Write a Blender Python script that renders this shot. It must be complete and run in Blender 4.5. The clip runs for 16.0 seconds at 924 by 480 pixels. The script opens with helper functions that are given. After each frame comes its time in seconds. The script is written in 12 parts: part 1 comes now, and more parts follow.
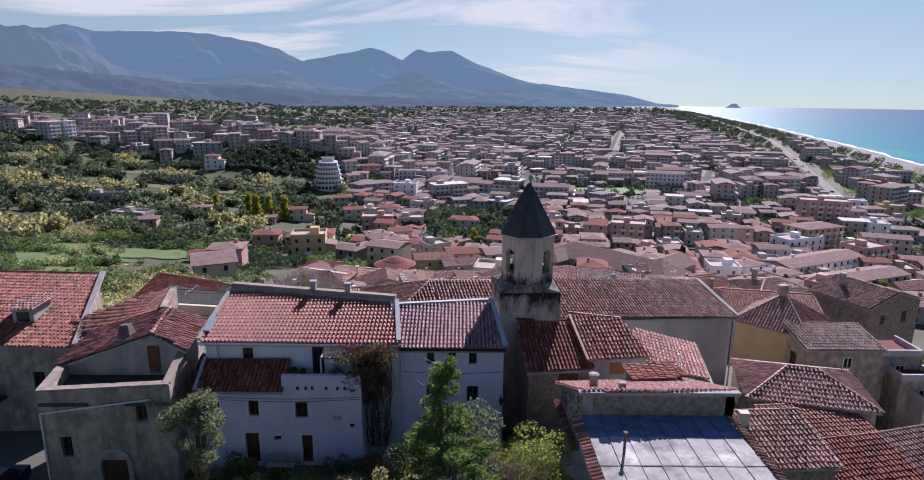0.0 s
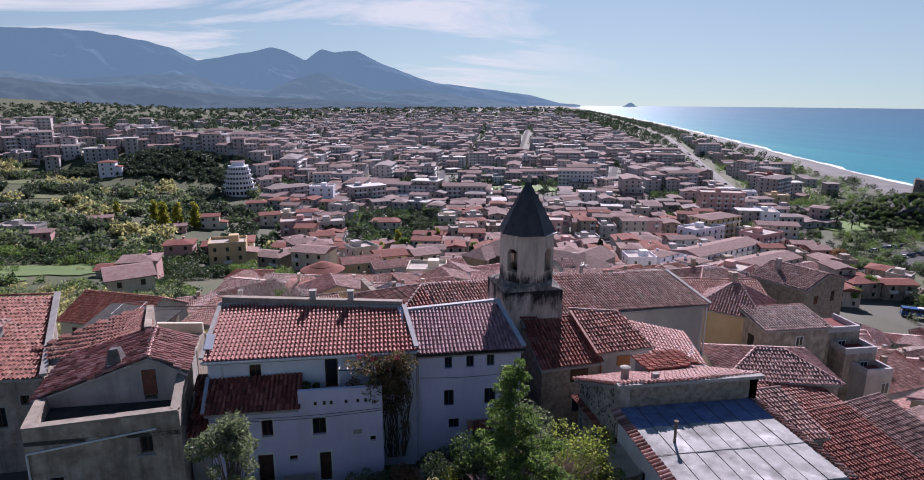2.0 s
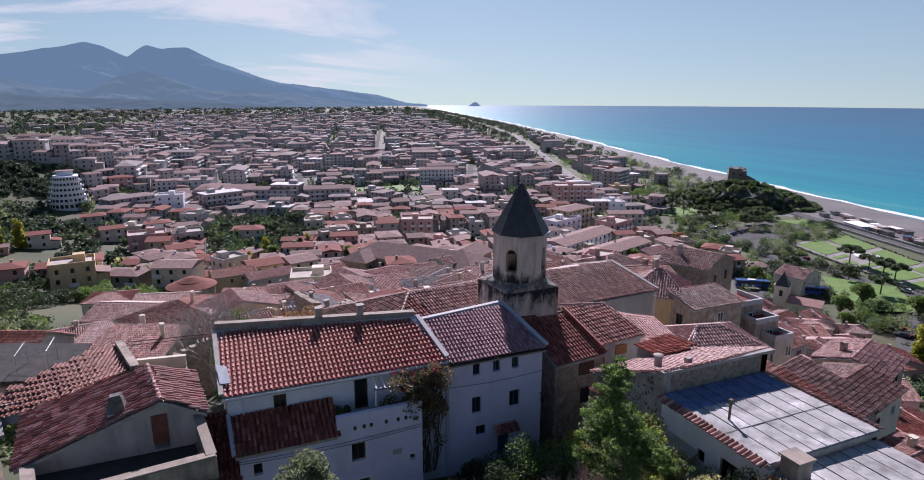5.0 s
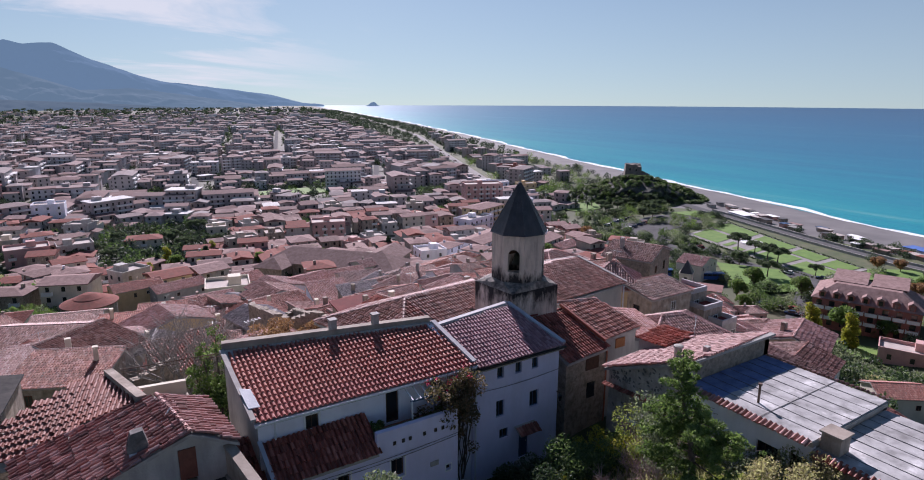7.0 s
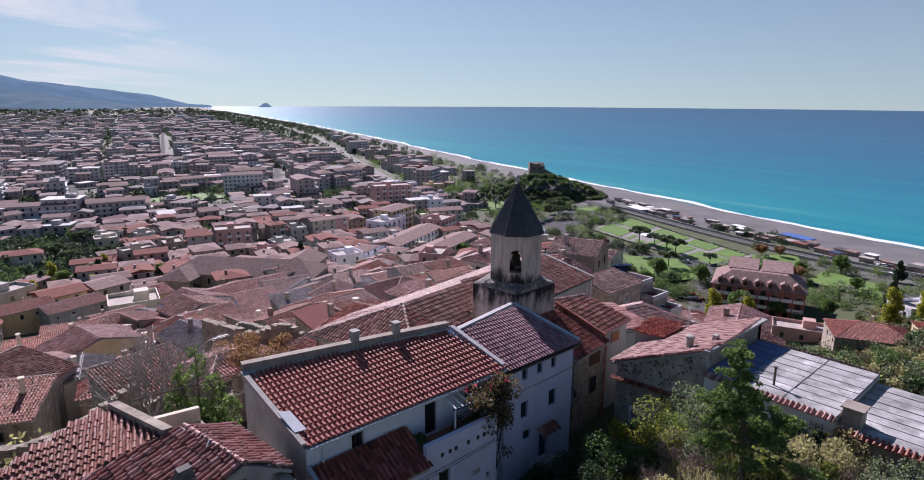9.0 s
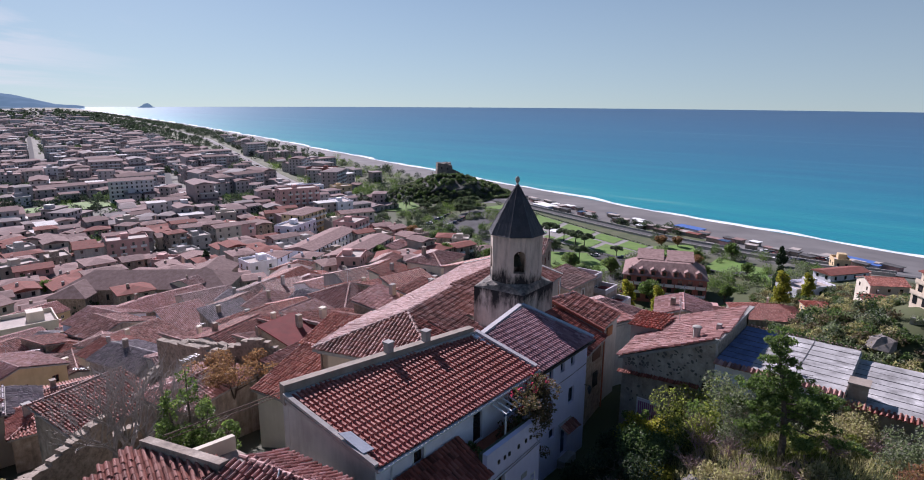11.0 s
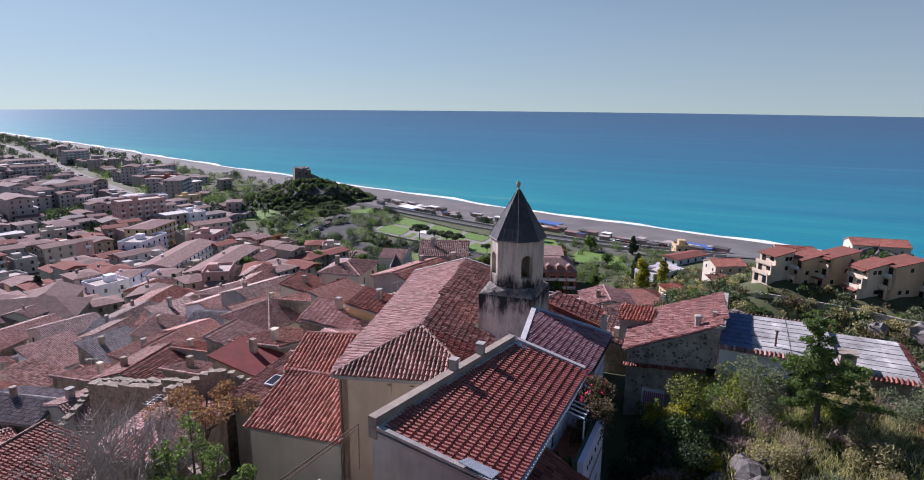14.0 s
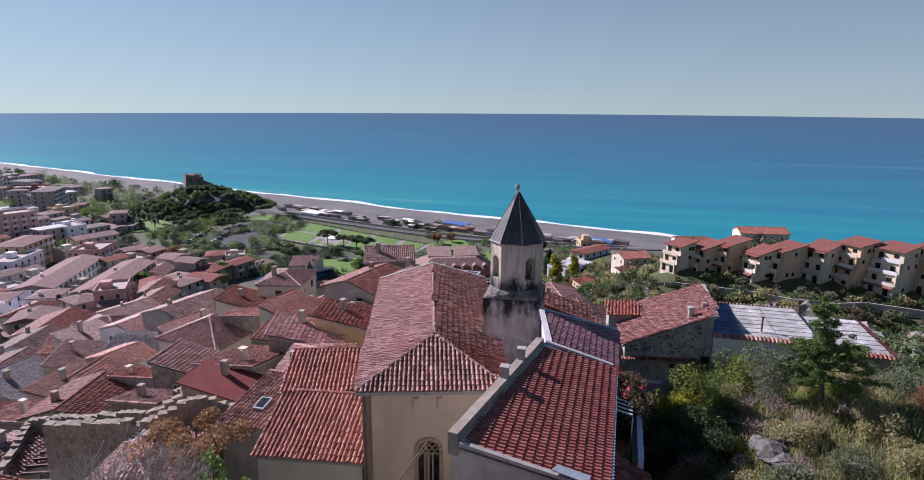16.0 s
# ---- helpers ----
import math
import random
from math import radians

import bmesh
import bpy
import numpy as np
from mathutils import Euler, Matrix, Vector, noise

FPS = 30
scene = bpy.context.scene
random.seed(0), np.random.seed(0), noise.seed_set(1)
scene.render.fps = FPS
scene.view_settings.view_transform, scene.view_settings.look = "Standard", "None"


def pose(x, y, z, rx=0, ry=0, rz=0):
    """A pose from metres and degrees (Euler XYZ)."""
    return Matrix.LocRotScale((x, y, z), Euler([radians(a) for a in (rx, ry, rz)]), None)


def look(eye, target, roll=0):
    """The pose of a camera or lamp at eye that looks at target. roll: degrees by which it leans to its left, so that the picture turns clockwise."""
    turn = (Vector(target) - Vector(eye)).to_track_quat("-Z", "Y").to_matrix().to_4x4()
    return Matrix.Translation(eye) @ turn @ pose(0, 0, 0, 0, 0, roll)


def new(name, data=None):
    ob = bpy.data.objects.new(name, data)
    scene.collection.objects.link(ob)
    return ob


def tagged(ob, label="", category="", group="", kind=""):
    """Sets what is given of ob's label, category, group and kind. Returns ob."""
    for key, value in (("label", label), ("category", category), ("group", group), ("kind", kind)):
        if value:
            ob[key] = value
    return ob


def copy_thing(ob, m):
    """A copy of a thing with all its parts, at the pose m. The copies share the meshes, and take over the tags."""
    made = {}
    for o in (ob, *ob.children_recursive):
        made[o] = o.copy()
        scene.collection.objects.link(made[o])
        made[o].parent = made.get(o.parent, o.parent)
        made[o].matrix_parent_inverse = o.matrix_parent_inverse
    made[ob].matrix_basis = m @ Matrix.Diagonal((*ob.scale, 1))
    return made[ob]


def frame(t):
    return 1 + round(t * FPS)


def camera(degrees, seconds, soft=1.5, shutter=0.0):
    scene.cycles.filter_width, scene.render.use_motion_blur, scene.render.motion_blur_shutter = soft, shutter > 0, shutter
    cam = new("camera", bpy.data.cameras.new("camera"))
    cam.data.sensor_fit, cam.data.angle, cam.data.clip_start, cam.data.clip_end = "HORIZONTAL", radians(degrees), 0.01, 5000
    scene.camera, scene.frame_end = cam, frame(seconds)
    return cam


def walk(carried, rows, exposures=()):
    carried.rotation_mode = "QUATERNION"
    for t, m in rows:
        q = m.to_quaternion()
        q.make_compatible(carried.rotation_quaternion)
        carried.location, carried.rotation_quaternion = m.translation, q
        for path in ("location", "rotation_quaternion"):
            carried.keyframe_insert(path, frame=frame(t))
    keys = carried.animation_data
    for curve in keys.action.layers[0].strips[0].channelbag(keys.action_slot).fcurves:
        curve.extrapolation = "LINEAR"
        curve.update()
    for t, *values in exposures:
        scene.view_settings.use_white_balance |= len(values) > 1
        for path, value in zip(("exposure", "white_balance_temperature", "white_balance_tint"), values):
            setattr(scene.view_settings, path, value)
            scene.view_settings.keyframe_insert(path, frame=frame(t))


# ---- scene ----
cam = camera(74.84, 16.0, 1.0)
PATH = [
    (0.0, pose(-0.000, 0.000, 110.000, 76.437, -0.373, -0.000)),
    (0.5, pose(-1.347, 0.121, 109.967, 76.454, -0.303, -2.094)),
    (1.0, pose(-2.725, 0.281, 109.946, 76.481, -0.237, -4.190)),
    (1.5, pose(-4.122, 0.508, 109.934, 76.504, -0.186, -6.329)),
    (2.0, pose(-5.556, 0.791, 109.943, 76.529, -0.145, -8.583)),
    (2.5, pose(-7.005, 1.129, 109.967, 76.546, -0.121, -10.916)),
    (3.0, pose(-8.442, 1.525, 109.998, 76.537, -0.104, -13.274)),
    (3.5, pose(-9.880, 1.969, 110.034, 76.526, -0.098, -15.633)),
    (4.0, pose(-11.308, 2.463, 110.087, 76.526, -0.085, -18.011)),
    (6.5, pose(-18.029, 6.244, 110.060, 76.545, -0.101, -29.768)),
    (7.0, pose(-19.282, 7.223, 110.023, 76.542, -0.122, -32.160)),
    (7.5, pose(-20.505, 8.221, 110.006, 76.549, -0.153, -34.536)),
    (8.0, pose(-21.696, 9.262, 109.990, 76.569, -0.181, -36.921)),
    (8.5, pose(-22.840, 10.331, 109.980, 76.606, -0.209, -39.288)),
    (9.0, pose(-23.930, 11.420, 109.971, 76.655, -0.238, -41.665)),
    (11.5, pose(-28.888, 17.692, 110.059, 76.740, -0.349, -53.485)),
    (12.0, pose(-29.665, 19.095, 110.080, 76.774, -0.380, -55.830)),
    (12.5, pose(-30.403, 20.537, 110.102, 76.804, -0.406, -58.195)),
    (13.0, pose(-31.106, 22.004, 110.109, 76.853, -0.441, -60.595)),
    (13.5, pose(-31.770, 23.506, 110.111, 76.944, -0.468, -63.004)),
    (14.0, pose(-32.369, 25.028, 110.106, 77.040, -0.475, -65.403)),
    (14.5, pose(-32.882, 26.559, 110.108, 77.117, -0.459, -67.844)),
    (15.0, pose(-33.329, 28.152, 110.114, 77.172, -0.423, -70.303)),
    (15.5, pose(-33.742, 29.796, 110.142, 77.232, -0.371, -72.828)),
    (16.0, pose(-34.142, 31.477, 110.166, 77.267, -0.314, -75.341)),
]
walk(cam, PATH, [(0.0, 0.38, 5960.0, 25.5), (7.0, 0.34, 5980.0, 25.0), (16.0, 0.34, 5940.0, 24.0)])

# ---- light: low November sun over the sea, clear sky with thin cirrus ----
SUN_AZ, SUN_EL = 19.0, 34.5
world = bpy.data.worlds.new("sky")
scene.world = world
world.use_nodes = True
wn, wl = world.node_tree.nodes, world.node_tree.links
wn.clear()


def wnode(kind, **kw):
    n = wn.new(kind)
    for k, v in kw.items():
        n.inputs[k].default_value = v
    return n


def wmath(op, a, b=None):
    n = wn.new("ShaderNodeMath")
    n.operation = op
    for i, v in enumerate((a, b)):
        if v is None:
            continue
        if isinstance(v, (int, float)):
            n.inputs[i].default_value = v
        else:
            wl.new(v, n.inputs[i])
    return n.outputs[0]


w_co = wn.new("ShaderNodeTexCoord")
w_sep = wn.new("ShaderNodeSeparateXYZ")
wl.new(w_co.outputs["Generated"], w_sep.inputs[0])
w_z = wmath("MAXIMUM", wmath("ADD", w_sep.outputs[2], 0.07), 0.02)
w_comb = wn.new("ShaderNodeCombineXYZ")
wl.new(w_sep.outputs[0], w_comb.inputs[0])
wl.new(w_sep.outputs[1], w_comb.inputs[1])
wl.new(w_z, w_comb.inputs[2])
w_sky = wn.new("ShaderNodeTexSky")
w_sky.sky_type = "NISHITA"
w_sky.sun_disc = False
w_sky.sun_elevation = radians(SUN_EL)
w_sky.sun_rotation = radians(SUN_AZ)
w_sky.altitude = 90.0
w_sky.air_density, w_sky.dust_density, w_sky.ozone_density = 1.0, 0.25, 1.6
wl.new(w_comb.outputs[0], w_sky.inputs[0])
# cirrus: streaky noise on the dome, seen from a plane above
w_px = wmath("DIVIDE", w_sep.outputs[0], wmath("ADD", w_z, 0.10))
w_py = wmath("DIVIDE", w_sep.outputs[1], wmath("ADD", w_z, 0.10))
w_pl = wn.new("ShaderNodeCombineXYZ")
wl.new(wmath("MULTIPLY", w_px, 0.55), w_pl.inputs[0])
wl.new(wmath("MULTIPLY", w_py, 1.5), w_pl.inputs[1])
w_noise = wnode("ShaderNodeTexNoise", Scale=0.9, Detail=7.0, Roughness=0.62, Distortion=0.7)
wl.new(w_pl.outputs[0], w_noise.inputs["Vector"])
w_ramp = wn.new("ShaderNodeValToRGB")
w_ramp.color_ramp.elements[0].position, w_ramp.color_ramp.elements[1].position = 0.475, 0.59
wl.new(w_noise.outputs[0], w_ramp.inputs[0])
# the cirrus bank lies over the mountains, the sky over the sea is clear
w_side = wn.new("ShaderNodeMapRange")
w_side.inputs["From Min"].default_value, w_side.inputs["From Max"].default_value = 0.42, 0.16
wl.new(w_sep.outputs[0], w_side.inputs["Value"])
w_low = wn.new("ShaderNodeMapRange")
w_low.inputs["From Min"].default_value, w_low.inputs["From Max"].default_value = 0.42, 0.24
wl.new(w_sep.outputs[2], w_low.inputs["Value"])
w_north = wn.new("ShaderNodeMapRange")
w_north.inputs["From Min"].default_value, w_north.inputs["From Max"].default_value = 0.35, 0.6
wl.new(w_sep.outputs[1], w_north.inputs["Value"])
w_bank = wmath("MULTIPLY", w_side.outputs[0], wmath("MULTIPLY", w_low.outputs[0], w_north.outputs[0]))
w_cf = wmath("MULTIPLY", wmath("MULTIPLY", w_ramp.outputs[0], w_bank), 0.8)
w_mix = wn.new("ShaderNodeMix")
w_mix.data_type = "RGBA"
wl.new(w_cf, w_mix.inputs[0])
w_veil = wn.new("ShaderNodeMix")
w_veil.data_type = "RGBA"
w_toward = wmath("ADD", wmath("MULTIPLY", w_sep.outputs[0], math.sin(radians(SUN_AZ))), wmath("MULTIPLY", w_sep.outputs[1], math.cos(radians(SUN_AZ))))
w_sunny = wn.new("ShaderNodeMapRange")
w_sunny.inputs["From Min"].default_value, w_sunny.inputs["From Max"].default_value, w_sunny.inputs["To Min"].default_value = -0.6, 0.1, 1.0
wl.new(w_toward, w_sunny.inputs["Value"])
w_thin = wmath("MULTIPLY", w_sunny.outputs[0], wmath("MULTIPLY", wmath("SUBTRACT", 1.0, wmath("MINIMUM", wmath("MULTIPLY", w_z, 2.3), 1.0)), 0.55))
wl.new(w_thin, w_veil.inputs[0])
w_tint = wn.new("ShaderNodeMix")
w_tint.data_type, w_tint.blend_type = "RGBA", "MULTIPLY"
w_tint.inputs[0].default_value = 1.0
w_tint.inputs[7].default_value = (0.875, 0.985, 0.945, 1)
wl.new(w_sky.outputs[0], w_tint.inputs[6])
wl.new(w_tint.outputs[2], w_veil.inputs[6])
w_veil.inputs[7].default_value = (6.75, 8.0, 7.6, 1)
wl.new(w_veil.outputs[2], w_mix.inputs[6])
w_mix.inputs[7].default_value = (10.2, 10.4, 10.2, 1)
w_bg = wnode("ShaderNodeBackground", Strength=0.059)
wl.new(w_mix.outputs[2], w_bg.inputs[0])
w_out = wn.new("ShaderNodeOutputWorld")
wl.new(w_bg.outputs[0], w_out.inputs[0])

sun = new("sun", bpy.data.lights.new("sun", "SUN"))
sun.data.energy, sun.data.angle, sun.data.color = 5.8, radians(0.6), (1.0, 0.925, 0.885)
SUN_DIR = Vector((math.sin(radians(SUN_AZ)) * math.cos(radians(SUN_EL)), math.cos(radians(SUN_AZ)) * math.cos(radians(SUN_EL)), math.sin(radians(SUN_EL))))
sun.matrix_world = look((60, 120, 160), tuple(Vector((60, 120, 160)) - SUN_DIR))


# ---- materials ----
def ramp_fill(ramp, stops):
    el = ramp.color_ramp.elements
    while len(el) < len(stops):
        el.new(0.5)
    for e, (p, c) in zip(el, stops):
        e.position, e.color = p, (*c, 1)


def surface(name, stops, by="noise", scale=2.0, rough=0.85, stain=0.25, stain_scale=0.35, bump=0.3, bump_scale=12.0, metal=0.0, streak=0.0, spec=0.3, stain_color=(0.05, 0.045, 0.04), glow_through=0.0, drip=0.0):
    """A surface whose colour runs over the stops by noise, by the object or by the island, with stains and fine relief."""
    m = bpy.data.materials.new(name)
    m.use_nodes = True
    n, l = m.node_tree.nodes, m.node_tree.links
    b = n["Principled BSDF"]
    b.inputs["Roughness"].default_value, b.inputs["Metallic"].default_value = rough, metal
    b.inputs["Specular IOR Level"].default_value = spec
    co = n.new("ShaderNodeNewGeometry")
    pos = co.outputs["Position"]
    nz = n.new("ShaderNodeTexNoise")
    nz.inputs["Scale"].default_value, nz.inputs["Detail"].default_value, nz.inputs["Roughness"].default_value = scale, 6.0, 0.6
    l.new(pos, nz.inputs["Vector"])
    fac = nz.outputs[0]
    if by != "noise":
        src = co.outputs["Random Per Island"] if by == "island" else n.new("ShaderNodeObjectInfo").outputs["Random"]
        mx = n.new("ShaderNodeMath")
        mx.operation = "MULTIPLY_ADD"
        mx.inputs[1].default_value = 0.35
        ml = n.new("ShaderNodeMath")
        ml.operation = "MULTIPLY_ADD"
        ml.inputs[1].default_value, ml.inputs[2].default_value = 0.8, -0.07
        l.new(src, ml.inputs[0])
        l.new(nz.outputs[0], mx.inputs[0])
        l.new(ml.outputs[0], mx.inputs[2])
        fac = mx.outputs[0]
    rp = n.new("ShaderNodeValToRGB")
    ramp_fill(rp, stops)
    l.new(fac, rp.inputs[0])
    col = rp.outputs[0]
    if stain > 0:
        st = n.new("ShaderNodeTexNoise")
        st.inputs["Scale"].default_value, st.inputs["Detail"].default_value, st.inputs["Roughness"].default_value = stain_scale, 8.0, 0.68
        vec = pos
        if streak > 0:
            mp = n.new("ShaderNodeVectorMath")
            mp.operation = "MULTIPLY"
            mp.inputs[1].default_value = (1, 1, streak)
            l.new(pos, mp.inputs[0])
            vec = mp.outputs[0]
        l.new(vec, st.inputs["Vector"])
        sr = n.new("ShaderNodeMapRange")
        sr.inputs["From Min"].default_value, sr.inputs["From Max"].default_value = 0.46, 0.70
        sr.inputs["To Max"].default_value = stain
        l.new(st.outputs[0], sr.inputs["Value"])
        mix = n.new("ShaderNodeMix")
        mix.data_type = "RGBA"
        l.new(sr.outputs[0], mix.inputs[0])
        l.new(col, mix.inputs[6])
        mix.inputs[7].default_value = (*stain_color, 1)
        col = mix.outputs[2]
    if drip > 0:
        # long dark rain streaks
        dn = n.new("ShaderNodeTexNoise")
        dn.inputs["Scale"].default_value, dn.inputs["Detail"].default_value, dn.inputs["Roughness"].default_value = 2.4, 6.0, 0.65
        dm = n.new("ShaderNodeVectorMath")
        dm.operation = "MULTIPLY"
        dm.inputs[1].default_value = (1, 1, 0.13)
        l.new(pos, dm.inputs[0])
        l.new(dm.outputs[0], dn.inputs["Vector"])
        dr = n.new("ShaderNodeMapRange")
        dr.inputs["From Min"].default_value, dr.inputs["From Max"].default_value = 0.50, 0.66
        dr.inputs["To Max"].default_value = drip
        l.new(dn.outputs[0], dr.inputs["Value"])
        dx = n.new("ShaderNodeMix")
        dx.data_type = "RGBA"
        l.new(dr.outputs[0], dx.inputs[0])
        l.new(col, dx.inputs[6])
        dx.inputs[7].default_value = (*stain_color, 1)
        col = dx.outputs[2]
    l.new(col, b.inputs["Base Color"])
    if bump > 0:
        bn = n.new("ShaderNodeTexNoise")
        bn.inputs["Scale"].default_value, bn.inputs["Detail"].default_value = bump_scale, 5.0
        l.new(pos, bn.inputs["Vector"])
        bp = n.new("ShaderNodeBump")
        bp.inputs["Strength"].default_value, bp.inputs["Distance"].default_value = bump, 0.04
        l.new(bn.outputs[0], bp.inputs["Height"])
        l.new(bp.outputs[0], b.inputs["Normal"])
    if glow_through > 0:
        tl = n.new("ShaderNodeBsdfTranslucent")
        br = n.new("ShaderNodeVectorMath")
        br.operation = "MULTIPLY"
        br.inputs[1].default_value = (1.35, 1.6, 1.05)
        l.new(col, br.inputs[0])
        l.new(br.outputs[0], tl.inputs[0])
        ms = n.new("ShaderNodeMixShader")
        ms.inputs[0].default_value = glow_through
        l.new(b.outputs[0], ms.inputs[1])
        l.new(tl.outputs[0], ms.inputs[2])
        l.new(ms.outputs[0], n["Material Output"].inputs[0])
    return m


def tiles_mat(name, dark, mid, light, pale, stain=0.55, vary=0.0):
    dusk = lambda c: (c[0] * 0.98, c[1] * 0.945, c[2] * 1.09)
    m = surface(name, [(0.05, dusk(dark)), (0.35, dusk(mid)), (0.68, dusk(light)), (0.95, dusk(pale))], by="island", scale=1.5, rough=0.6, spec=0.35, stain=stain, stain_scale=0.55, bump=0.35, bump_scale=30.0, stain_color=(0.075, 0.05, 0.04))
    if vary:
        # each roof has weathered in its own way: lighter or darker, redder or greyer
        n, l = m.node_tree.nodes, m.node_tree.links
        base = n["Principled BSDF"].inputs["Base Color"]
        info = n.new("ShaderNodeObjectInfo")
        hsv = n.new("ShaderNodeHueSaturation")
        for k, (sock, lo, hi) in enumerate((("Value", 1.0 - vary, 1.0 + 0.45 * vary), ("Saturation", 1.12, 1.12 - 0.9 * vary))):
            spread = n.new("ShaderNodeMath")
            spread.operation = "MULTIPLY"
            spread.inputs[1].default_value = 1.0 + 6.7 * k
            fold = n.new("ShaderNodeMath")
            fold.operation = "FRACT"
            to = n.new("ShaderNodeMapRange")
            to.inputs["To Min"].default_value, to.inputs["To Max"].default_value = lo, hi
            l.new(info.outputs["Random"], spread.inputs[0])
            l.new(spread.outputs[0], fold.inputs[0])
            l.new(fold.outputs[0], to.inputs["Value"])
            l.new(to.outputs[0], hsv.inputs[sock])
        l.new(base.links[0].from_socket, hsv.inputs["Color"])
        l.new(hsv.outputs[0], base)
    return m


M_TILE_RED = tiles_mat("terracotta_red", (0.19, 0.06, 0.038), (0.34, 0.115, 0.07), (0.44, 0.17, 0.11), (0.52, 0.27, 0.19), 0.35, 0.22)
M_TILE_OLD = tiles_mat("terracotta_old", (0.13, 0.06, 0.042), (0.31, 0.14, 0.093), (0.45, 0.23, 0.165), (0.57, 0.37, 0.29), 0.55, 0.34)
M_TILE_PALE = tiles_mat("terracotta_pale", (0.25, 0.12, 0.09), (0.41, 0.215, 0.16), (0.50, 0.29, 0.23), (0.59, 0.40, 0.33), 0.45, 0.32)
M_TILE_BARN = tiles_mat("terracotta_barn", (0.21, 0.095, 0.068), (0.33, 0.155, 0.115), (0.42, 0.215, 0.165), (0.51, 0.32, 0.265), 0.4)
M_TILE_SALMON = tiles_mat("terracotta_salmon", (0.28, 0.094, 0.064), (0.34, 0.12, 0.082), (0.385, 0.145, 0.10), (0.45, 0.20, 0.14), 0.15)
M_TILE_DARK = tiles_mat("terracotta_dark", (0.11, 0.04, 0.027), (0.25, 0.075, 0.047), (0.34, 0.115, 0.072), (0.44, 0.19, 0.13), 0.45)
M_TILE_PATCHED = tiles_mat("terracotta_patched", (0.10, 0.042, 0.034), (0.27, 0.095, 0.07), (0.40, 0.19, 0.145), (0.57, 0.38, 0.31), 0.45)
M_TILE_PLUM = tiles_mat("tile_plum", (0.19, 0.10, 0.10), (0.30, 0.165, 0.16), (0.38, 0.22, 0.21), (0.45, 0.30, 0.28), 0.3)
M_ROOFRED = surface("red_sheet", [(0.3, (0.15, 0.03, 0.028)), (0.7, (0.22, 0.045, 0.04))], scale=1.0, stain=0.4)
# the white leans blue: part of the sky-lit shade is in the base colour
M_WHITE = surface("white_render", [(0.3, (0.73, 0.725, 0.80)), (0.7, (0.83, 0.825, 0.90))], scale=0.7, stain=0.28, stain_scale=0.8, streak=0.25, bump=0.15, bump_scale=40.0, stain_color=(0.42, 0.41, 0.40))
M_PLASTER = surface("old_plaster", [(0.28, (0.19, 0.15, 0.12)), (0.45, (0.36, 0.295, 0.24)), (0.6, (0.45, 0.38, 0.315)), (0.72, (0.57, 0.50, 0.43))], scale=1.5, stain=0.75, stain_scale=0.9, streak=0.3, bump=0.5, bump_scale=14.0, stain_color=(0.14, 0.12, 0.105), drip=0.5)
M_TOWER = surface("tower_render", [(0.3, (0.50, 0.43, 0.36)), (0.55, (0.60, 0.52, 0.44)), (0.8, (0.68, 0.60, 0.52))], scale=0.9, stain=0.75, stain_scale=0.6, streak=0.35, bump=0.3, bump_scale=18.0, stain_color=(0.10, 0.09, 0.085), drip=0.45)


def lichen_band(m, z_mid, reach, amount):
    """Black lichen and run-off round a ledge, broken up by noise and trailing down."""
    n, l = m.node_tree.nodes, m.node_tree.links
    b = n["Principled BSDF"]
    old = b.inputs["Base Color"].links[0].from_socket
    geo = n.new("ShaderNodeNewGeometry")
    sep = n.new("ShaderNodeSeparateXYZ")
    l.new(geo.outputs["Position"], sep.inputs[0])

    def op(kind, a, c):
        q = n.new("ShaderNodeMath")
        q.operation = kind
        for i, v in enumerate((a, c)):
            if isinstance(v, (int, float)):
                q.inputs[i].default_value = v
            else:
                l.new(v, q.inputs[i])
        return q.outputs[0]

    away = op("DIVIDE", op("ABSOLUTE", op("SUBTRACT", sep.outputs[2], z_mid), 0.0), reach)
    st = n.new("ShaderNodeVectorMath")
    st.operation = "MULTIPLY"
    st.inputs[1].default_value = (1, 1, 0.3)
    l.new(geo.outputs["Position"], st.inputs[0])
    nz = n.new("ShaderNodeTexNoise")
    nz.inputs["Scale"].default_value, nz.inputs["Detail"].default_value, nz.inputs["Roughness"].default_value = 1.9, 8.0, 0.7
    l.new(st.outputs[0], nz.inputs["Vector"])
    rg = n.new("ShaderNodeMapRange")
    rg.inputs["From Min"].default_value, rg.inputs["From Max"].default_value = 0.42, 0.62
    rg.inputs["To Max"].default_value = amount
    l.new(op("SUBTRACT", op("ADD", nz.outputs[0], 0.19), op("MULTIPLY", away, 0.26)), rg.inputs["Value"])
    mx = n.new("ShaderNodeMix")
    mx.data_type = "RGBA"
    l.new(rg.outputs[0], mx.inputs[0])
    l.new(old, mx.inputs[6])
    mx.inputs[7].default_value = (0.022, 0.021, 0.022, 1)
    l.new(mx.outputs[2], b.inputs["Base Color"])


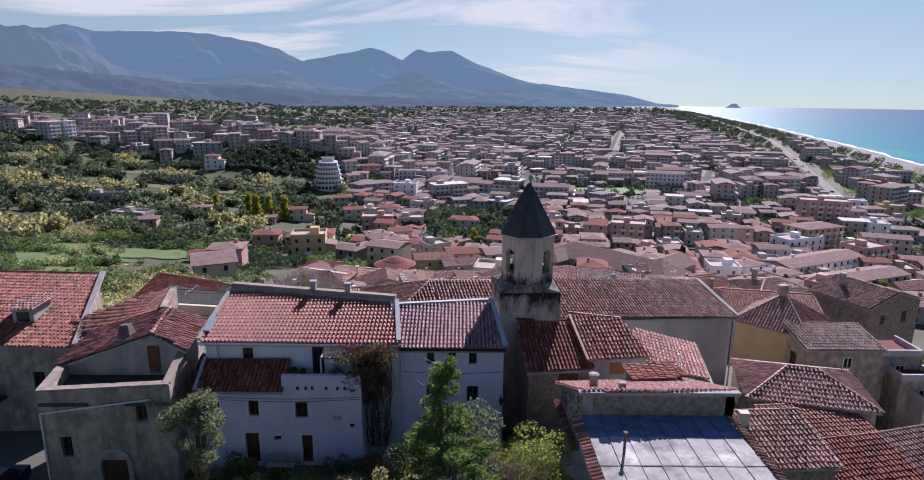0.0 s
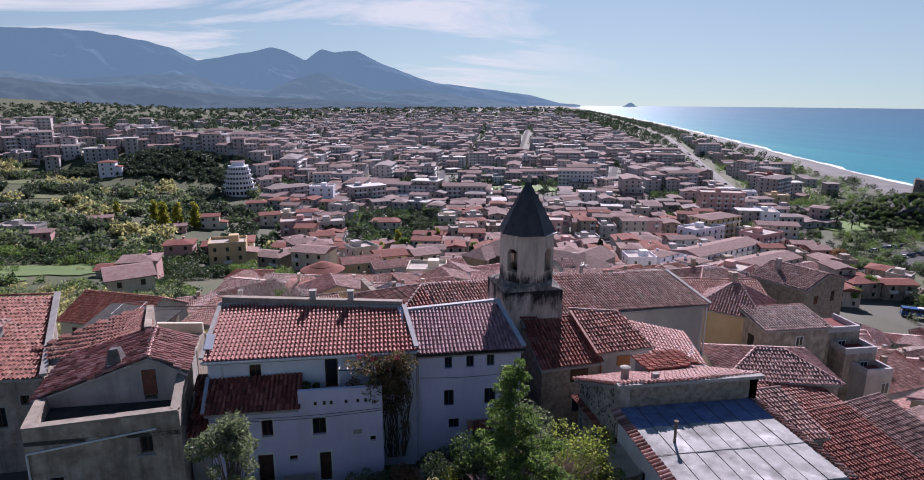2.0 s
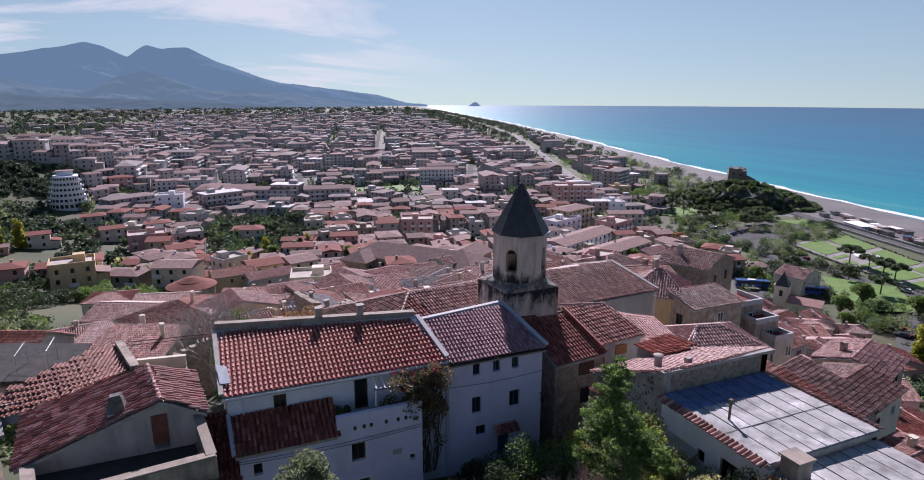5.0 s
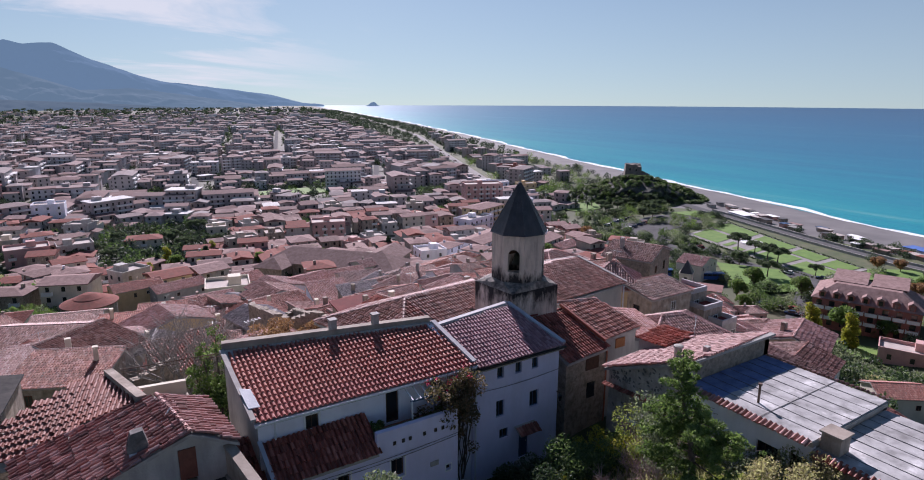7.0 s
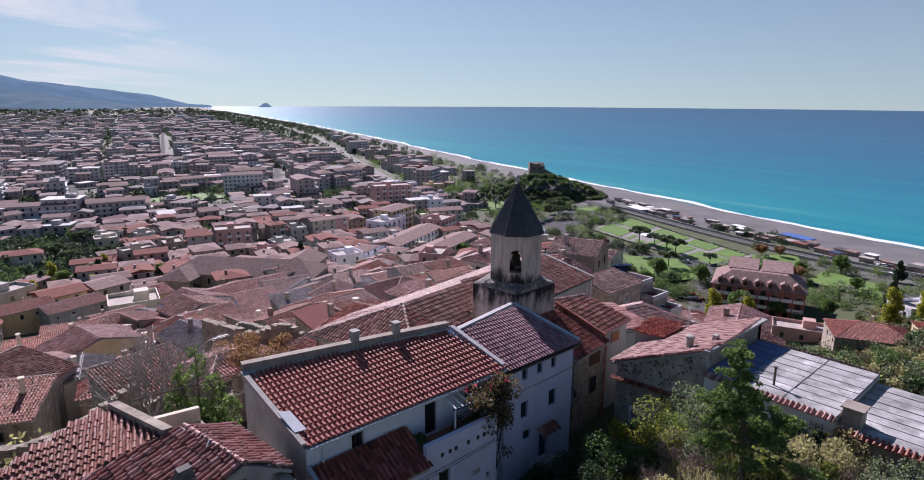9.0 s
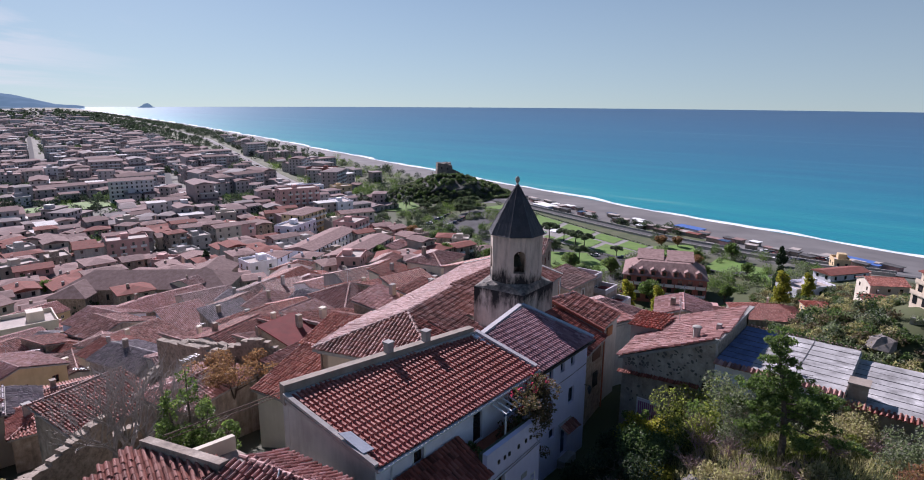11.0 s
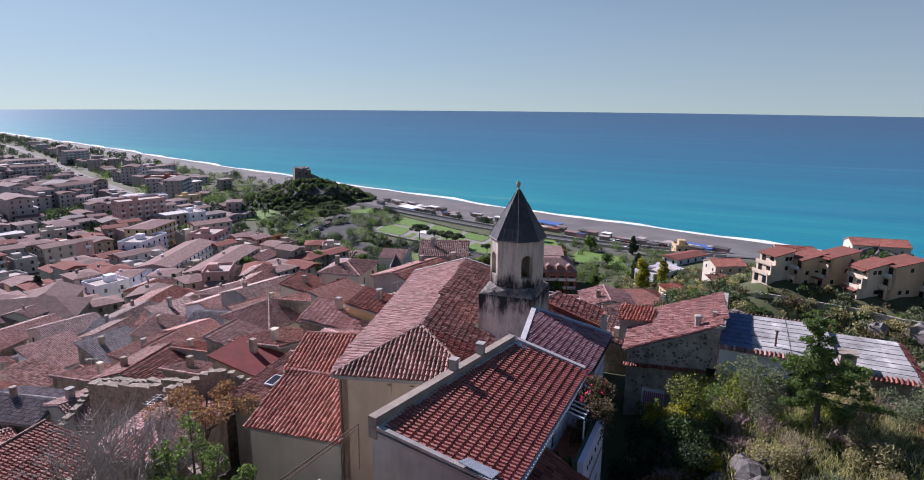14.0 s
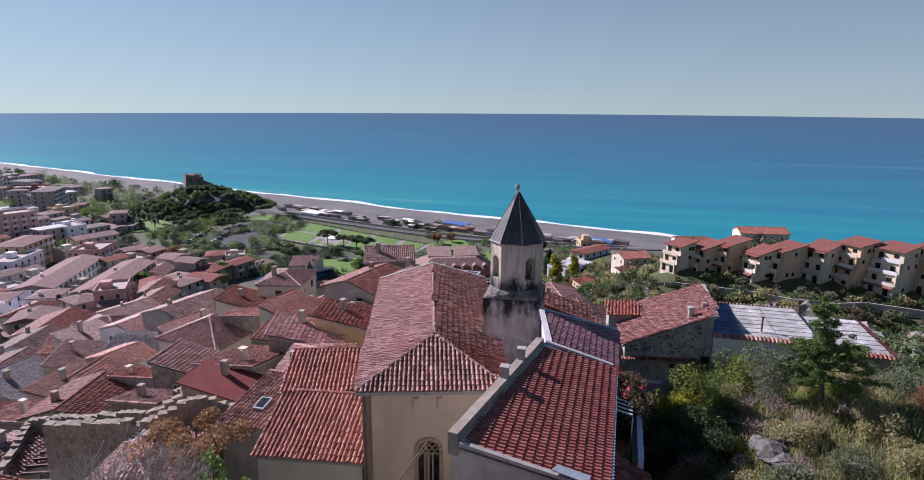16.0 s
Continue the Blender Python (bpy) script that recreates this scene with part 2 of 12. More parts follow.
lichen_band(M_TOWER, 98.0, 1.25, 1.0)
M_CHURCH = surface("church_render", [(0.3, (0.54, 0.41, 0.30)), (0.7, (0.65, 0.515, 0.395))], scale=0.5, stain=0.35, stain_scale=0.5, streak=0.4, bump=0.3, stain_color=(0.30, 0.25, 0.19))
M_GREYWALL = surface("grey_render", [(0.3, (0.36, 0.345, 0.33)), (0.7, (0.50, 0.48, 0.455))], scale=0.8, stain=0.4, stain_scale=0.8, streak=0.3, bump=0.35, stain_color=(0.17, 0.155, 0.14), drip=0.2)
M_LIMED = surface("limed_rubble", [(0.25, (0.26, 0.225, 0.19)), (0.5, (0.44, 0.39, 0.34)), (0.8, (0.60, 0.55, 0.50))], scale=1.6, stain=0.6, stain_scale=1.0, bump=0.8, bump_scale=6.0, stain_color=(0.14, 0.12, 0.10), drip=0.3)
M_STONE = surface("rubble_stone", [(0.25, (0.15, 0.12, 0.095)), (0.5, (0.32, 0.265, 0.21)), (0.8, (0.46, 0.39, 0.32))], scale=4.0, stain=0.6, stain_scale=1.8, bump=0.9, bump_scale=6.0, stain_color=(0.08, 0.07, 0.06))
M_OCHRE = surface("ochre_render", [(0.3, (0.52, 0.39, 0.22)), (0.7, (0.63, 0.49, 0.30))], scale=0.6, stain=0.35, stain_scale=0.8, streak=0.3, bump=0.25, stain_color=(0.30, 0.22, 0.13))
M_PEACH = surface("peach_render", [(0.3, (0.70, 0.58, 0.44)), (0.7, (0.78, 0.67, 0.53))], scale=0.5, stain=0.2, bump=0.2)
M_PINK = surface("pink_render", [(0.3, (0.50, 0.30, 0.28)), (0.7, (0.60, 0.37, 0.34))], scale=0.5, stain=0.25, bump=0.2)
M_CREAM = surface("cream_render", [(0.3, (0.60, 0.54, 0.44)), (0.7, (0.70, 0.64, 0.54))], scale=0.5, stain=0.3, stain_scale=0.6, streak=0.3, bump=0.2, stain_color=(0.3, 0.27, 0.22))
M_BRICKRED = surface("red_facade", [(0.3, (0.28, 0.105, 0.085)), (0.7, (0.36, 0.15, 0.12))], scale=0.5, stain=0.2, bump=0.2)
M_SLATE = surface("lead_sheet", [(0.3, (0.028, 0.028, 0.034)), (0.7, (0.06, 0.058, 0.066))], scale=2.0, rough=0.5, stain=0.4, stain_scale=1.4, streak=0.2, bump=0.15, spec=0.5, stain_color=(0.10, 0.075, 0.07))
M_LEAD = surface("lead_flashing", [(0.3, (0.33, 0.36, 0.42)), (0.7, (0.42, 0.45, 0.50))], scale=2.0, rough=0.5, stain=0.2, spec=0.5)
M_FLATROOF = surface("white_bitumen", [(0.28, (0.24, 0.235, 0.23)), (0.45, (0.37, 0.365, 0.36)), (0.60, (0.45, 0.445, 0.44)), (0.66, (0.62, 0.61, 0.60)), (0.8, (0.70, 0.69, 0.68))], scale=0.8, rough=0.85, spec=0.04, stain=0.65, stain_scale=1.1, bump=0.2, bump_scale=5.0, stain_color=(0.11, 0.108, 0.105))
# blue of the barn wall's cast shadow, put into the bitumen colour
M_BLUESHADE = surface("blue_wall_shade", [(0.28, (0.10, 0.13, 0.24)), (0.5, (0.16, 0.21, 0.37)), (0.75, (0.23, 0.29, 0.46))], scale=1.2, rough=0.85, spec=0.04, stain=0.5, stain_scale=1.1, bump=0.2, bump_scale=5.0, stain_color=(0.08, 0.09, 0.12))
M_CONCRETE = surface("concrete", [(0.3, (0.33, 0.31, 0.28)), (0.7, (0.46, 0.43, 0.39))], scale=1.5, stain=0.45, stain_scale=1.2, bump=0.4, stain_color=(0.14, 0.13, 0.12))
# bitumen floors and roofs; also the added sheets that darken house interiors
M_DARKFLOOR = surface("bitumen_and_dark_interior", [(0.3, (0.05, 0.05, 0.05)), (0.7, (0.09, 0.085, 0.08))], scale=1.5, stain=0.3, rough=0.95, spec=0.05)
M_WOOD = surface("dark_wood", [(0.3, (0.06, 0.03, 0.02)), (0.7, (0.11, 0.055, 0.035))], scale=6.0, stain=0.2, rough=0.7)
M_WOODRED = surface("red_brown_wood", [(0.3, (0.14, 0.05, 0.035)), (0.7, (0.20, 0.075, 0.05))], scale=6.0, stain=0.2, rough=0.7)
M_WOODORANGE = surface("orange_wood", [(0.3, (0.30, 0.12, 0.04)), (0.7, (0.38, 0.16, 0.06))], scale=6.0, stain=0.1, rough=0.6)
M_BLUEWOOD = surface("blue_shutter_paint", [(0.3, (0.03, 0.06, 0.12)), (0.7, (0.045, 0.085, 0.16))], scale=5.0, stain=0.1, rough=0.5)
M_IRON = surface("dark_iron", [(0.3, (0.02, 0.02, 0.022)), (0.7, (0.04, 0.038, 0.038))], scale=8.0, rough=0.55, stain=0.2, stain_color=(0.12, 0.05, 0.03))
M_METAL = surface("galvanised", [(0.3, (0.40, 0.41, 0.42)), (0.7, (0.55, 0.56, 0.57))], scale=6.0, rough=0.4, metal=0.6, stain=0.1)
M_RUST = surface("rusty_pipe", [(0.3, (0.10, 0.07, 0.055)), (0.7, (0.20, 0.13, 0.10))], scale=9.0, stain=0.3)
M_GLASS = surface("window_glass", [(0.3, (0.012, 0.014, 0.017)), (0.7, (0.03, 0.033, 0.038))], scale=0.6, rough=0.12, stain=0.0, bump=0.0, spec=0.6)
M_TRIMWHITE = surface("white_trim", [(0.3, (0.70, 0.70, 0.69)), (0.7, (0.78, 0.78, 0.77))], scale=2.0, stain=0.15, bump=0.05, stain_color=(0.4, 0.39, 0.38))
M_GUTTER = surface("white_gutter", [(0.3, (0.58, 0.59, 0.62)), (0.7, (0.70, 0.71, 0.73))], scale=2.0, rough=0.5, stain=0.15, stain_color=(0.3, 0.3, 0.3))
M_CORNICE = surface("grey_cement_cap", [(0.3, (0.30, 0.28, 0.265)), (0.7, (0.43, 0.41, 0.385))], scale=2.0, stain=0.4, stain_scale=1.5, bump=0.35, stain_color=(0.2, 0.18, 0.17))
M_TANCAP = surface("tan_cement_cap", [(0.3, (0.25, 0.21, 0.175)), (0.7, (0.37, 0.315, 0.265))], scale=2.0, stain=0.45, stain_scale=1.5, bump=0.35, stain_color=(0.15, 0.13, 0.11))
M_CEMENT = surface("pale_cement", [(0.3, (0.40, 0.385, 0.40)), (0.7, (0.52, 0.505, 0.52))], scale=2.0, stain=0.35, stain_scale=1.5, bump=0.3, stain_color=(0.24, 0.22, 0.22))
# white render with the lilac of its shaded fronts put into the colour
M_WHITE_SHADE = surface("lilac_shade_white", [(0.3, (0.60, 0.575, 0.74)), (0.7, (0.70, 0.675, 0.84))], scale=0.7, stain=0.3, stain_scale=0.8, streak=0.25, bump=0.15, bump_scale=40.0, stain_color=(0.42, 0.40, 0.44))
M_ASPHALT = surface("asphalt", [(0.3, (0.085, 0.085, 0.088)), (0.7, (0.125, 0.124, 0.124))], scale=0.3, rough=0.95, spec=0.08, stain=0.2, stain_scale=0.1, bump=0.1)
M_PAVE = surface("pale_paving", [(0.3, (0.24, 0.23, 0.22)), (0.7, (0.33, 0.315, 0.30))], scale=0.3, rough=0.95, spec=0.08, stain=0.2, stain_scale=0.1, bump=0.1)
M_LAWN = surface("lawn", [(0.3, (0.085, 0.165, 0.03)), (0.7, (0.14, 0.235, 0.05))], scale=0.25, stain=0.3, stain_scale=0.08, bump=0.4, bump_scale=3.0, stain_color=(0.16, 0.15, 0.06))
M_GRASSY = surface("lush_pasture", [(0.3, (0.07, 0.125, 0.03)), (0.5, (0.095, 0.155, 0.042)), (0.7, (0.135, 0.17, 0.06))], scale=0.15, stain=0.45, stain_scale=0.4, bump=0.4, bump_scale=3.0, stain_color=(0.06, 0.08, 0.03))
M_VERGE = surface("dull_verge_grass", [(0.3, (0.055, 0.08, 0.028)), (0.5, (0.08, 0.10, 0.042)), (0.7, (0.125, 0.125, 0.07))], scale=0.12, stain=0.5, stain_scale=0.3, bump=0.4, bump_scale=3.0, stain_color=(0.09, 0.085, 0.075))
M_MEADOW = surface("rough_pasture", [(0.3, (0.09, 0.115, 0.04)), (0.5, (0.13, 0.145, 0.06)), (0.7, (0.19, 0.175, 0.095))], scale=0.12, stain=0.4, stain_scale=0.3, bump=0.4, bump_scale=3.0, stain_color=(0.06, 0.075, 0.03))
M_LEAF = surface("leaf_green", [(0.1, (0.06, 0.095, 0.032)), (0.5, (0.11, 0.155, 0.052)), (0.9, (0.19, 0.235, 0.085))], by="island", scale=0.2, rough=0.6, stain=0.0, bump=0.0, glow_through=0.45)
M_LEAFDARK = surface("leaf_dark", [(0.1, (0.022, 0.038, 0.022)), (0.5, (0.042, 0.064, 0.034)), (0.9, (0.08, 0.105, 0.055))], by="island", scale=0.2, rough=0.6, stain=0.0, bump=0.0, glow_through=0.28)
# far foliage greyed and blued: distance haze is put into the leaf colour
M_HAZEWOOD = surface("hazy_far_wood", [(0.1, (0.028, 0.040, 0.032)), (0.5, (0.048, 0.062, 0.048)), (0.9, (0.085, 0.10, 0.078))], by="island", scale=0.2, rough=0.7, stain=0.0, bump=0.0, glow_through=0.3)
M_HAZEGREEN = surface("hazy_far_green", [(0.1, (0.050, 0.066, 0.042)), (0.5, (0.085, 0.105, 0.068)), (0.9, (0.14, 0.16, 0.11))], by="island", scale=0.2, rough=0.7, stain=0.0, bump=0.0, glow_through=0.35)
M_LEAFMID = surface("leaf_mid", [(0.1, (0.04, 0.068, 0.028)), (0.5, (0.08, 0.118, 0.046)), (0.9, (0.145, 0.185, 0.08))], by="island", scale=0.2, rough=0.6, stain=0.0, bump=0.0, glow_through=0.4)
M_LEAFOLIVE = surface("leaf_olive", [(0.1, (0.075, 0.09, 0.055)), (0.5, (0.15, 0.165, 0.11)), (0.9, (0.26, 0.27, 0.20))], by="island", scale=0.2, rough=0.6, stain=0.0, bump=0.0, glow_through=0.45)
M_LEAFYELLOW = surface("leaf_yellow", [(0.1, (0.13, 0.13, 0.02)), (0.5, (0.28, 0.26, 0.04)), (0.9, (0.42, 0.36, 0.07))], by="island", scale=0.2, rough=0.6, stain=0.0, bump=0.0, glow_through=0.45)
# yellow-green leaf, lightened so that the sunlit tops are in its colour
M_LEAFSUN = surface("leaf_sunlit_yellow_green", [(0.1, (0.10, 0.12, 0.03)), (0.5, (0.19, 0.21, 0.055)), (0.9, (0.34, 0.33, 0.11))], by="island", scale=0.2, rough=0.6, stain=0.0, bump=0.0, glow_through=0.5)
M_LEAFRUST = surface("leaf_rust", [(0.1, (0.13, 0.065, 0.04)), (0.5, (0.24, 0.12, 0.075)), (0.9, (0.34, 0.19, 0.13))], by="island", scale=0.2, rough=0.7, stain=0.0, bump=0.0, glow_through=0.45)
M_BARK = surface("bark", [(0.3, (0.07, 0.055, 0.045)), (0.7, (0.16, 0.13, 0.11))], scale=9.0, stain=0.3, bump=0.8)
M_TWIG = surface("pale_twig", [(0.3, (0.28, 0.25, 0.23)), (0.7, (0.42, 0.39, 0.36))], scale=5.0, stain=0.2, bump=0.2)
M_PINKTWIG = surface("pinkish_twig", [(0.3, (0.24, 0.17, 0.16)), (0.7, (0.42, 0.32, 0.30))], scale=5.0, stain=0.2, bump=0.2)
M_FLOWER = surface("bougainvillea", [(0.1, (0.40, 0.02, 0.06)), (0.9, (0.62, 0.05, 0.12))], by="island", stain=0.0, bump=0.0)
M_DRYGRASS = surface("dry_grass", [(0.1, (0.17, 0.15, 0.08)), (0.5, (0.33, 0.275, 0.165)), (0.9, (0.50, 0.42, 0.29))], by="island", scale=0.4, stain=0.0, bump=0.0, glow_through=0.5)
M_ROCK = surface("grey_rock", [(0.25, (0.07, 0.065, 0.063)), (0.55, (0.15, 0.14, 0.135)), (0.8, (0.25, 0.235, 0.225))], scale=3.0, stain=0.5, stain_scale=2.0, bump=0.9, bump_scale=5.0)
M_SCRUBROCK = surface("dark_headland_rock", [(0.25, (0.035, 0.036, 0.034)), (0.55, (0.075, 0.075, 0.066)), (0.8, (0.14, 0.13, 0.115))], scale=0.6, stain=0.6, stain_scale=0.3, bump=0.9, bump_scale=2.0, stain_color=(0.035, 0.045, 0.025))
# darker than the rubble stone: the tower's backlit side is put into the colour
M_BACKLITSTONE = surface("backlit_tower_stone", [(0.25, (0.12, 0.10, 0.085)), (0.5, (0.23, 0.195, 0.165)), (0.8, (0.34, 0.29, 0.25))], scale=1.2, stain=0.6, stain_scale=0.6, bump=0.9, bump_scale=2.0, stain_color=(0.05, 0.045, 0.04))
M_DRYHEATH = surface("dry_heath", [(0.1, (0.07, 0.055, 0.035)), (0.5, (0.13, 0.10, 0.065)), (0.9, (0.22, 0.17, 0.12))], by="island", scale=0.2, rough=0.7, stain=0.0, bump=0.0, glow_through=0.4)
M_PALEROCK = surface("pale_weathered_rock", [(0.25, (0.16, 0.14, 0.125)), (0.55, (0.28, 0.25, 0.23)), (0.8, (0.40, 0.37, 0.34))], scale=0.9, stain=0.5, stain_scale=0.8, bump=0.9, bump_scale=3.0, stain_color=(0.10, 0.09, 0.08))
M_POT = surface("terracotta_pot", [(0.3, (0.36, 0.12, 0.07)), (0.7, (0.44, 0.17, 0.10))], scale=5.0, stain=0.2)
M_APRICOT = surface("apricot_render", [(0.3, (0.66, 0.47, 0.30)), (0.7, (0.75, 0.56, 0.38))], scale=0.5, stain=0.3, stain_scale=0.6, streak=0.3, bump=0.2, stain_color=(0.34, 0.22, 0.14))
# walls toned down for shade, roofs greyed for haze, both in the base colour
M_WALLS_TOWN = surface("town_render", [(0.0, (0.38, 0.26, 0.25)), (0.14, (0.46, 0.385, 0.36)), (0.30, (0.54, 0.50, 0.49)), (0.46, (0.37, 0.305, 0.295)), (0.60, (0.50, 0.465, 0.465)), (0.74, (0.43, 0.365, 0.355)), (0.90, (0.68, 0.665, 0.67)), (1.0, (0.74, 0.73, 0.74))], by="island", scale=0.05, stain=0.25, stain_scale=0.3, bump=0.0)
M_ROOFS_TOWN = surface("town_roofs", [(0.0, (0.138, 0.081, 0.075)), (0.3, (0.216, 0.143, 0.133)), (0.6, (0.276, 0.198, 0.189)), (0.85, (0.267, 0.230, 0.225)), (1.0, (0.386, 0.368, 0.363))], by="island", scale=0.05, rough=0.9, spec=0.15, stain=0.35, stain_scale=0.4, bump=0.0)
M_TILE_SINGLE = surface("terracotta_eave", [(0.05, (0.27, 0.085, 0.072)), (0.35, (0.33, 0.108, 0.092)), (0.68, (0.37, 0.13, 0.112)), (0.95, (0.43, 0.18, 0.155))], by="object", scale=1.5, rough=0.6, spec=0.35, stain=0.15, stain_scale=0.55, bump=0.35, bump_scale=30.0, stain_color=(0.075, 0.05, 0.04))
M_TOWER_DARK = surface("lichen_ledge", [(0.3, (0.05, 0.048, 0.05)), (0.5, (0.17, 0.155, 0.14)), (0.7, (0.42, 0.37, 0.32))], scale=2.2, stain=0.5, stain_scale=2.0, bump=0.4)
M_CHURCH_GREY = surface("church_side_render", [(0.3, (0.40, 0.36, 0.31)), (0.7, (0.52, 0.47, 0.41))], scale=0.4, stain=0.4, stain_scale=0.5, streak=0.3, bump=0.3, stain_color=(0.24, 0.21, 0.18))
M_SANDSTONE = surface("sandstone", [(0.3, (0.36, 0.25, 0.16)), (0.7, (0.50, 0.37, 0.25))], scale=4.0, stain=0.4, stain_scale=3.0, bump=0.5, stain_color=(0.16, 0.11, 0.08))
M_BRONZE = surface("bell_bronze", [(0.3, (0.05, 0.05, 0.04)), (0.7, (0.10, 0.10, 0.075))], scale=4.0, rough=0.5, metal=0.7, stain=0.3)
M_GREENPAINT = surface("planter_green", [(0.3, (0.07, 0.09, 0.06)), (0.7, (0.11, 0.13, 0.09))], scale=3.0, stain=0.3)
M_CURTAIN = surface("striped_cloth", [(0.3, (0.34, 0.10, 0.26)), (0.5, (0.42, 0.16, 0.34)), (0.7, (0.38, 0.12, 0.28))], by="island", scale=0.5, stain=0.1)
M_IRONGREY = surface("grey_sheet", [(0.3, (0.10, 0.10, 0.10)), (0.7, (0.16, 0.155, 0.15))], scale=1.0, stain=0.3)
M_TILE_ASH = tiles_mat("tile_ash", (0.10, 0.09, 0.085), (0.18, 0.16, 0.15), (0.25, 0.22, 0.21), (0.33, 0.28, 0.26), 0.4)
M_LEAFBRONZE = surface("leaf_bronze", [(0.1, (0.06, 0.055, 0.03)), (0.5, (0.12, 0.09, 0.055)), (0.9, (0.22, 0.13, 0.09))], by="island", scale=0.2, rough=0.6, stain=0.0, bump=0.0, glow_through=0.4)
M_COACHBLUE = surface("coach_blue", [(0.3, (0.02, 0.07, 0.28)), (0.7, (0.03, 0.10, 0.36))], scale=1.0, rough=0.3, stain=0.1, bump=0.0, spec=0.5)
M_CARBLUE = surface("car_blue", [(0.3, (0.02, 0.03, 0.07)), (0.7, (0.03, 0.045, 0.10))], scale=1.0, rough=0.25, stain=0.0, bump=0.0, spec=0.5)

# ---- geometry helpers ----
class Geo:
    """Collects vertices and faces of one mesh, in world coordinates."""

    def __init__(self):
        self.v, self.f = [], []

    def add(self, verts, faces):
        k = len(self.v)
        self.v.extend(tuple(p) for p in verts)
        self.f.extend(tuple(i + k for i in f) for f in faces)
        return self

    def box(self, x0, y0, z0, x1, y1, z1):
        return self.add([(x0, y0, z0), (x1, y0, z0), (x1, y1, z0), (x0, y1, z0), (x0, y0, z1), (x1, y0, z1), (x1, y1, z1), (x0, y1, z1)],
                        [(3, 2, 1, 0), (4, 5, 6, 7), (0, 1, 5, 4), (1, 2, 6, 5), (2, 3, 7, 6), (3, 0, 4, 7)])

    def beam(self, a, b, w, h):
        """A straight bar of section w by h between two points."""
        a, b = Vector(a), Vector(b)
        d = (b - a).normalized()
        s = d.cross(Vector((0, 0, 1)))
        s = (s.normalized() if s.length > 1e-4 else Vector((1, 0, 0)))
        n = s.cross(d)
        p = [q + s * (i * w / 2) + n * (j * h / 2) for q in (a, b) for i, j in ((-1, -1), (1, -1), (1, 1), (-1, 1))]
        return self.add(p, [(0, 1, 2, 3), (7, 6, 5, 4), (0, 4, 5, 1), (1, 5, 6, 2), (2, 6, 7, 3), (3, 7, 4, 0)])

    def prism(self, pts, z0, z1):
        """An upright prism over pts; z0 and z1 are numbers or one value a corner."""
        n = len(pts)
        lo = z0 if isinstance(z0, (list, tuple)) else [z0] * n
        hi = z1 if isinstance(z1, (list, tuple)) else [z1] * n
        return self.add([(p[0], p[1], a) for p, a in zip(pts, lo)] + [(p[0], p[1], a) for p, a in zip(pts, hi)],
                        [tuple(range(n - 1, -1, -1)), tuple(range(n, 2 * n))] + [(i, (i + 1) % n, n + (i + 1) % n, n + i) for i in range(n)])

    def slab(self, pts, t):
        """A plate of thickness t under a polygon in space."""
        n = len(pts)
        return self.add([tuple(p) for p in pts] + [(p[0], p[1], p[2] - t) for p in pts],
                        [tuple(range(n)), tuple(range(2 * n - 1, n - 1, -1))] + [(i, n + i, n + (i + 1) % n, (i + 1) % n) for i in range(n)])

    def tube(self, a, b, r0, r1, n=8):
        a, b = Vector(a), Vector(b)
        d = (b - a).normalized()
        s = d.orthogonal().normalized()
        t = d.cross(s)
        ring = [s * math.cos(2 * math.pi * i / n) + t * math.sin(2 * math.pi * i / n) for i in range(n)]
        return self.add([a + q * r0 for q in ring] + [b + q * r1 for q in ring],
                        [tuple(range(n - 1, -1, -1)), tuple(range(n, 2 * n))] + [(i, (i + 1) % n, n + (i + 1) % n, n + i) for i in range(n)])

    def lathe(self, x, y, profile, n=12):
        v = [(x + r * math.cos(2 * math.pi * i / n), y + r * math.sin(2 * math.pi * i / n), z) for r, z in profile for i in range(n)]
        f = [(j * n + i, j * n + (i + 1) % n, (j + 1) * n + (i + 1) % n, (j + 1) * n + i) for j in range(len(profile) - 1) for i in range(n)]
        return self.add(v, f + [tuple(range(n - 1, -1, -1)), tuple(range((len(profile) - 1) * n, len(profile) * n))])


def mesh_of(name, verts, faces, material, smooth=False):
    me = bpy.data.meshes.new(name)
    if isinstance(faces, list):
        me.from_pydata([tuple(p) for p in verts], [], faces)
    else:
        verts = np.asarray(verts, dtype=np.float32)
        groups = faces if isinstance(faces, tuple) else (faces,)
        loops = np.concatenate([g.ravel() for g in groups]).astype(np.int32)
        sizes = np.concatenate([np.full(len(g), g.shape[1]) for g in groups])
        me.vertices.add(len(verts))
        me.vertices.foreach_set("co", verts.ravel())
        me.loops.add(len(loops))
        me.loops.foreach_set("vertex_index", loops)
        me.polygons.add(len(sizes))
        me.polygons.foreach_set("loop_start", np.concatenate([[0], np.cumsum(sizes)[:-1]]).astype(np.int32))
        me.update(calc_edges=True)
    me.polygons.foreach_set("use_smooth", np.full(len(me.polygons), smooth, dtype=bool))
    me.materials.append(material)
    return me


def thing(name, at, label, category, group=""):
    ob = new(name)
    ob.location = at
    ob.empty_display_size = 0.3
    return tagged(ob, label, category, group)


def origin_of(ob):
    p = Vector((0, 0, 0))
    while ob is not None:
        p += ob.location
        ob = ob.parent
    return p


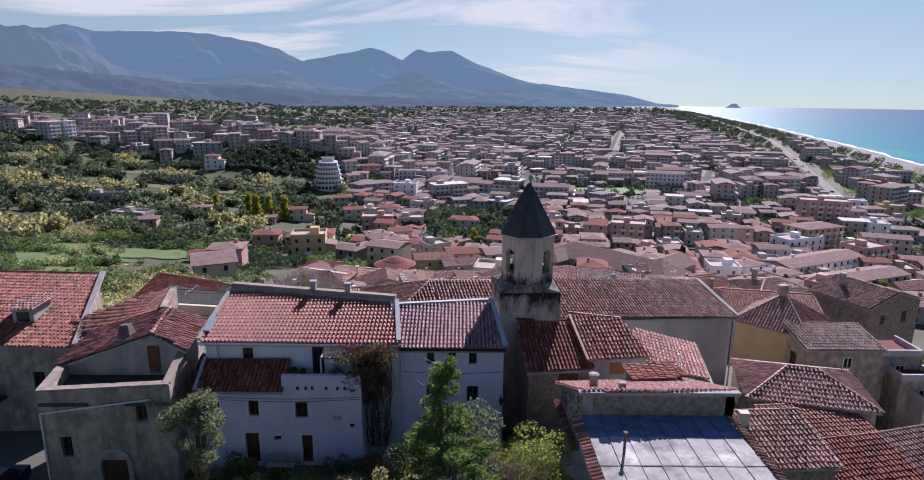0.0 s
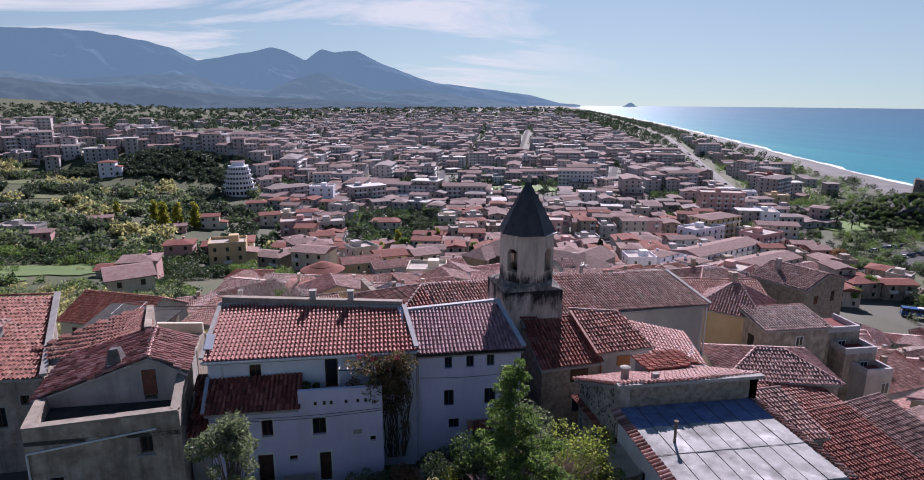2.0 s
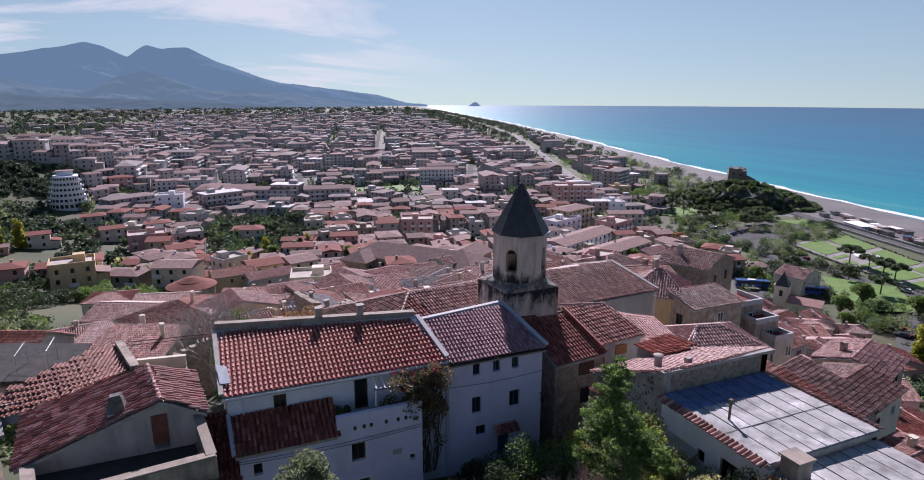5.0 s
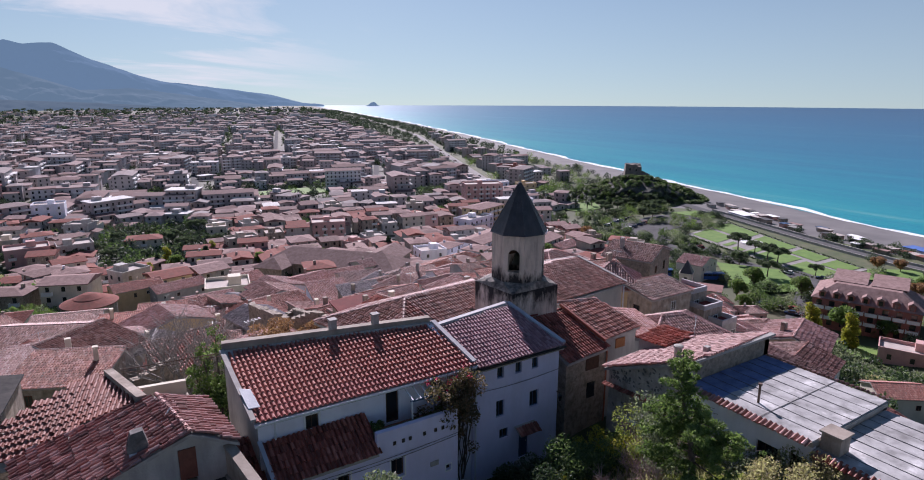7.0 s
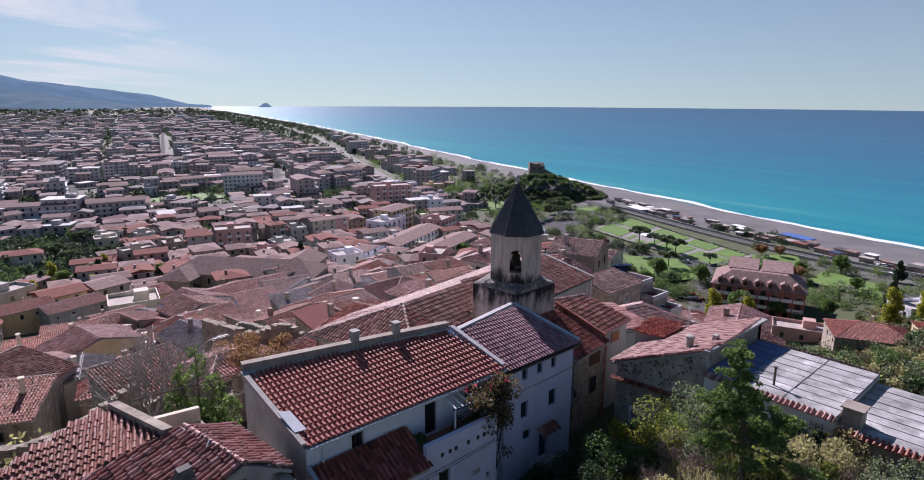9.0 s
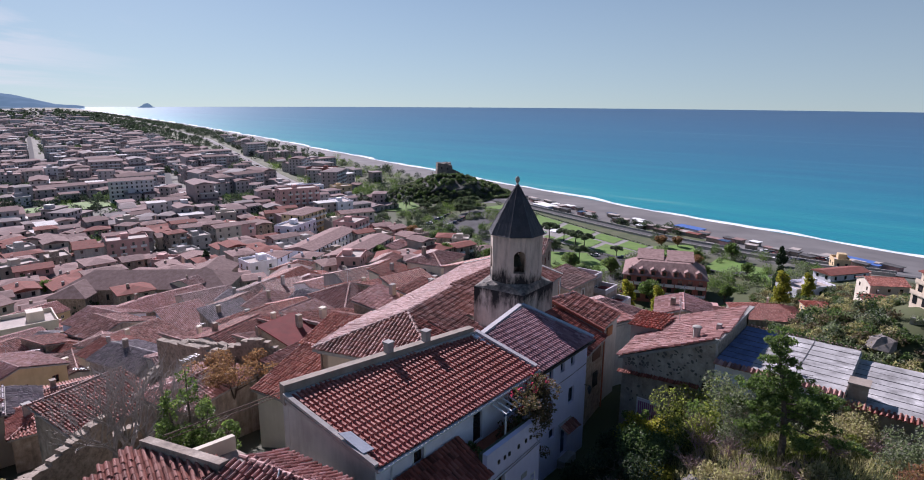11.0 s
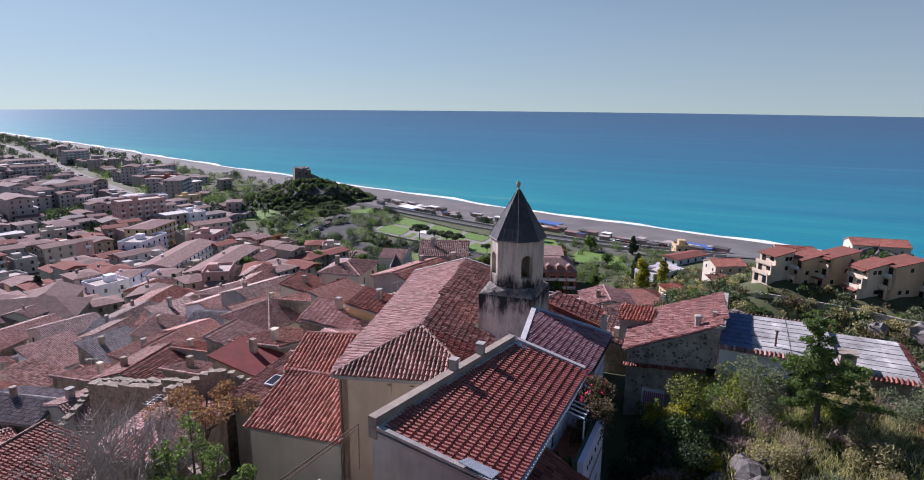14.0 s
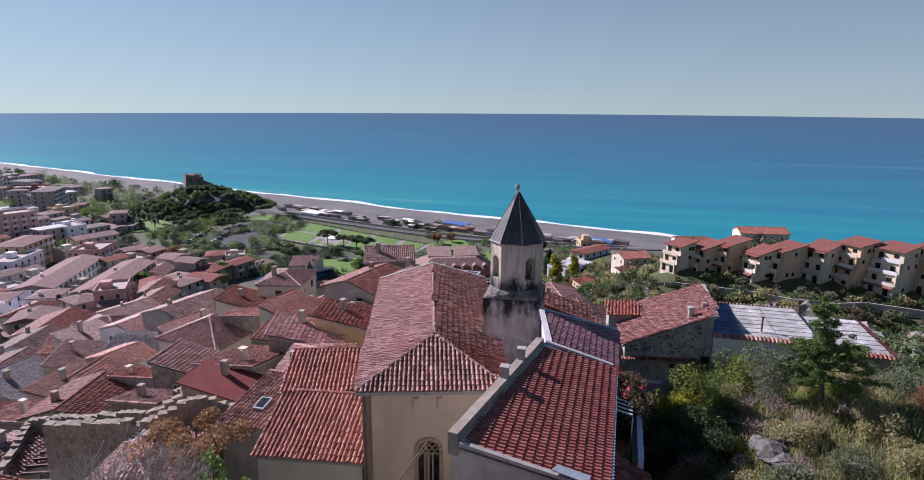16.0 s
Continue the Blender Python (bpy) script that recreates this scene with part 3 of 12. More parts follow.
def weld(verts, faces):
    """Joins points that coincide, so that a wall built in pieces is one skin."""
    seen, index, out = {}, [], []
    for q in verts:
        key = tuple(round(float(c), 4) for c in q)
        if key not in seen:
            seen[key] = len(out)
            out.append(key)
        index.append(seen[key])
    new_faces = []
    for f in faces:
        g = []
        for i in f:
            if index[i] not in g:
                g.append(index[i])
        if len(g) > 2:
            new_faces.append(tuple(g))
    return out, new_faces


def part(name, geo, material, parent, label="", kind=""):
    """Links a Geo (or verts, faces), given in world coordinates, as one mesh under its thing."""
    verts, faces = (geo.v, geo.f) if isinstance(geo, Geo) else geo
    if name in ("front_wall", "west_wall", "belfry"):
        verts, faces = weld(verts, faces)
    o = origin_of(parent)
    verts = np.asarray([tuple(p) for p in verts] if isinstance(verts, list) else verts, dtype=np.float64) - np.array(o)
    ob = new(name, mesh_of(name, verts, faces, material))
    ob.parent = parent
    return tagged(ob, label, "", "", kind)


def single(name, geo, material, label, category, group="", kind=""):
    """A thing of one mesh, standing at the middle of its foot."""
    verts, faces = (geo.v, geo.f) if isinstance(geo, Geo) else geo
    v = np.asarray([tuple(p) for p in verts] if isinstance(verts, list) else verts, dtype=np.float64)
    o = np.array([v[:, 0].mean(), v[:, 1].mean(), v[:, 2].min()])
    ob = new(name, mesh_of(name, v - o, faces, material))
    ob.location = o
    return tagged(ob, label, category, group, kind)


# barrel tile: a tapering half-round cover and the pan beside it
def tile_template(pitch, row):
    r, h, ln = pitch * 0.33, pitch * 0.40, row * 1.10
    v = []
    for y, sc, lift in ((0.0, 1.0, 0.046), (ln, 0.84, 0.0)):
        for k in range(5):
            a = math.pi * k / 4
            v.append((-math.cos(a) * r * sc, y, math.sin(a) * h * sc + lift))
    for y, lift in ((0.0, 0.022), (ln, -0.012)):
        v += [(r * 0.8, y, 0.030 + lift), (pitch / 2, y, -0.022 + lift), (pitch - r * 0.8, y, 0.030 + lift)]
    q = [(0, 1, 6, 5), (1, 2, 7, 6), (2, 3, 8, 7), (3, 4, 9, 8), (0, 3, 2, 1), (10, 11, 14, 13), (11, 12, 15, 14)]
    return np.array(v), np.array(q), np.array([(0, 4, 3)])


def inside(poly, a, b, margin=0.0):
    ok = np.ones(len(a), dtype=bool)
    area = sum(poly[i][0] * poly[(i + 1) % len(poly)][1] - poly[(i + 1) % len(poly)][0] * poly[i][1] for i in range(len(poly)))
    s = 1 if area > 0 else -1
    for i in range(len(poly)):
        (x0, y0), (x1, y1) = poly[i], poly[(i + 1) % len(poly)]
        ln = math.hypot(x1 - x0, y1 - y0)
        if ln < 1e-6:
            continue
        ok &= s * ((x1 - x0) * (b - y0) - (y1 - y0) * (a - x0)) / ln > margin
    return ok


def warp(p, x, y):
    """Height of the gently twisted surface through four corners."""
    m = np.array([[1, q[0] - p[0][0], q[1] - p[0][1], (q[0] - p[0][0]) * (q[1] - p[0][1])] for q in p])
    c = np.linalg.lstsq(m, np.array([q[2] for q in p]), rcond=1e-4)[0]
    return c[0] + c[1] * (x - p[0][0]) + c[2] * (y - p[0][1]) + c[3] * (x - p[0][0]) * (y - p[0][1])


def tile_field(poly, pitch, row, seed, wild):
    """Frames (origin, axes) of the tiles that cover a plane polygon whose first edge is the eave."""
    rng = np.random.default_rng(seed)
    p = [np.array(q, dtype=float) for q in poly]
    e = (p[1] - p[0]) / np.linalg.norm(p[1] - p[0])
    n = np.cross(e, p[-1] - p[0])
    if n[2] < 0:
        n = -n
    n /= np.linalg.norm(n)
    s = np.cross(n, e)
    if np.dot(s, p[2] - p[0]) < 0:
        s = -s
    flat = [(float(np.dot(q - p[0], e)), float(np.dot(q - p[0], s))) for q in p]
    amin, amax = min(f[0] for f in flat), max(f[0] for f in flat)
    bmax = max(f[1] for f in flat)
    cols, rows = max(1, round((amax - amin) / pitch)), max(1, round(bmax / row))
    A, B = np.meshgrid(amin + (np.arange(cols) + 0.35) * pitch, -0.08 + np.arange(rows) * row, indexing="ij")
    A, B = A.ravel(), B.ravel()
    ok = inside(flat, A, np.maximum(B + row * 0.5, 0.02), -0.02)
    A, B = A[ok], B[ok]
    k = len(A)
    A = A + rng.normal(0, 0.002 + 0.018 * wild, k)
    B = B + rng.normal(0, 0.002 + 0.04 * wild, k)
    org = p[0] + A[:, None] * e + B[:, None] * s
    if len(p) == 4:
        org[:, 2] = warp(p, org[:, 0], org[:, 1])
    org = org + (0.02 + rng.normal(0, 0.001 + 0.010 * wild, k))[:, None] * n
    th = rng.normal(0, 0.003 + 0.055 * wild, k)
    ex = np.cos(th)[:, None] * e + np.sin(th)[:, None] * s
    sy = -np.sin(th)[:, None] * e + np.cos(th)[:, None] * s
    return org, ex, sy, np.repeat(n[None], k, 0)


def tile_mesh(polys, pitch=0.23, row=0.37, seed=1, wild=0.3, keep=None):
    tv, tq, tt = tile_template(pitch, row)
    V, Q, T, base = [], [], [], 0
    for j, poly in enumerate(polys):
        org, ex, sy, n = tile_field(poly, pitch, row, seed + j, wild)
        if keep is not None:
            m = keep(org)
            org, ex, sy, n = org[m], ex[m], sy[m], n[m]
        k = len(org)
        w = org[:, None, :] + tv[None, :, 0:1] * ex[:, None, :] + tv[None, :, 1:2] * sy[:, None, :] + tv[None, :, 2:3] * n[:, None, :]
        V.append(w.reshape(-1, 3))
        off = base + np.arange(k)[:, None, None] * len(tv)
        Q.append((tq[None] + off).reshape(-1, 4))
        T.append((tt[None] + off).reshape(-1, 3))
        base += k * len(tv)
    return np.concatenate(V), (np.concatenate(Q), np.concatenate(T))


def ridge_tiles(geo_lines, seed=1, step=0.4, r=0.12):
    """Half-round capping tiles along ridge and hip lines."""
    rng = random.Random(seed)
    g = Geo()
    for a, b in geo_lines:
        a, b = Vector(a), Vector(b)
        d = (b - a).normalized()
        s = d.cross(Vector((0, 0, 1))).normalized()
        n = s.cross(d)
        cnt = max(1, round((b - a).length / step))
        for i in range(cnt):
            p0 = a + (b - a) * (i / cnt) + n * rng.uniform(0.02, 0.04)
            p1 = a + (b - a) * min(1.0, (i + 1.12) / cnt) + n * 0.015
            v = []
            for p, sc in ((p0, 1.0), (p1, 0.84)):
                v += [p + s * (-math.cos(math.pi * k / 5) * r * sc) + n * (math.sin(math.pi * k / 5) * r * sc) for k in range(6)]
            g.add(v, [(k, k + 1, k + 7, k + 6) for k in range(5)] + [(5, 4, 3, 2, 1, 0)])
    return g


def pierced_wall(a, b, z0, z1, thick, holes):
    """A wall from a to b (ground plan) with openings (s0, s1, low, high) right through it; its inner side is to the left of a->b."""
    g = Geo()
    ax, ay = a
    ln = math.hypot(b[0] - ax, b[1] - ay)
    dx, dy = (b[0] - ax) / ln, (b[1] - ay) / ln
    xs = sorted({0.0, ln, *[h[0] for h in holes], *[h[1] for h in holes]})
    zs = sorted({z0, z1, *[h[2] for h in holes], *[h[3] for h in holes]})
    for x0, x1 in zip(xs, xs[1:]):
        run = None
        for q0, q1 in zip(zs, zs[1:]):
            mx, mz = (x0 + x1) / 2, (q0 + q1) / 2
            if any(h[0] < mx < h[1] and h[2] < mz < h[3] for h in holes):
                continue
            pts = [(ax + dx * x0, ay + dy * x0), (ax + dx * x1, ay + dy * x1), (ax + dx * x1 - dy * thick, ay + dy * x1 + dx * thick), (ax + dx * x0 - dy * thick, ay + dy * x0 + dx * thick)]
            g.prism(pts, q0, q1)
    return g


def window_in(parent, p, d, w, h, frame_mat, pane_mat, depth=0.12, surround=0.0, name="window", bars=1, trim=None):
    """A window with its frame and pane, its lower left corner at p on the wall face, running along d; outside is to the right of d."""
    d = Vector((d[0], d[1], 0)).normalized()
    o = Vector((d[1], -d[0], 0))
    p = Vector(p)
    up = Vector((0, 0, 1))
    fr = Geo()
    t = 0.05

    def block(g, s0, s1, z0, z1, o0, o1):
        c = [p + d * s + o * q for s, q in ((s0, o0), (s0, o1), (s1, o1), (s1, o0))]
        g.prism([(v.x, v.y) for v in c], p.z + z0, p.z + z1)

    o1, o0 = -depth, -depth - 0.06
    block(fr, 0, t, 0, h, o0, o1)
    block(fr, w - t, w, 0, h, o0, o1)
    block(fr, t, w - t, 0, t, o0, o1)
    block(fr, t, w - t, h - t, h, o0, o1)
    for k in range(1, bars + 1):
        block(fr, w * k / (bars + 1) - t * 0.4, w * k / (bars + 1) + t * 0.4, t, h - t, o0 + 0.01, o1 - 0.01)
    ob = part(name, fr, frame_mat, parent)
    pn = Geo()
    block(pn, t, w - t, t, h - t, o0 + 0.02, o0 + 0.03)
    part("pane", pn, pane_mat, ob)
    if surround > 0:
        sr = Geo()
        s = surround
        block(sr, -s, 0, -s, h + s, 0, 0.025)
        block(sr, w, w + s, -s, h + s, 0, 0.025)
        block(sr, 0, w, h, h + s, 0, 0.025)
        block(sr, 0, w, -s, 0, 0, 0.05)
        part("surround", sr, trim or M_TRIMWHITE, ob)
    return ob


# ---- ground: one sheet from the hilltop over the plain to the shore and the far land ----
NEAR_GROUND = [(-10, 27, 90.2), (2, 29, 90.0), (-3, 21, 93.4), (-0.3, 20.6, 94.2), (5, 19, 92.8), (0, 5, 95.0), (-20, 24, 89.6), (-32, 33, 88.5), (-40, 15, 91.5),
               (10, 28, 90.0), (20, 33, 86.5), (15, 8, 90.0), (28, 18, 80.0), (-12, 45, 88.5), (-3, 55, 84.5), (10, 66, 80.5), (30, 60, 83.0),
               (32, 45, 84.5), (20, 85, 74.5), (40, 90, 74.0), (-40, 60, 82.0), (-45, 110, 69.0), (0, 120, 66.0), (50, 155, 57.0), (90, 60, 60.0),
               (60, 15, 58.0), (135, 13, 65.2), (135, -6, 64.4), (136, -24, 63.4), (136, -40, 62.6), (138, -58, 62.0), (124, 4, 57.5), (124, -34, 57.0), (105, -20, 60.0), (90, 10, 52.0), (140, 62, 43.0), (182, 84, 39.0), (-70, 40, 86.0)]
FAR_GROUND = [(177, 102, 39), (170, 150, 39), (235, 171, 36.5), (56, 205, 43), (100, 230, 38), (-67, 204, 54), (-35, 255, 42), (27, 300, 37), (-150, 190, 62), (-20, 160, 57), (30, 165, 51),
              (-111, 211, 54.5), (-130, 320, 51), (-230, 330, 58), (-300, 200, 76), (-95, 330, 46), (-150, 420, 51), (-95, 415, 47), (-160, 487, 69), (-105, 500, 64), (-60, 470, 44), (-235, 495, 50), (-215, 540, 66), (-300, 560, 69), (-330, 700, 70),
              (-120, 650, 58), (100, 420, 36), (240, 456, 36), (300, 250, 36), (0, 800, 38), (300, 900, 36), (-600, 900, 88), (-400, 420, 78), (-560, 400, 100), (-30, 560, 40), (-20, 380, 38), (190, -150, 45), (-100, -250, 90)]
_cp = np.array(NEAR_GROUND + FAR_GROUND, dtype=float)


def _phi(r):
    return np.sqrt(r * r + 36.0)


_K = _phi(np.hypot(_cp[:, None, 0] - _cp[None, :, 0], _cp[:, None, 1] - _cp[None, :, 1]))
_n = len(_cp)
_A = np.block([[_K, np.ones((_n, 1))], [np.ones((1, _n)), np.zeros((1, 1))]])
_w = np.linalg.solve(_A, np.concatenate([_cp[:, 2] , [0.0]]))
SHORE_Y = [-900, -200, 0, 100, 200, 300, 400, 470, 720, 950, 1626, 3821, 5200]
SHORE_X = [70, 285, 340, 366, 391, 420, 446, 468, 542, 618, 806, 1334, 1660]
SEA_Z = 33.0


def ground_z(x, y):
    x, y = np.atleast_1d(np.asarray(x, dtype=float)), np.atleast_1d(np.asarray(y, dtype=float))
    z = _phi(np.hypot(x[:, None] - _cp[None, :, 0], y[:, None] - _cp[None, :, 1])) @ _w[:-1] + _w[-1]
    r = np.hypot(x, y - 30)
    far = np.clip((r - 900) / 700, 0, 1)
    plain = 37 + np.clip((-x - 0.12 * y - 500) / 1500, 0, 1) * 110
    z = z * (1 - far) + plain * far
    shore = (np.interp(y, SHORE_Y, SHORE_X) - x) * 0.95
    w = np.clip(shore / 110, 0, 1)
    w = w * w * (3 - 2 * w)
    z = np.where(shore > 0, np.maximum((33.05 + shore * 0.028) * (1 - w) + z * w, 33.0), 33.0 + np.maximum(shore * 0.06, -6))
    return z


def gz(x, y):
    return float(ground_z(x, y)[0])


def build_ground():
    radii = np.concatenate([[0.0], 1.6 * 1.047 ** np.arange(0, 176)])
    radii = radii[radii < 4850]
    ang = np.linspace(0, 2 * np.pi, 320, endpoint=False)
    R, A = np.meshgrid(radii[1:], ang, indexing="ij")
    X, Y = R * np.sin(A), 28 + R * np.cos(A)
    x, y = np.concatenate([[0.0], X.ravel()]), np.concatenate([[28.0], Y.ravel()])
    z = ground_z(x, y)
    rng = np.random.default_rng(3)
    r = np.hypot(x, y - 28)
    bumpy = np.array([noise.noise((px * 0.11, py * 0.11, 0.3)) * 0.35 + noise.noise((px * 0.6, py * 0.6, 2.0)) * 0.10 for px, py in zip(x, y)])
    z = z + np.where(r > 4, bumpy * np.clip(r / 60, 0.5, 1.5) * np.clip((170 - r) / 60, 0, 1), 0)
    nr, na = R.shape
    i, j = np.meshgrid(np.arange(nr - 1), np.arange(na), indexing="ij")
    i, j = i.ravel(), j.ravel()
    k = (j + 1) % na
    quads = np.stack([1 + i * na + j, 1 + (i + 1) * na + j, 1 + (i + 1) * na + k, 1 + i * na + k], -1)
    fan = np.stack([np.zeros(na, int), 1 + np.arange(na), 1 + (np.arange(na) + 1) % na], -1)
    me = mesh_of("ground", np.stack([x, y, z], -1), (quads[:, ::-1], fan[:, ::-1]), M_GROUND, smooth=True)
    shore = np.interp(y, SHORE_Y, SHORE_X) - x
    # zones: how built-up, how sandy
    town = np.clip((y - 150 + 0.25 * x) / 60, 0, 1) * np.clip((x + 90 + 0.02 * y) / 80, 0, 1) * np.clip((shore - 160) / 50, 0, 1)
    hill = np.exp(-((x - 25) ** 2 + (y - 62) ** 2) / 42 ** 2) * (y > 36)
    hill = np.maximum(hill, ((x < -21) & (x > -70) & (y > 14) & (y < 36)) * 0.8)
    sand = np.clip((np.interp(y, [330, 420], [115, 58]) - shore) / 20, 0, 1)
    for nm, val in (("town", np.maximum(town * 0.75, np.minimum(hill * 1.3, 1))), ("sand", sand)):
        a = me.attributes.new(nm, "FLOAT", "POINT")
        a.data.foreach_set("value", val.astype(np.float32))
    return tagged(new("ground", me), "scrubby green hillside running down to a built-up coastal plain", "ground", kind="structure")


def ground_material():
    m = surface("ground_cover", [(0.28, (0.040, 0.052, 0.022)), (0.44, (0.058, 0.070, 0.030)), (0.53, (0.075, 0.086, 0.038)), (0.60, (0.090, 0.092, 0.048)), (0.68, (0.115, 0.10, 0.062)), (0.85, (0.17, 0.14, 0.095))], scale=0.03, stain=0.5, stain_scale=0.5, bump=0.6, bump_scale=1.5, stain_color=(0.05, 0.075, 0.02))
    n, l = m.node_tree.nodes, m.node_tree.links
    b = n["Principled BSDF"]
    col = b.inputs["Base Color"].links[0].from_socket
    # the town tone is dark for asphalt and for painted shade between houses
    for attr, c0, c1 in (("town", (0.07, 0.072, 0.058), (0.14, 0.13, 0.115)), ("sand", (0.115, 0.11, 0.11), (0.18, 0.172, 0.168))):
        at = n.new("ShaderNodeAttribute")
        at.attribute_name = attr
        nz = n.new("ShaderNodeTexNoise")
        nz.inputs["Scale"].default_value, nz.inputs["Detail"].default_value = 0.05, 6.0
        l.new(n["Geometry"].outputs["Position"], nz.inputs["Vector"])
        rp = n.new("ShaderNodeValToRGB")
        ramp_fill(rp, [(0.3, c0), (0.7, c1)])
        l.new(nz.outputs[0], rp.inputs[0])
        mx = n.new("ShaderNodeMix")
        mx.data_type = "RGBA"
        l.new(at.outputs["Fac"], mx.inputs[0])
        l.new(col, mx.inputs[6])
        l.new(rp.outputs[0], mx.inputs[7])
        col = mx.outputs[2]
    l.new(col, b.inputs["Base Color"])
    return m


M_GROUND = ground_material()
build_ground()


def build_sea():
    m = bpy.data.materials.new("sea_water")
    m.use_nodes = True
    n, l = m.node_tree.nodes, m.node_tree.links
    b = n["Principled BSDF"]
    at = n.new("ShaderNodeAttribute")
    at.attribute_name = "offshore"
    geo = n.new("ShaderNodeNewGeometry")
    mp = n.new("ShaderNodeMapping")
    mp.inputs["Rotation"].default_value = (0, 0, radians(14))
    mp.inputs["Scale"].default_value = (0.018, 0.0014, 0.01)
    l.new(geo.outputs["Position"], mp.inputs[0])
    nz = n.new("ShaderNodeTexNoise")
    nz.inputs["Scale"].default_value, nz.inputs["Detail"].default_value = 1.0, 6.0
    l.new(mp.outputs[0], nz.inputs["Vector"])
    ad = n.new("ShaderNodeMath")
    ad.operation = "MULTIPLY_ADD"
    ad.inputs[1].default_value = 0.34
    # long thin current lines and wind lanes
    mp2 = n.new("ShaderNodeMapping")
    mp2.inputs["Rotation"].default_value = (0, 0, radians(20))
    mp2.inputs["Scale"].default_value = (0.055, 0.0035, 0.01)
    l.new(geo.outputs["Position"], mp2.inputs[0])
    nz2 = n.new("ShaderNodeTexNoise")
    nz2.inputs["Scale"].default_value, nz2.inputs["Detail"].default_value, nz2.inputs["Roughness"].default_value = 1.0, 8.0, 0.7
    l.new(mp2.outputs[0], nz2.inputs["Vector"])
    lanes = n.new("ShaderNodeMath")
    lanes.operation = "MULTIPLY_ADD"
    lanes.inputs[1].default_value = 1.1
    l.new(nz2.outputs[0], lanes.inputs[0])
    l.new(nz.outputs[0], lanes.inputs[2])
    shift = n.new("ShaderNodeMath")
    shift.operation = "SUBTRACT"
    shift.inputs[1].default_value = 0.55
    l.new(lanes.outputs[0], shift.inputs[0])
    l.new(shift.outputs[0], ad.inputs[0])
    l.new(at.outputs["Fac"], ad.inputs[2])
    rp = n.new("ShaderNodeValToRGB")
    ramp_fill(rp, [(0.09, (0.09, 0.29, 0.30)), (0.15, (0.006, 0.235, 0.27)), (0.27, (0.001, 0.175, 0.25)), (0.45, (0.001, 0.115, 0.21)), (0.75, (0.002, 0.075, 0.17)), (1.0, (0.004, 0.045, 0.125))])
    l.new(ad.outputs[0], rp.inputs[0])
    # thin pale foam and slick lines drawn out along the shore
    mp3 = n.new("ShaderNodeMapping")
    mp3.inputs["Rotation"].default_value = (0, 0, radians(24))
    mp3.inputs["Scale"].default_value = (0.03, 0.0009, 0.01)
    l.new(geo.outputs["Position"], mp3.inputs[0])
    nz3 = n.new("ShaderNodeTexNoise")
    nz3.inputs["Scale"].default_value, nz3.inputs["Detail"].default_value, nz3.inputs["Roughness"].default_value, nz3.inputs["Distortion"].default_value = 1.0, 9.0, 0.72, 0.4
    l.new(mp3.outputs[0], nz3.inputs["Vector"])
    slick = n.new("ShaderNodeMapRange")
    slick.inputs["From Min"].default_value, slick.inputs["From Max"].default_value, slick.inputs["To Max"].default_value = 0.56, 0.70, 0.5
    l.new(nz3.outputs[0], slick.inputs["Value"])
    pale = n.new("ShaderNodeMix")
    pale.data_type = "RGBA"
    l.new(slick.outputs[0], pale.inputs[0])
    l.new(rp.outputs[0], pale.inputs[6])
    pale.inputs[7].default_value = (0.09, 0.27, 0.34, 1)
    l.new(pale.outputs[2], b.inputs["Base Color"])
    b.inputs["Roughness"].default_value = 0.28
    b.inputs["IOR"].default_value = 1.33
    b.inputs["Specular IOR Level"].default_value = 0.13
    wv = n.new("ShaderNodeTexNoise")
    wv.inputs["Scale"].default_value, wv.inputs["Detail"].default_value = 0.35, 5.0
    l.new(geo.outputs["Position"], wv.inputs["Vector"])
    bp = n.new("ShaderNodeBump")
    bp.inputs["Strength"].default_value, bp.inputs["Distance"].default_value = 0.5, 0.35
    l.new(wv.outputs[0], bp.inputs["Height"])
    l.new(bp.outputs[0], b.inputs["Normal"])
    ang = np.linspace(radians(5), radians(190), 220)
    rad = np.concatenate([np.linspace(200, 1500, 66), np.linspace(1550, 4900, 60)])
    R, A = np.meshgrid(rad, ang, indexing="ij")
    X, Y = R * np.sin(A), 20 + R * np.cos(A)
    Z = np.full_like(X, SEA_Z)
    nr, na = R.shape
    i, j = np.meshgrid(np.arange(nr - 1), np.arange(na - 1), indexing="ij")
    i, j = i.ravel(), j.ravel()
    q = np.stack([i * na + j, (i + 1) * na + j, (i + 1) * na + j + 1, i * na + j + 1], -1)
    off = (X - np.interp(Y, SHORE_Y, SHORE_X)).ravel()
    use = (off[q].max(1) > -6)
    me = mesh_of("sea", np.stack([X.ravel(), Y.ravel(), Z.ravel()], -1), q[use][:, ::-1], m)
    a = me.attributes.new("offshore", "FLOAT", "POINT")
    a.data.foreach_set("value", (0.82 * (1 - np.exp(-np.clip(off, 0, None) / 980))).astype(np.float32))
    tagged(new("sea", me), "calm turquoise sea turning deep blue towards the horizon", "sea", kind="structure")
    # surf along the beach
    foam = surface("surf_foam", [(0.3, (0.62, 0.66, 0.68)), (0.7, (0.85, 0.87, 0.88))], scale=0.2, stain=0.5, stain_scale=0.08, bump=0.0, stain_color=(0.35, 0.5, 0.52))
    g = Geo()
    ys = np.arange(-150, 3800, 12.0)
    prev = None
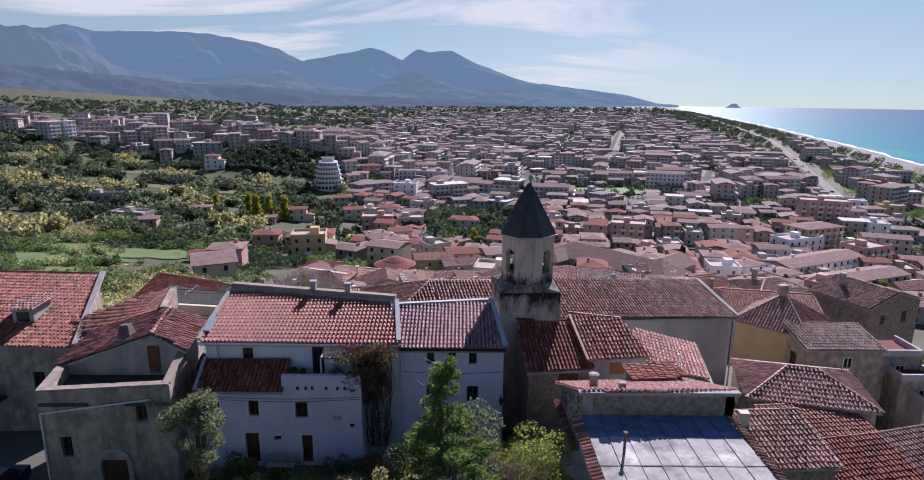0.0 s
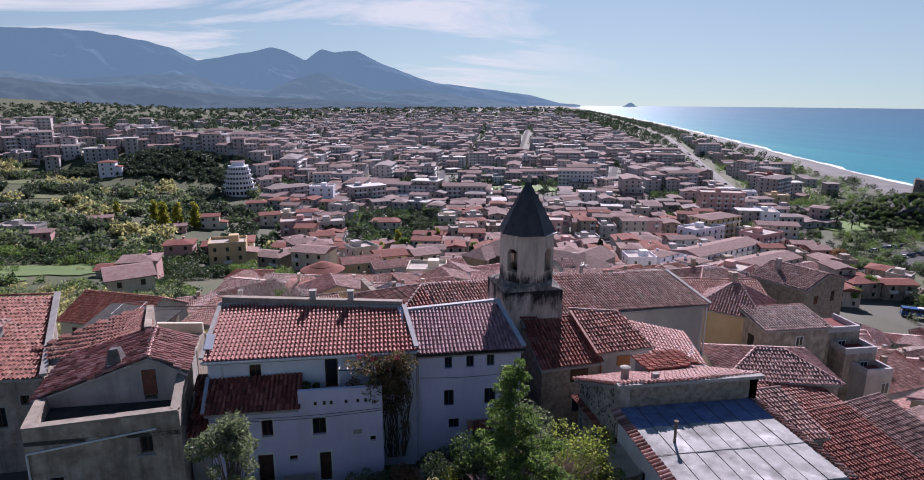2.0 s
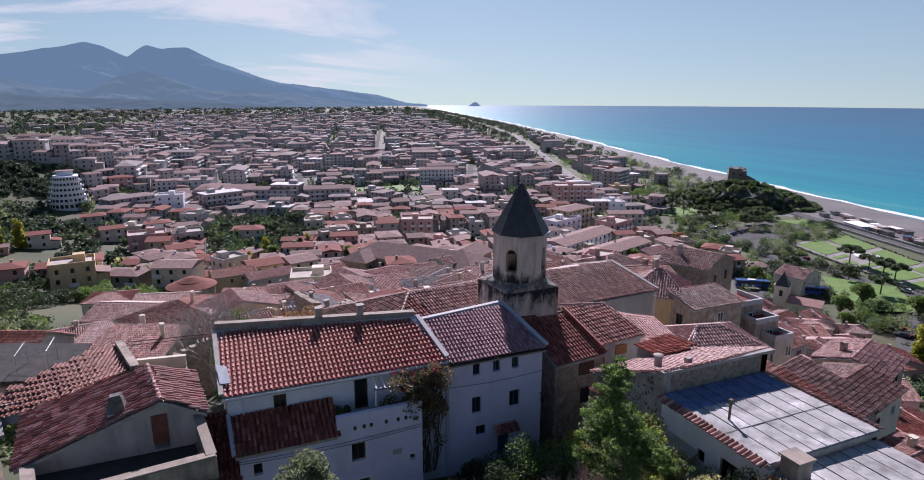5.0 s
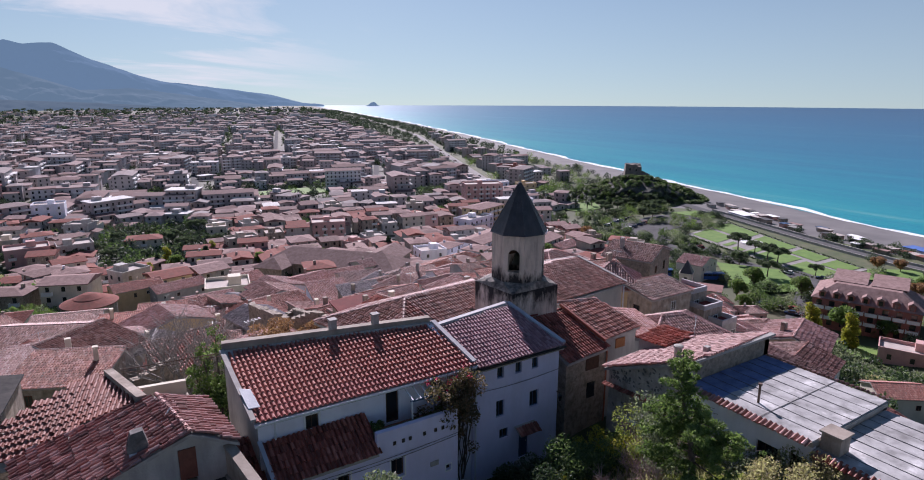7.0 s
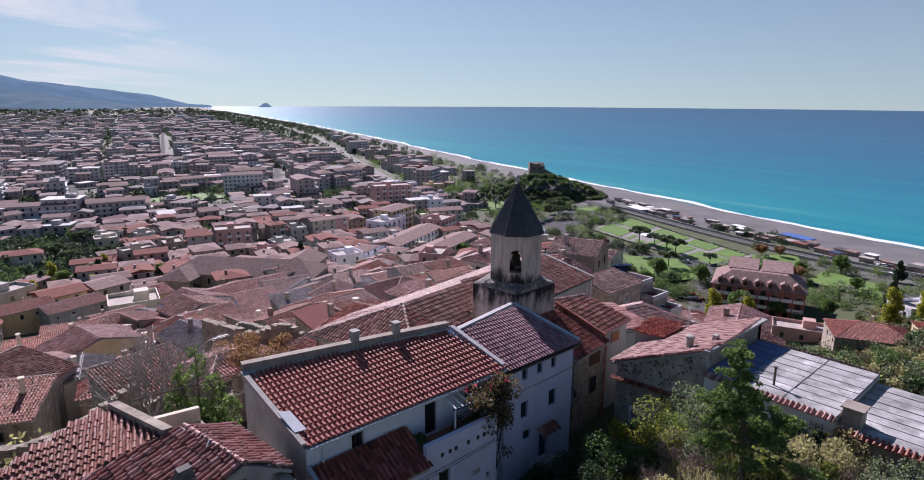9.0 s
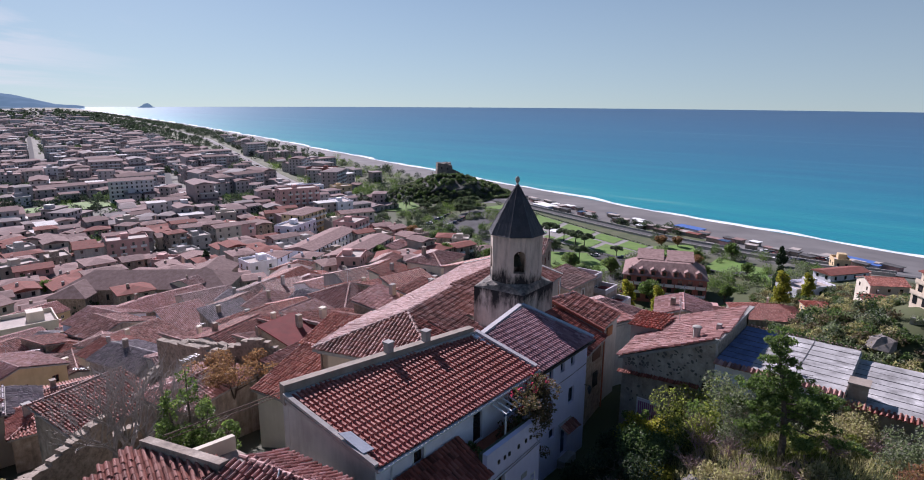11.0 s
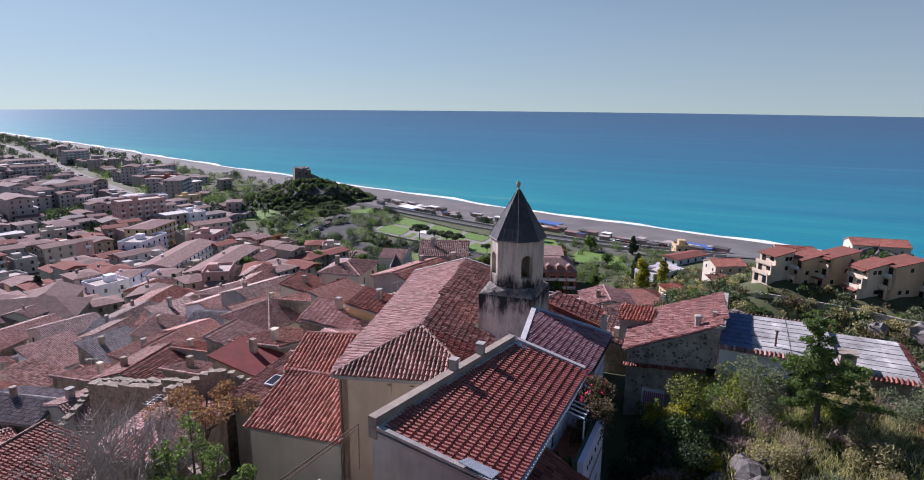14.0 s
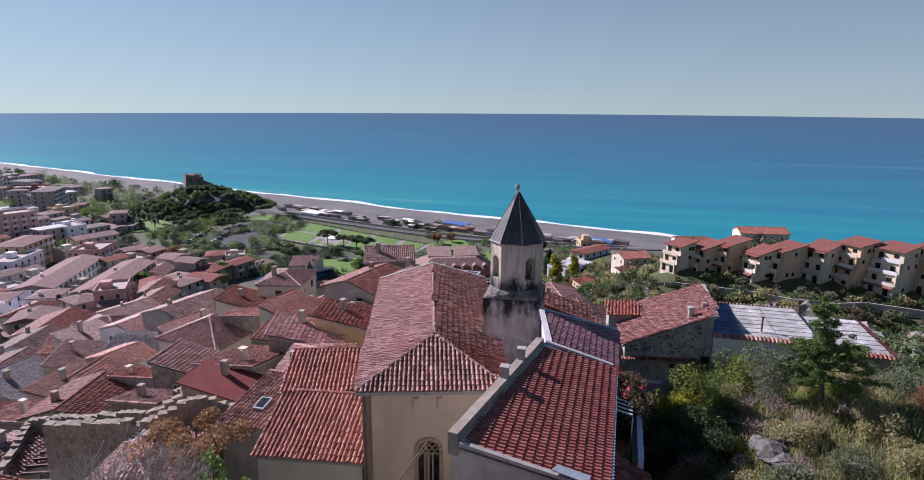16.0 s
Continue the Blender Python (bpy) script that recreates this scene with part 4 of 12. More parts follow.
    for y in ys:
        x = float(np.interp(y, SHORE_Y, SHORE_X)) + 2.2 * math.sin(y * 0.031) + 1.5 * math.sin(y * 0.083 + 1)
        wd = (4.5 + 2.0 * math.sin(y * 0.05 + 2) + 1.2 * math.sin(y * 0.17)) * (1 + max(0, y - 400) / 1500)
        cur = ((x - 2, y, SEA_Z + 0.10), (x + wd, y + 1, SEA_Z + 0.06))
        if prev:
            g.add([prev[0], prev[1], cur[1], cur[0]], [(0, 1, 2, 3)])
        prev = cur
    v, f = g.v, g.f
    ob = new("surf", mesh_of("surf", v, f, foam))
    tagged(ob, "thin white line of surf along the beach", "surf", kind="structure")


build_sea()


# ---- far mountains, headland and islet: the backdrop ----
def build_mountains():
    # blue base colour and emission stand for the haze over the land
    def haze_mat(name, c, e, k):
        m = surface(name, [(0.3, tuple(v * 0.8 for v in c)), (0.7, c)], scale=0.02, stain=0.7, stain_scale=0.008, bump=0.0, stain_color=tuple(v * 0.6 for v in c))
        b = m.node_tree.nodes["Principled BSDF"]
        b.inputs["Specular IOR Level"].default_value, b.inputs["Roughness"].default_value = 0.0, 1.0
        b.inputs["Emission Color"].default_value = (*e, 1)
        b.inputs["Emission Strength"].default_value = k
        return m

    f = 784 / math.tan(radians(74.84 / 2))

    def ridge(name, label, dist, depth, skyline, foot, mat, seed, rough):
        """A range: skyline as (bearing tangent, rise tangent) pairs, seen from the hilltop."""
        n = 420
        xs = np.linspace(skyline[0][0], skyline[-1][0], n)
        hs = np.interp(xs, [s[0] for s in skyline], [s[1] for s in skyline])
        rows = 36
        V = []
        for r in range(rows):
            t = r / (rows - 1)
            d = dist - depth * t
            for x, h in zip(xs, hs):
                top = 110 + dist * h * math.sqrt(1 + x * x) * 0.985
                az = math.atan(x)
                px, py = (d * 1.0) * math.sin(az), d * math.cos(az)
                nz = noise.fractal((x * 9 + seed, t * 2.2, seed * 1.7), 0.75, 2.1, 7)
                drop = (1 - t) ** 1.25
                fine = noise.noise((x * 60, seed, 0.0)) * 9 * rough if r == 0 else 0
                z = foot + (top - foot) * drop + nz * rough * 190 * t * (1 - t) * 2.4 * (0.3 + (top - foot) / 500) + fine * min(1, (top - foot) / 200)
                V.append((px, py, max(z, foot - 4)))
        V = np.array(V)
        i, j = np.meshgrid(np.arange(rows - 1), np.arange(n - 1), indexing="ij")
        i, j = i.ravel(), j.ravel()
        q = np.stack([i * n + j, (i + 1) * n + j, (i + 1) * n + j + 1, i * n + j + 1], -1)
        tagged(new(name, mesh_of(name, V, q, mat, smooth=True)), label, "mountains", kind="structure")

    def sky(pairs):
        # bearings and rises as tangents from the first standpoint
        out = []
        for px, py in pairs:
            dx, dy, c, s = (px - 784) / f, (407 - py) / f, math.cos(radians(13.55)), math.sin(radians(13.55))
            fwd, up = c + dy * s, -s + dy * c
            out.append((dx / fwd, up / math.hypot(fwd, dx)))
        return out

    # each range glows by its share of painted haze
    far = haze_mat("far_haze_range", (0.045, 0.06, 0.085), (0.160, 0.256, 0.36), 0.64)
    mid = haze_mat("middle_haze_range", (0.05, 0.055, 0.06), (0.122, 0.188, 0.25), 0.80)
    near = haze_mat("near_haze_hills", (0.03, 0.037, 0.037), (0.095, 0.135, 0.18), 0.85)
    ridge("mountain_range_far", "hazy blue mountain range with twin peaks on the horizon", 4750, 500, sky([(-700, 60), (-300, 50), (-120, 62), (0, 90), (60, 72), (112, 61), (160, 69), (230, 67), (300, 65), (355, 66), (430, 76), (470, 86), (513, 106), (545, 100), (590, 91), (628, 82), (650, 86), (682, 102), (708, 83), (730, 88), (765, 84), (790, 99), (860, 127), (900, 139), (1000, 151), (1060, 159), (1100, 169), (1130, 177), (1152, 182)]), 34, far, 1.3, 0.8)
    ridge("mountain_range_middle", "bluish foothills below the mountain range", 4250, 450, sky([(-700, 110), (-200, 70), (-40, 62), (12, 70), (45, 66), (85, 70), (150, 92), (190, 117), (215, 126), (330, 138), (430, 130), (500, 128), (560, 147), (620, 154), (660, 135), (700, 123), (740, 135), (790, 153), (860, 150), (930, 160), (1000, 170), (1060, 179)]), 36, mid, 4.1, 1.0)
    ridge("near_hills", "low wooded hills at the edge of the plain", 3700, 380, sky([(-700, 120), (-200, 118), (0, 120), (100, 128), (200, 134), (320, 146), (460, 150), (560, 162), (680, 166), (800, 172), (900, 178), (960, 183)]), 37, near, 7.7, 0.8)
    # islet and low headland out at sea
    g = Geo()
    ux, uy = sky([(1245, 181)])[0][0], 1.0
    k = 4600 / math.hypot(ux, uy)
    cx, cy = ux * k, uy * k
    tx, ty = uy / math.hypot(ux, uy), -ux / math.hypot(ux, uy)
    pts = [(-52, 0), (-34, 10), (-12, 26), (8, 29), (22, 22), (34, 8), (50, 0)]
    for (a, h), (b, h2) in zip(pts, pts[1:]):
        g.add([(cx + tx * a, cy + ty * a, 32), (cx + tx * b, cy + ty * b, 32), (cx + tx * b, cy + ty * b, 33 + h2), (cx + tx * a, cy + ty * a, 33 + h),
               (cx + tx * a * 1.1 - ux * 26, cy + ty * a * 1.1 - 26, 32), (cx + tx * b * 1.1 - ux * 26, cy + ty * b * 1.1 - 26, 32)], [(4, 5, 2, 3), (0, 1, 5, 4)])
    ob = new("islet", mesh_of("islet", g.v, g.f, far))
    tagged(ob, "small hazy rocky islet far out in the sea", "islet", kind="structure")


build_mountains()


# ---- leaves ----
def leaf_cloud(clumps, n, size, seed, flat=1.0, long=1.6, droop=0.0):
    """Single leaves strewn through clumps (x, y, z, radius): n leaves in all, on the shells of the clumps."""
    rng = np.random.default_rng(seed)
    c = np.array(clumps, dtype=float)
    w = c[:, 3] ** 2
    k = rng.choice(len(c), n, p=w / w.sum())
    d = rng.normal(size=(n, 3))
    d /= np.linalg.norm(d, axis=1, keepdims=True)
    r = c[k, 3] * (0.45 + 0.6 * rng.random(n) ** 0.6)
    p = c[k, :3] + d * r[:, None] * np.array([1, 1, flat])
    u = rng.normal(size=(n, 3)) + d * 0.6 - np.array([0, 0, droop])
    u /= np.linalg.norm(u, axis=1, keepdims=True)
    v = np.cross(u, rng.normal(size=(n, 3)))
    v /= np.linalg.norm(v, axis=1, keepdims=True) + 1e-9
    s = (size * (0.6 + 0.8 * rng.random(n)))[:, None]
    V = np.stack([p - u * s * long / 2, p + v * s / 2, p + u * s * long / 2, p - v * s / 2], 1).reshape(-1, 3)
    return V, np.arange(4 * n).reshape(-1, 4)


# ---- the houses on the hilltop ----
def lerp(a, b, t):
    return tuple(p + (q - p) * t for p, q in zip(a, b))


def roof(parent, polys, mat, seed, ridges=(), pitch=0.23, row=0.37, wild=0.3, thick=0.14, keep=None, r=0.12):
    g = Geo()
    for p in polys:
        tw = 0.0
        if len(p) == 4:
            m = [(p[0][k] + p[2][k]) / 2 for k in range(3)]
            o = [(p[1][k] + p[3][k]) / 2 for k in range(3)]
            fit = warp([np.array(q) for q in p], np.array([m[0], o[0]]), np.array([m[1], o[1]]))
            tw = max(0.0, m[2] - fit[0], o[2] - fit[1])
        g.slab([(q[0], q[1], q[2] - 0.05 - tw) for q in p], thick)
    part("roof_deck", g, M_CORNICE, parent)
    ob = part("roof_tiles", tile_mesh(polys, pitch, row, seed, wild, keep), mat, parent, "weathered barrel roof tiles", "stuff")
    if ridges:
        part("ridge_tiles", ridge_tiles(ridges, seed, r=r), mat, parent, "", "stuff")
    return ob


def chimney(parent, x, y, z0, z1, w=0.5, d=0.45, mat=None, cap=True):
    g = Geo().box(x - w / 2, y - d / 2, z0, x + w / 2, y + d / 2, z1)
    c = part("chimney", g, mat or M_CORNICE, parent)
    if cap:
        k = Geo()
        for sx in (-1, 1):
            for sy in (-1, 1):
                k.box(x + sx * w * 0.38 - 0.05, y + sy * d * 0.38 - 0.05, z1, x + sx * w * 0.38 + 0.05, y + sy * d * 0.38 + 0.05, z1 + 0.16)
        k.box(x - w * 0.6, y - d * 0.6, z1 + 0.16, x + w * 0.6, y + d * 0.6, z1 + 0.23)
        part("chimney_cap", k, mat or M_CORNICE, c)
    return c


def long_house():
    h = thing("long_house", (-9, 33.5, 90.2), "long white-rendered house with a red barrel-tile roof and terrace", "house")
    Z0 = 87.5
    A, B, C, D = (-14.3, 31.5), (-3.45, 31.4), (-3.95, 35.0), (-14.5, 36.95)
    holes = [(2.07, 2.67, 95.40, 96.14), (5.97, 6.65, 94.55, 96.45)]
    part("front_wall", pierced_wall(A, B, Z0, 96.5, 0.35, holes), M_WHITE, h)
    part("east_wall", Geo().prism([B, C, (-4.3, 34.95), (-3.8, 31.4)], Z0, [96.5, 97.9, 97.9, 96.5]), M_WHITE, h)
    part("back_wall", Geo().prism([C, D, (-14.5, 36.6), (-4.0, 34.66)], Z0, 97.85), M_GREYWALL, h)
    part("west_wall", Geo().prism([D, A, (-13.95, 31.5), (-14.15, 36.9)], Z0, [97.9, 96.5, 96.5, 97.9]), M_GREYWALL, h, "rough grey-white rendered gable wall")
    ea, eb, rb, ra = (-14.45, 31.2, 96.62), (-3.45, 31.1, 96.6), (-3.9, 34.75, 97.68), (-14.6, 36.65, 97.75)
    poly = [ea, eb, rb, ra]
    front = lambda o: ~((o[:, 1] < 31.86) & (o[:, 0] > -14.6))
    roof(h, [poly], M_TILE_SALMON, 11, (), 0.226, 0.365, 0.03, keep=front)
    # the courses along the eave, tile by tile
    tv, tq, tt = tile_template(0.226, 0.365)
    me = mesh_of("roof_tile", tv, [tuple(int(i) for i in q) for q in tq] + [tuple(int(i) for i in q) for q in tt], M_TILE_SINGLE)
    org, ex, sy, nn = tile_field(poly, 0.226, 0.365, 11, 0.03)
    o = origin_of(h)
    for p, e, s, n in zip(org, ex, sy, nn):
        if p[1] < 31.86:
            t = new("roof_tile", me)
            t.parent = h
            t.matrix_basis = Matrix(((e[0], s[0], n[0], p[0] - o.x), (e[1], s[1], n[1], p[1] - o.y), (e[2], s[2], n[2], p[2] - o.z), (0, 0, 0, 1)))
    # cement ridge parapet with two small piers
    g = Geo()
    a, b = Vector((-14.55, 36.9, 0)), Vector((-3.95, 35.0, 0))
    d = (b - a).normalized()
    s = Vector((-d.y, d.x, 0)) * 0.2
    pts = [a - s, b - s, b + s, a + s]
    g.prism([(p.x, p.y) for p in pts], 97.3, [98.22, 98.08, 98.08, 98.22])
    part("ridge_parapet", g, M_TANCAP, h, "weathered cement parapet along the ridge")
    for t, w in ((0.505, 0.34), (0.715, 0.32)):
        p = a + (b - a) * t
        chimney(h, p.x, p.y, 97.6, 98.6, w, 0.34, M_CORNICE, False)
        part("pier_cap", Geo().box(p.x - 0.21, p.y - 0.21, 98.6, p.x + 0.21, p.y + 0.21, 98.68), M_CORNICE, h)
    # verge caps and gutter
    part("verge", Geo().beam((-14.5, 31.2, 96.74), (-14.62, 36.6, 97.9), 0.22, 0.12), M_CORNICE, h)
    part("east_verge", Geo().beam((-3.42, 31.2, 96.72), (-3.87, 34.75, 97.86), 0.26, 0.14), M_CEMENT, h)
    gt = Geo()
    gt.beam((-14.5, 31.06, 96.53), (-3.45, 30.98, 96.51), 0.13, 0.10)
    part("gutter", gt, M_GUTTER, h, "pale gutter along the eave")
    part("downpipe", Geo().tube((-13.6, 31.30, 96.5), (-13.6, 31.40, 95.4), 0.045, 0.045), M_GUTTER, h)
    part("lead_flashing", Geo().slab([(-14.52, 31.9, 96.98), (-14.05, 31.8, 96.99), (-14.15, 33.0, 97.32), (-14.62, 33.2, 97.38)], 0.04), M_LEAD, h, "bent pale lead sheet on the verge")
    window_in(h, (-12.23, 31.5 - 0.02, 95.40), (1, -0.009), 0.60, 0.74, M_WOOD, M_GLASS, 0.14, 0.09, trim=M_TRIMWHITE)
    dr = part("terrace_door", Geo().box(-8.33, 31.55, 94.55, -7.65, 31.62, 96.45), M_WOOD, h, "dark wooden terrace door")
    part("door_glass", Geo().box(-8.24, 31.53, 94.7, -7.74, 31.545, 96.35), M_GLASS, dr)
    # lower storey, lean-to roof and terrace
    lo = [(0.57, 0.96, 93.24, 93.83), (2.51, 3.08, 92.9, 93.85), (5.05, 5.73, 92.8, 93.76), (2.2, 2.98, 90.0, 91.89), (5.32, 5.91, 90.0, 91.77), (3.8, 4.2, 91.43, 91.72), (7.97, 8.25, 92.2, 92.5)]
    part("lower_front_wall", pierced_wall((-14.0, 29.7), (-5.35, 29.7), Z0, 94.4, 0.4, lo), M_WHITE_SHADE, h)
    part("lower_side_wall", Geo().box(-5.75, 30.1, Z0, -5.35, 31.4, 94.4), M_WHITE_SHADE, h)
    part("lower_west_wall", Geo().prism([(-14.0, 30.1), (-13.6, 30.1), (-13.7, 31.5), (-14.1, 31.5)], Z0, [94.45, 94.45, 95.35, 95.35]), M_WHITE_SHADE, h)
    # dark sheet added behind the openings in place of unlit rooms
    part("inner_dark_wall", Geo().box(-13.6, 30.6, Z0, -5.75, 30.7, 94.2), M_DARKFLOOR, h)
    roof(h, [[(-14.15, 29.5, 94.48), (-9.6, 29.5, 94.5), (-9.6, 31.35, 95.5), (-14.25, 31.35, 95.45)]], M_TILE_DARK, 21, (), 0.226, 0.365, 0.25)
    part("lean_to_flashing", Geo().beam((-14.2, 29.45, 94.55), (-14.3, 31.4, 95.6), 0.18, 0.1), M_LEAD, h)
    part("terrace_floor", Geo().box(-9.6, 30.1, 94.25, -5.35, 31.4, 94.5), M_POT, h)
    part("terrace_parapet", Geo().box(-9.6, 29.7, 94.4, -5.35, 29.95, 95.3), M_WHITE_SHADE, h)
    part("terrace_side_parapet", Geo().box(-5.6, 29.95, 94.4, -5.35, 31.4, 95.25), M_WHITE_SHADE, h)
    part("parapet_planter", Geo().box(-9.55, 29.95, 94.5, -5.62, 30.18, 95.2), M_GREENPAINT, h, "narrow green planting trough")
    for (s0, s1, z0, z1) in lo:
        if z0 < 90.5:
            d = part("door", Geo().box(-14 + s0, 29.92, 90.0, -14 + s1, 29.98, z1), M_WOOD, h, "dark wooden house door")
            part("door_surround", Geo().box(-14 + s0 - 0.1, 29.675, 90.0, -14 + s0, 29.7, z1 + 0.1).box(-14 + s1, 29.675, 90.0, -14 + s1 + 0.1, 29.7, z1 + 0.1).box(-14 + s0, 29.675, z1, -14 + s1, 29.7, z1 + 0.1), M_TRIMWHITE, d)
        else:
            window_in(h, (-14 + s0, 29.7, z0), (1, 0), s1 - s0, z1 - z0, M_WOOD, M_GLASS, 0.16, 0.07 if z1 - z0 > 0.5 else 0.05, bars=1 if s1 - s0 > 0.5 else 0, trim=M_TRIMWHITE)
    # pots in the parapet face, vine rack and cables
    # dark blocks on the face stand for shaded niches, no recess is cut
    for x in (-8.75, -7.95, -8.3, -6.6, -6.2, -7.2):
        part("wall_niche", Geo().box(x - 0.07, 29.66, 94.55 - 0.05, x + 0.07, 29.70, 94.68), M_IRON, h)
    rail = part("pergola_rail", Geo().beam((-7.6, 30.25, 96.1), (-5.6, 30.25, 96.02), 0.07, 0.09), M_BLUEWOOD, h, "blue-painted pergola rail")
    for k in range(5):
        part("pergola_slat", Geo().beam((-7.5 + k * 0.42, 30.2, 96.15 - 0.02 * k), (-7.45 + k * 0.42, 31.4, 96.42 - 0.02 * k), 0.07, 0.05), M_TRIMWHITE, rail, "white-painted slat")
    for x in (-7.55, -5.65):
        part("pergola_post", Geo().beam((x, 30.2, 94.5), (x, 30.2, 96.1), 0.06, 0.06), M_TRIMWHITE, rail)
    cb = Geo()
    for z, sag in ((94.1, 0.14), (93.98, 0.18)):
        q = [(-14.0 + 8.6 * k / 12, 29.64, z - sag * math.sin(math.pi * k / 12)) for k in range(13)]
        for a, b in zip(q, q[1:]):
            cb.tube(a, b, 0.012, 0.012, 5)
    part("cable", cb, M_IRON, h)
    part("wall_plaque", Geo().box(-6.9, 29.67, 92.7, -6.45, 29.70, 92.95), M_CORNICE, h)
    bench = thing("garden_bench", (-9.7, 29.1, gz(-9.7, 29.1)), "weathered grey garden bench against the house wall", "bench")
    z = gz(-9.7, 29.1)
    part("seat", Geo().box(-10.5, 28.85, z + 0.42, -8.95, 29.3, z + 0.48), M_CONCRETE, bench)
    part("backrest", Geo().box(-10.5, 29.3, z + 0.55, -8.95, 29.35, z + 0.9), M_CONCRETE, bench)
    for x in (-10.4, -9.1):
        part("leg", Geo().box(x - 0.05, 28.9, z - 0.1, x + 0.05, 29.3, z + 0.42), M_CONCRETE, bench)
    for i, (x, y, r, lush) in enumerate(((-9.25, 30.5, 0.17, 1), (-9.3, 31.1, 0.16, 1), (-6.4, 30.55, 0.14, 0), (-5.9, 30.6, 0.17, 1), (-8.8, 31.15, 0.13, 1))):
        p = thing("flower_pot", (x, y, 94.5), "terracotta flower pot with a small leafy plant on the terrace", "flower pot", "pots on the terrace")
        part("pot", Geo().lathe(x, y, [(r * 0.7, 94.5), (r, 94.5 + r * 1.7), (r * 1.08, 94.5 + r * 1.7), (r * 1.08, 94.5 + r * 1.9), (r * 0.85, 94.5 + r * 1.9)], 12), M_POT, p)
        part("plant", leaf_cloud([(x, y, 94.5 + r * 2.6, r * 1.5)], 160, 0.07, i), M_LEAF, p)
    return h


def white_house():
    h = thing("white_house", (-0.5, 33, 90), "narrow white-rendered house with a plum-tiled single-pitch roof", "house")
    Z0 = 87.0
    A, B, C, D = (-3.42, 31.3), (2.42, 31.3), (1.85, 35.65), (-3.85, 34.5)
    up = [(1.54, 1.96), (2.75, 3.18), (3.9, 4.34)]
    holes = [(a, b, 95.28, 96.1) for a, b in up] + [(1.5, 2.05, 93.0, 93.98), (3.79, 4.44, 92.95, 93.94), (1.75, 2.35, 91.6, 92.2), (3.1, 3.85, 89.9, 91.6)]
    part("front_wall", pierced_wall(A, B, Z0, 96.28, 0.35, holes), M_WHITE_SHADE, h)
    part("east_wall", Geo().prism([B, C, (1.5, 35.6), (2.07, 31.65)], Z0, [96.3, 97.4, 97.4, 96.3]), M_WHITE_SHADE, h)
    part("back_wall", Geo().prism([C, D, (-3.8, 34.15), (1.9, 35.3)], Z0, [97.4, 97.5, 97.5, 97.4]), M_WHITE_SHADE, h)
    part("west_wall", Geo().prism([D, A, (-3.1, 31.65), (-3.5, 34.5)], Z0, [97.5, 96.3, 96.3, 97.5]), M_WHITE_SHADE, h)
    roof(h, [[(-3.4, 31.0, 96.38), (2.5, 31.0, 96.38), (1.88, 35.55, 97.5), (-3.75, 34.45, 97.58)]], M_TILE_PLUM, 31, (), 0.215, 0.35, 0.03)
    part("ridge_flashing", Geo().beam((-3.85, 34.5, 97.68), (1.9, 35.68, 97.6), 0.30, 0.14), M_CEMENT, h)
    part("east_verge", Geo().beam((2.5, 31.0, 96.5), (1.92, 35.6, 97.62), 0.26, 0.14), M_LEAD, h, "pale lead-dressed verge")
    part("west_verge", Geo().beam((-3.42, 31.0, 96.48), (-3.8, 34.45, 97.66), 0.2, 0.12), M_CEMENT, h)
    part("gutter", Geo().beam((-3.45, 30.9, 96.3), (2.55, 30.9, 96.3), 0.12, 0.09), M_IRON, h)
    for a, b, z0, z1 in holes:
        if z0 > 90.5:
            window_in(h, (A[0] + a, 31.3, z0), (1, 0), b - a, z1 - z0, M_BLUEWOOD, M_GLASS, 0.13, 0.0, bars=1)
    d = part("door", Geo().box(-0.32, 31.5, 89.9, 0.43, 31.56, 91.6), M_BLUEWOOD, h, "dark blue wooden house door")
    part("door_knob", Geo().box(0.3, 31.47, 90.8, 0.36, 31.5, 90.86), M_METAL, d)
    can = part("door_canopy", Geo().slab([(-0.65, 30.7, 91.75), (0.75, 30.7, 91.75), (0.75, 31.3, 92.1), (-0.65, 31.3, 92.1)], 0.05), M_CORNICE, h)
    part("canopy_tiles", tile_mesh([[(-0.65, 30.7, 91.77), (0.75, 30.7, 91.77), (0.75, 31.3, 92.12), (-0.65, 31.3, 92.12)]], 0.2, 0.3, 5, 0.3), M_TILE_RED, can, "", "stuff")
    part("plinth_step", Geo().box(-0.6, 30.8, 89.2, 0.7, 31.3, 89.9), M_CONCRETE, h)
    part("downpipe", Geo().tube((-3.3, 31.22, 96.2), (-3.3, 31.22, 89.8), 0.05, 0.05), M_GUTTER, h)
    cb = Geo()
    q = [(-3.3 + 5.7 * k / 10, 31.25, 94.85 - 0.12 * math.sin(math.pi * k / 10)) for k in range(11)]
    for a, b in zip(q, q[1:]):
        cb.tube(a, b, 0.012, 0.012, 5)
    part("cable", cb, M_IRON, h)
    lamp = thing("wall_lantern", (2.3, 31.3, 93.0), "black iron wall lantern on a bracket", "lantern")
    part("bracket", Geo().beam((2.3, 31.3, 93.45), (2.3, 30.95, 93.5), 0.03, 0.03), M_IRON, lamp)
    part("lantern_body", Geo().lathe(2.3, 30.95, [(0.06, 92.98), (0.12, 93.3), (0.13, 93.32), (0.03, 93.48)], 6), M_GLASS, lamp)


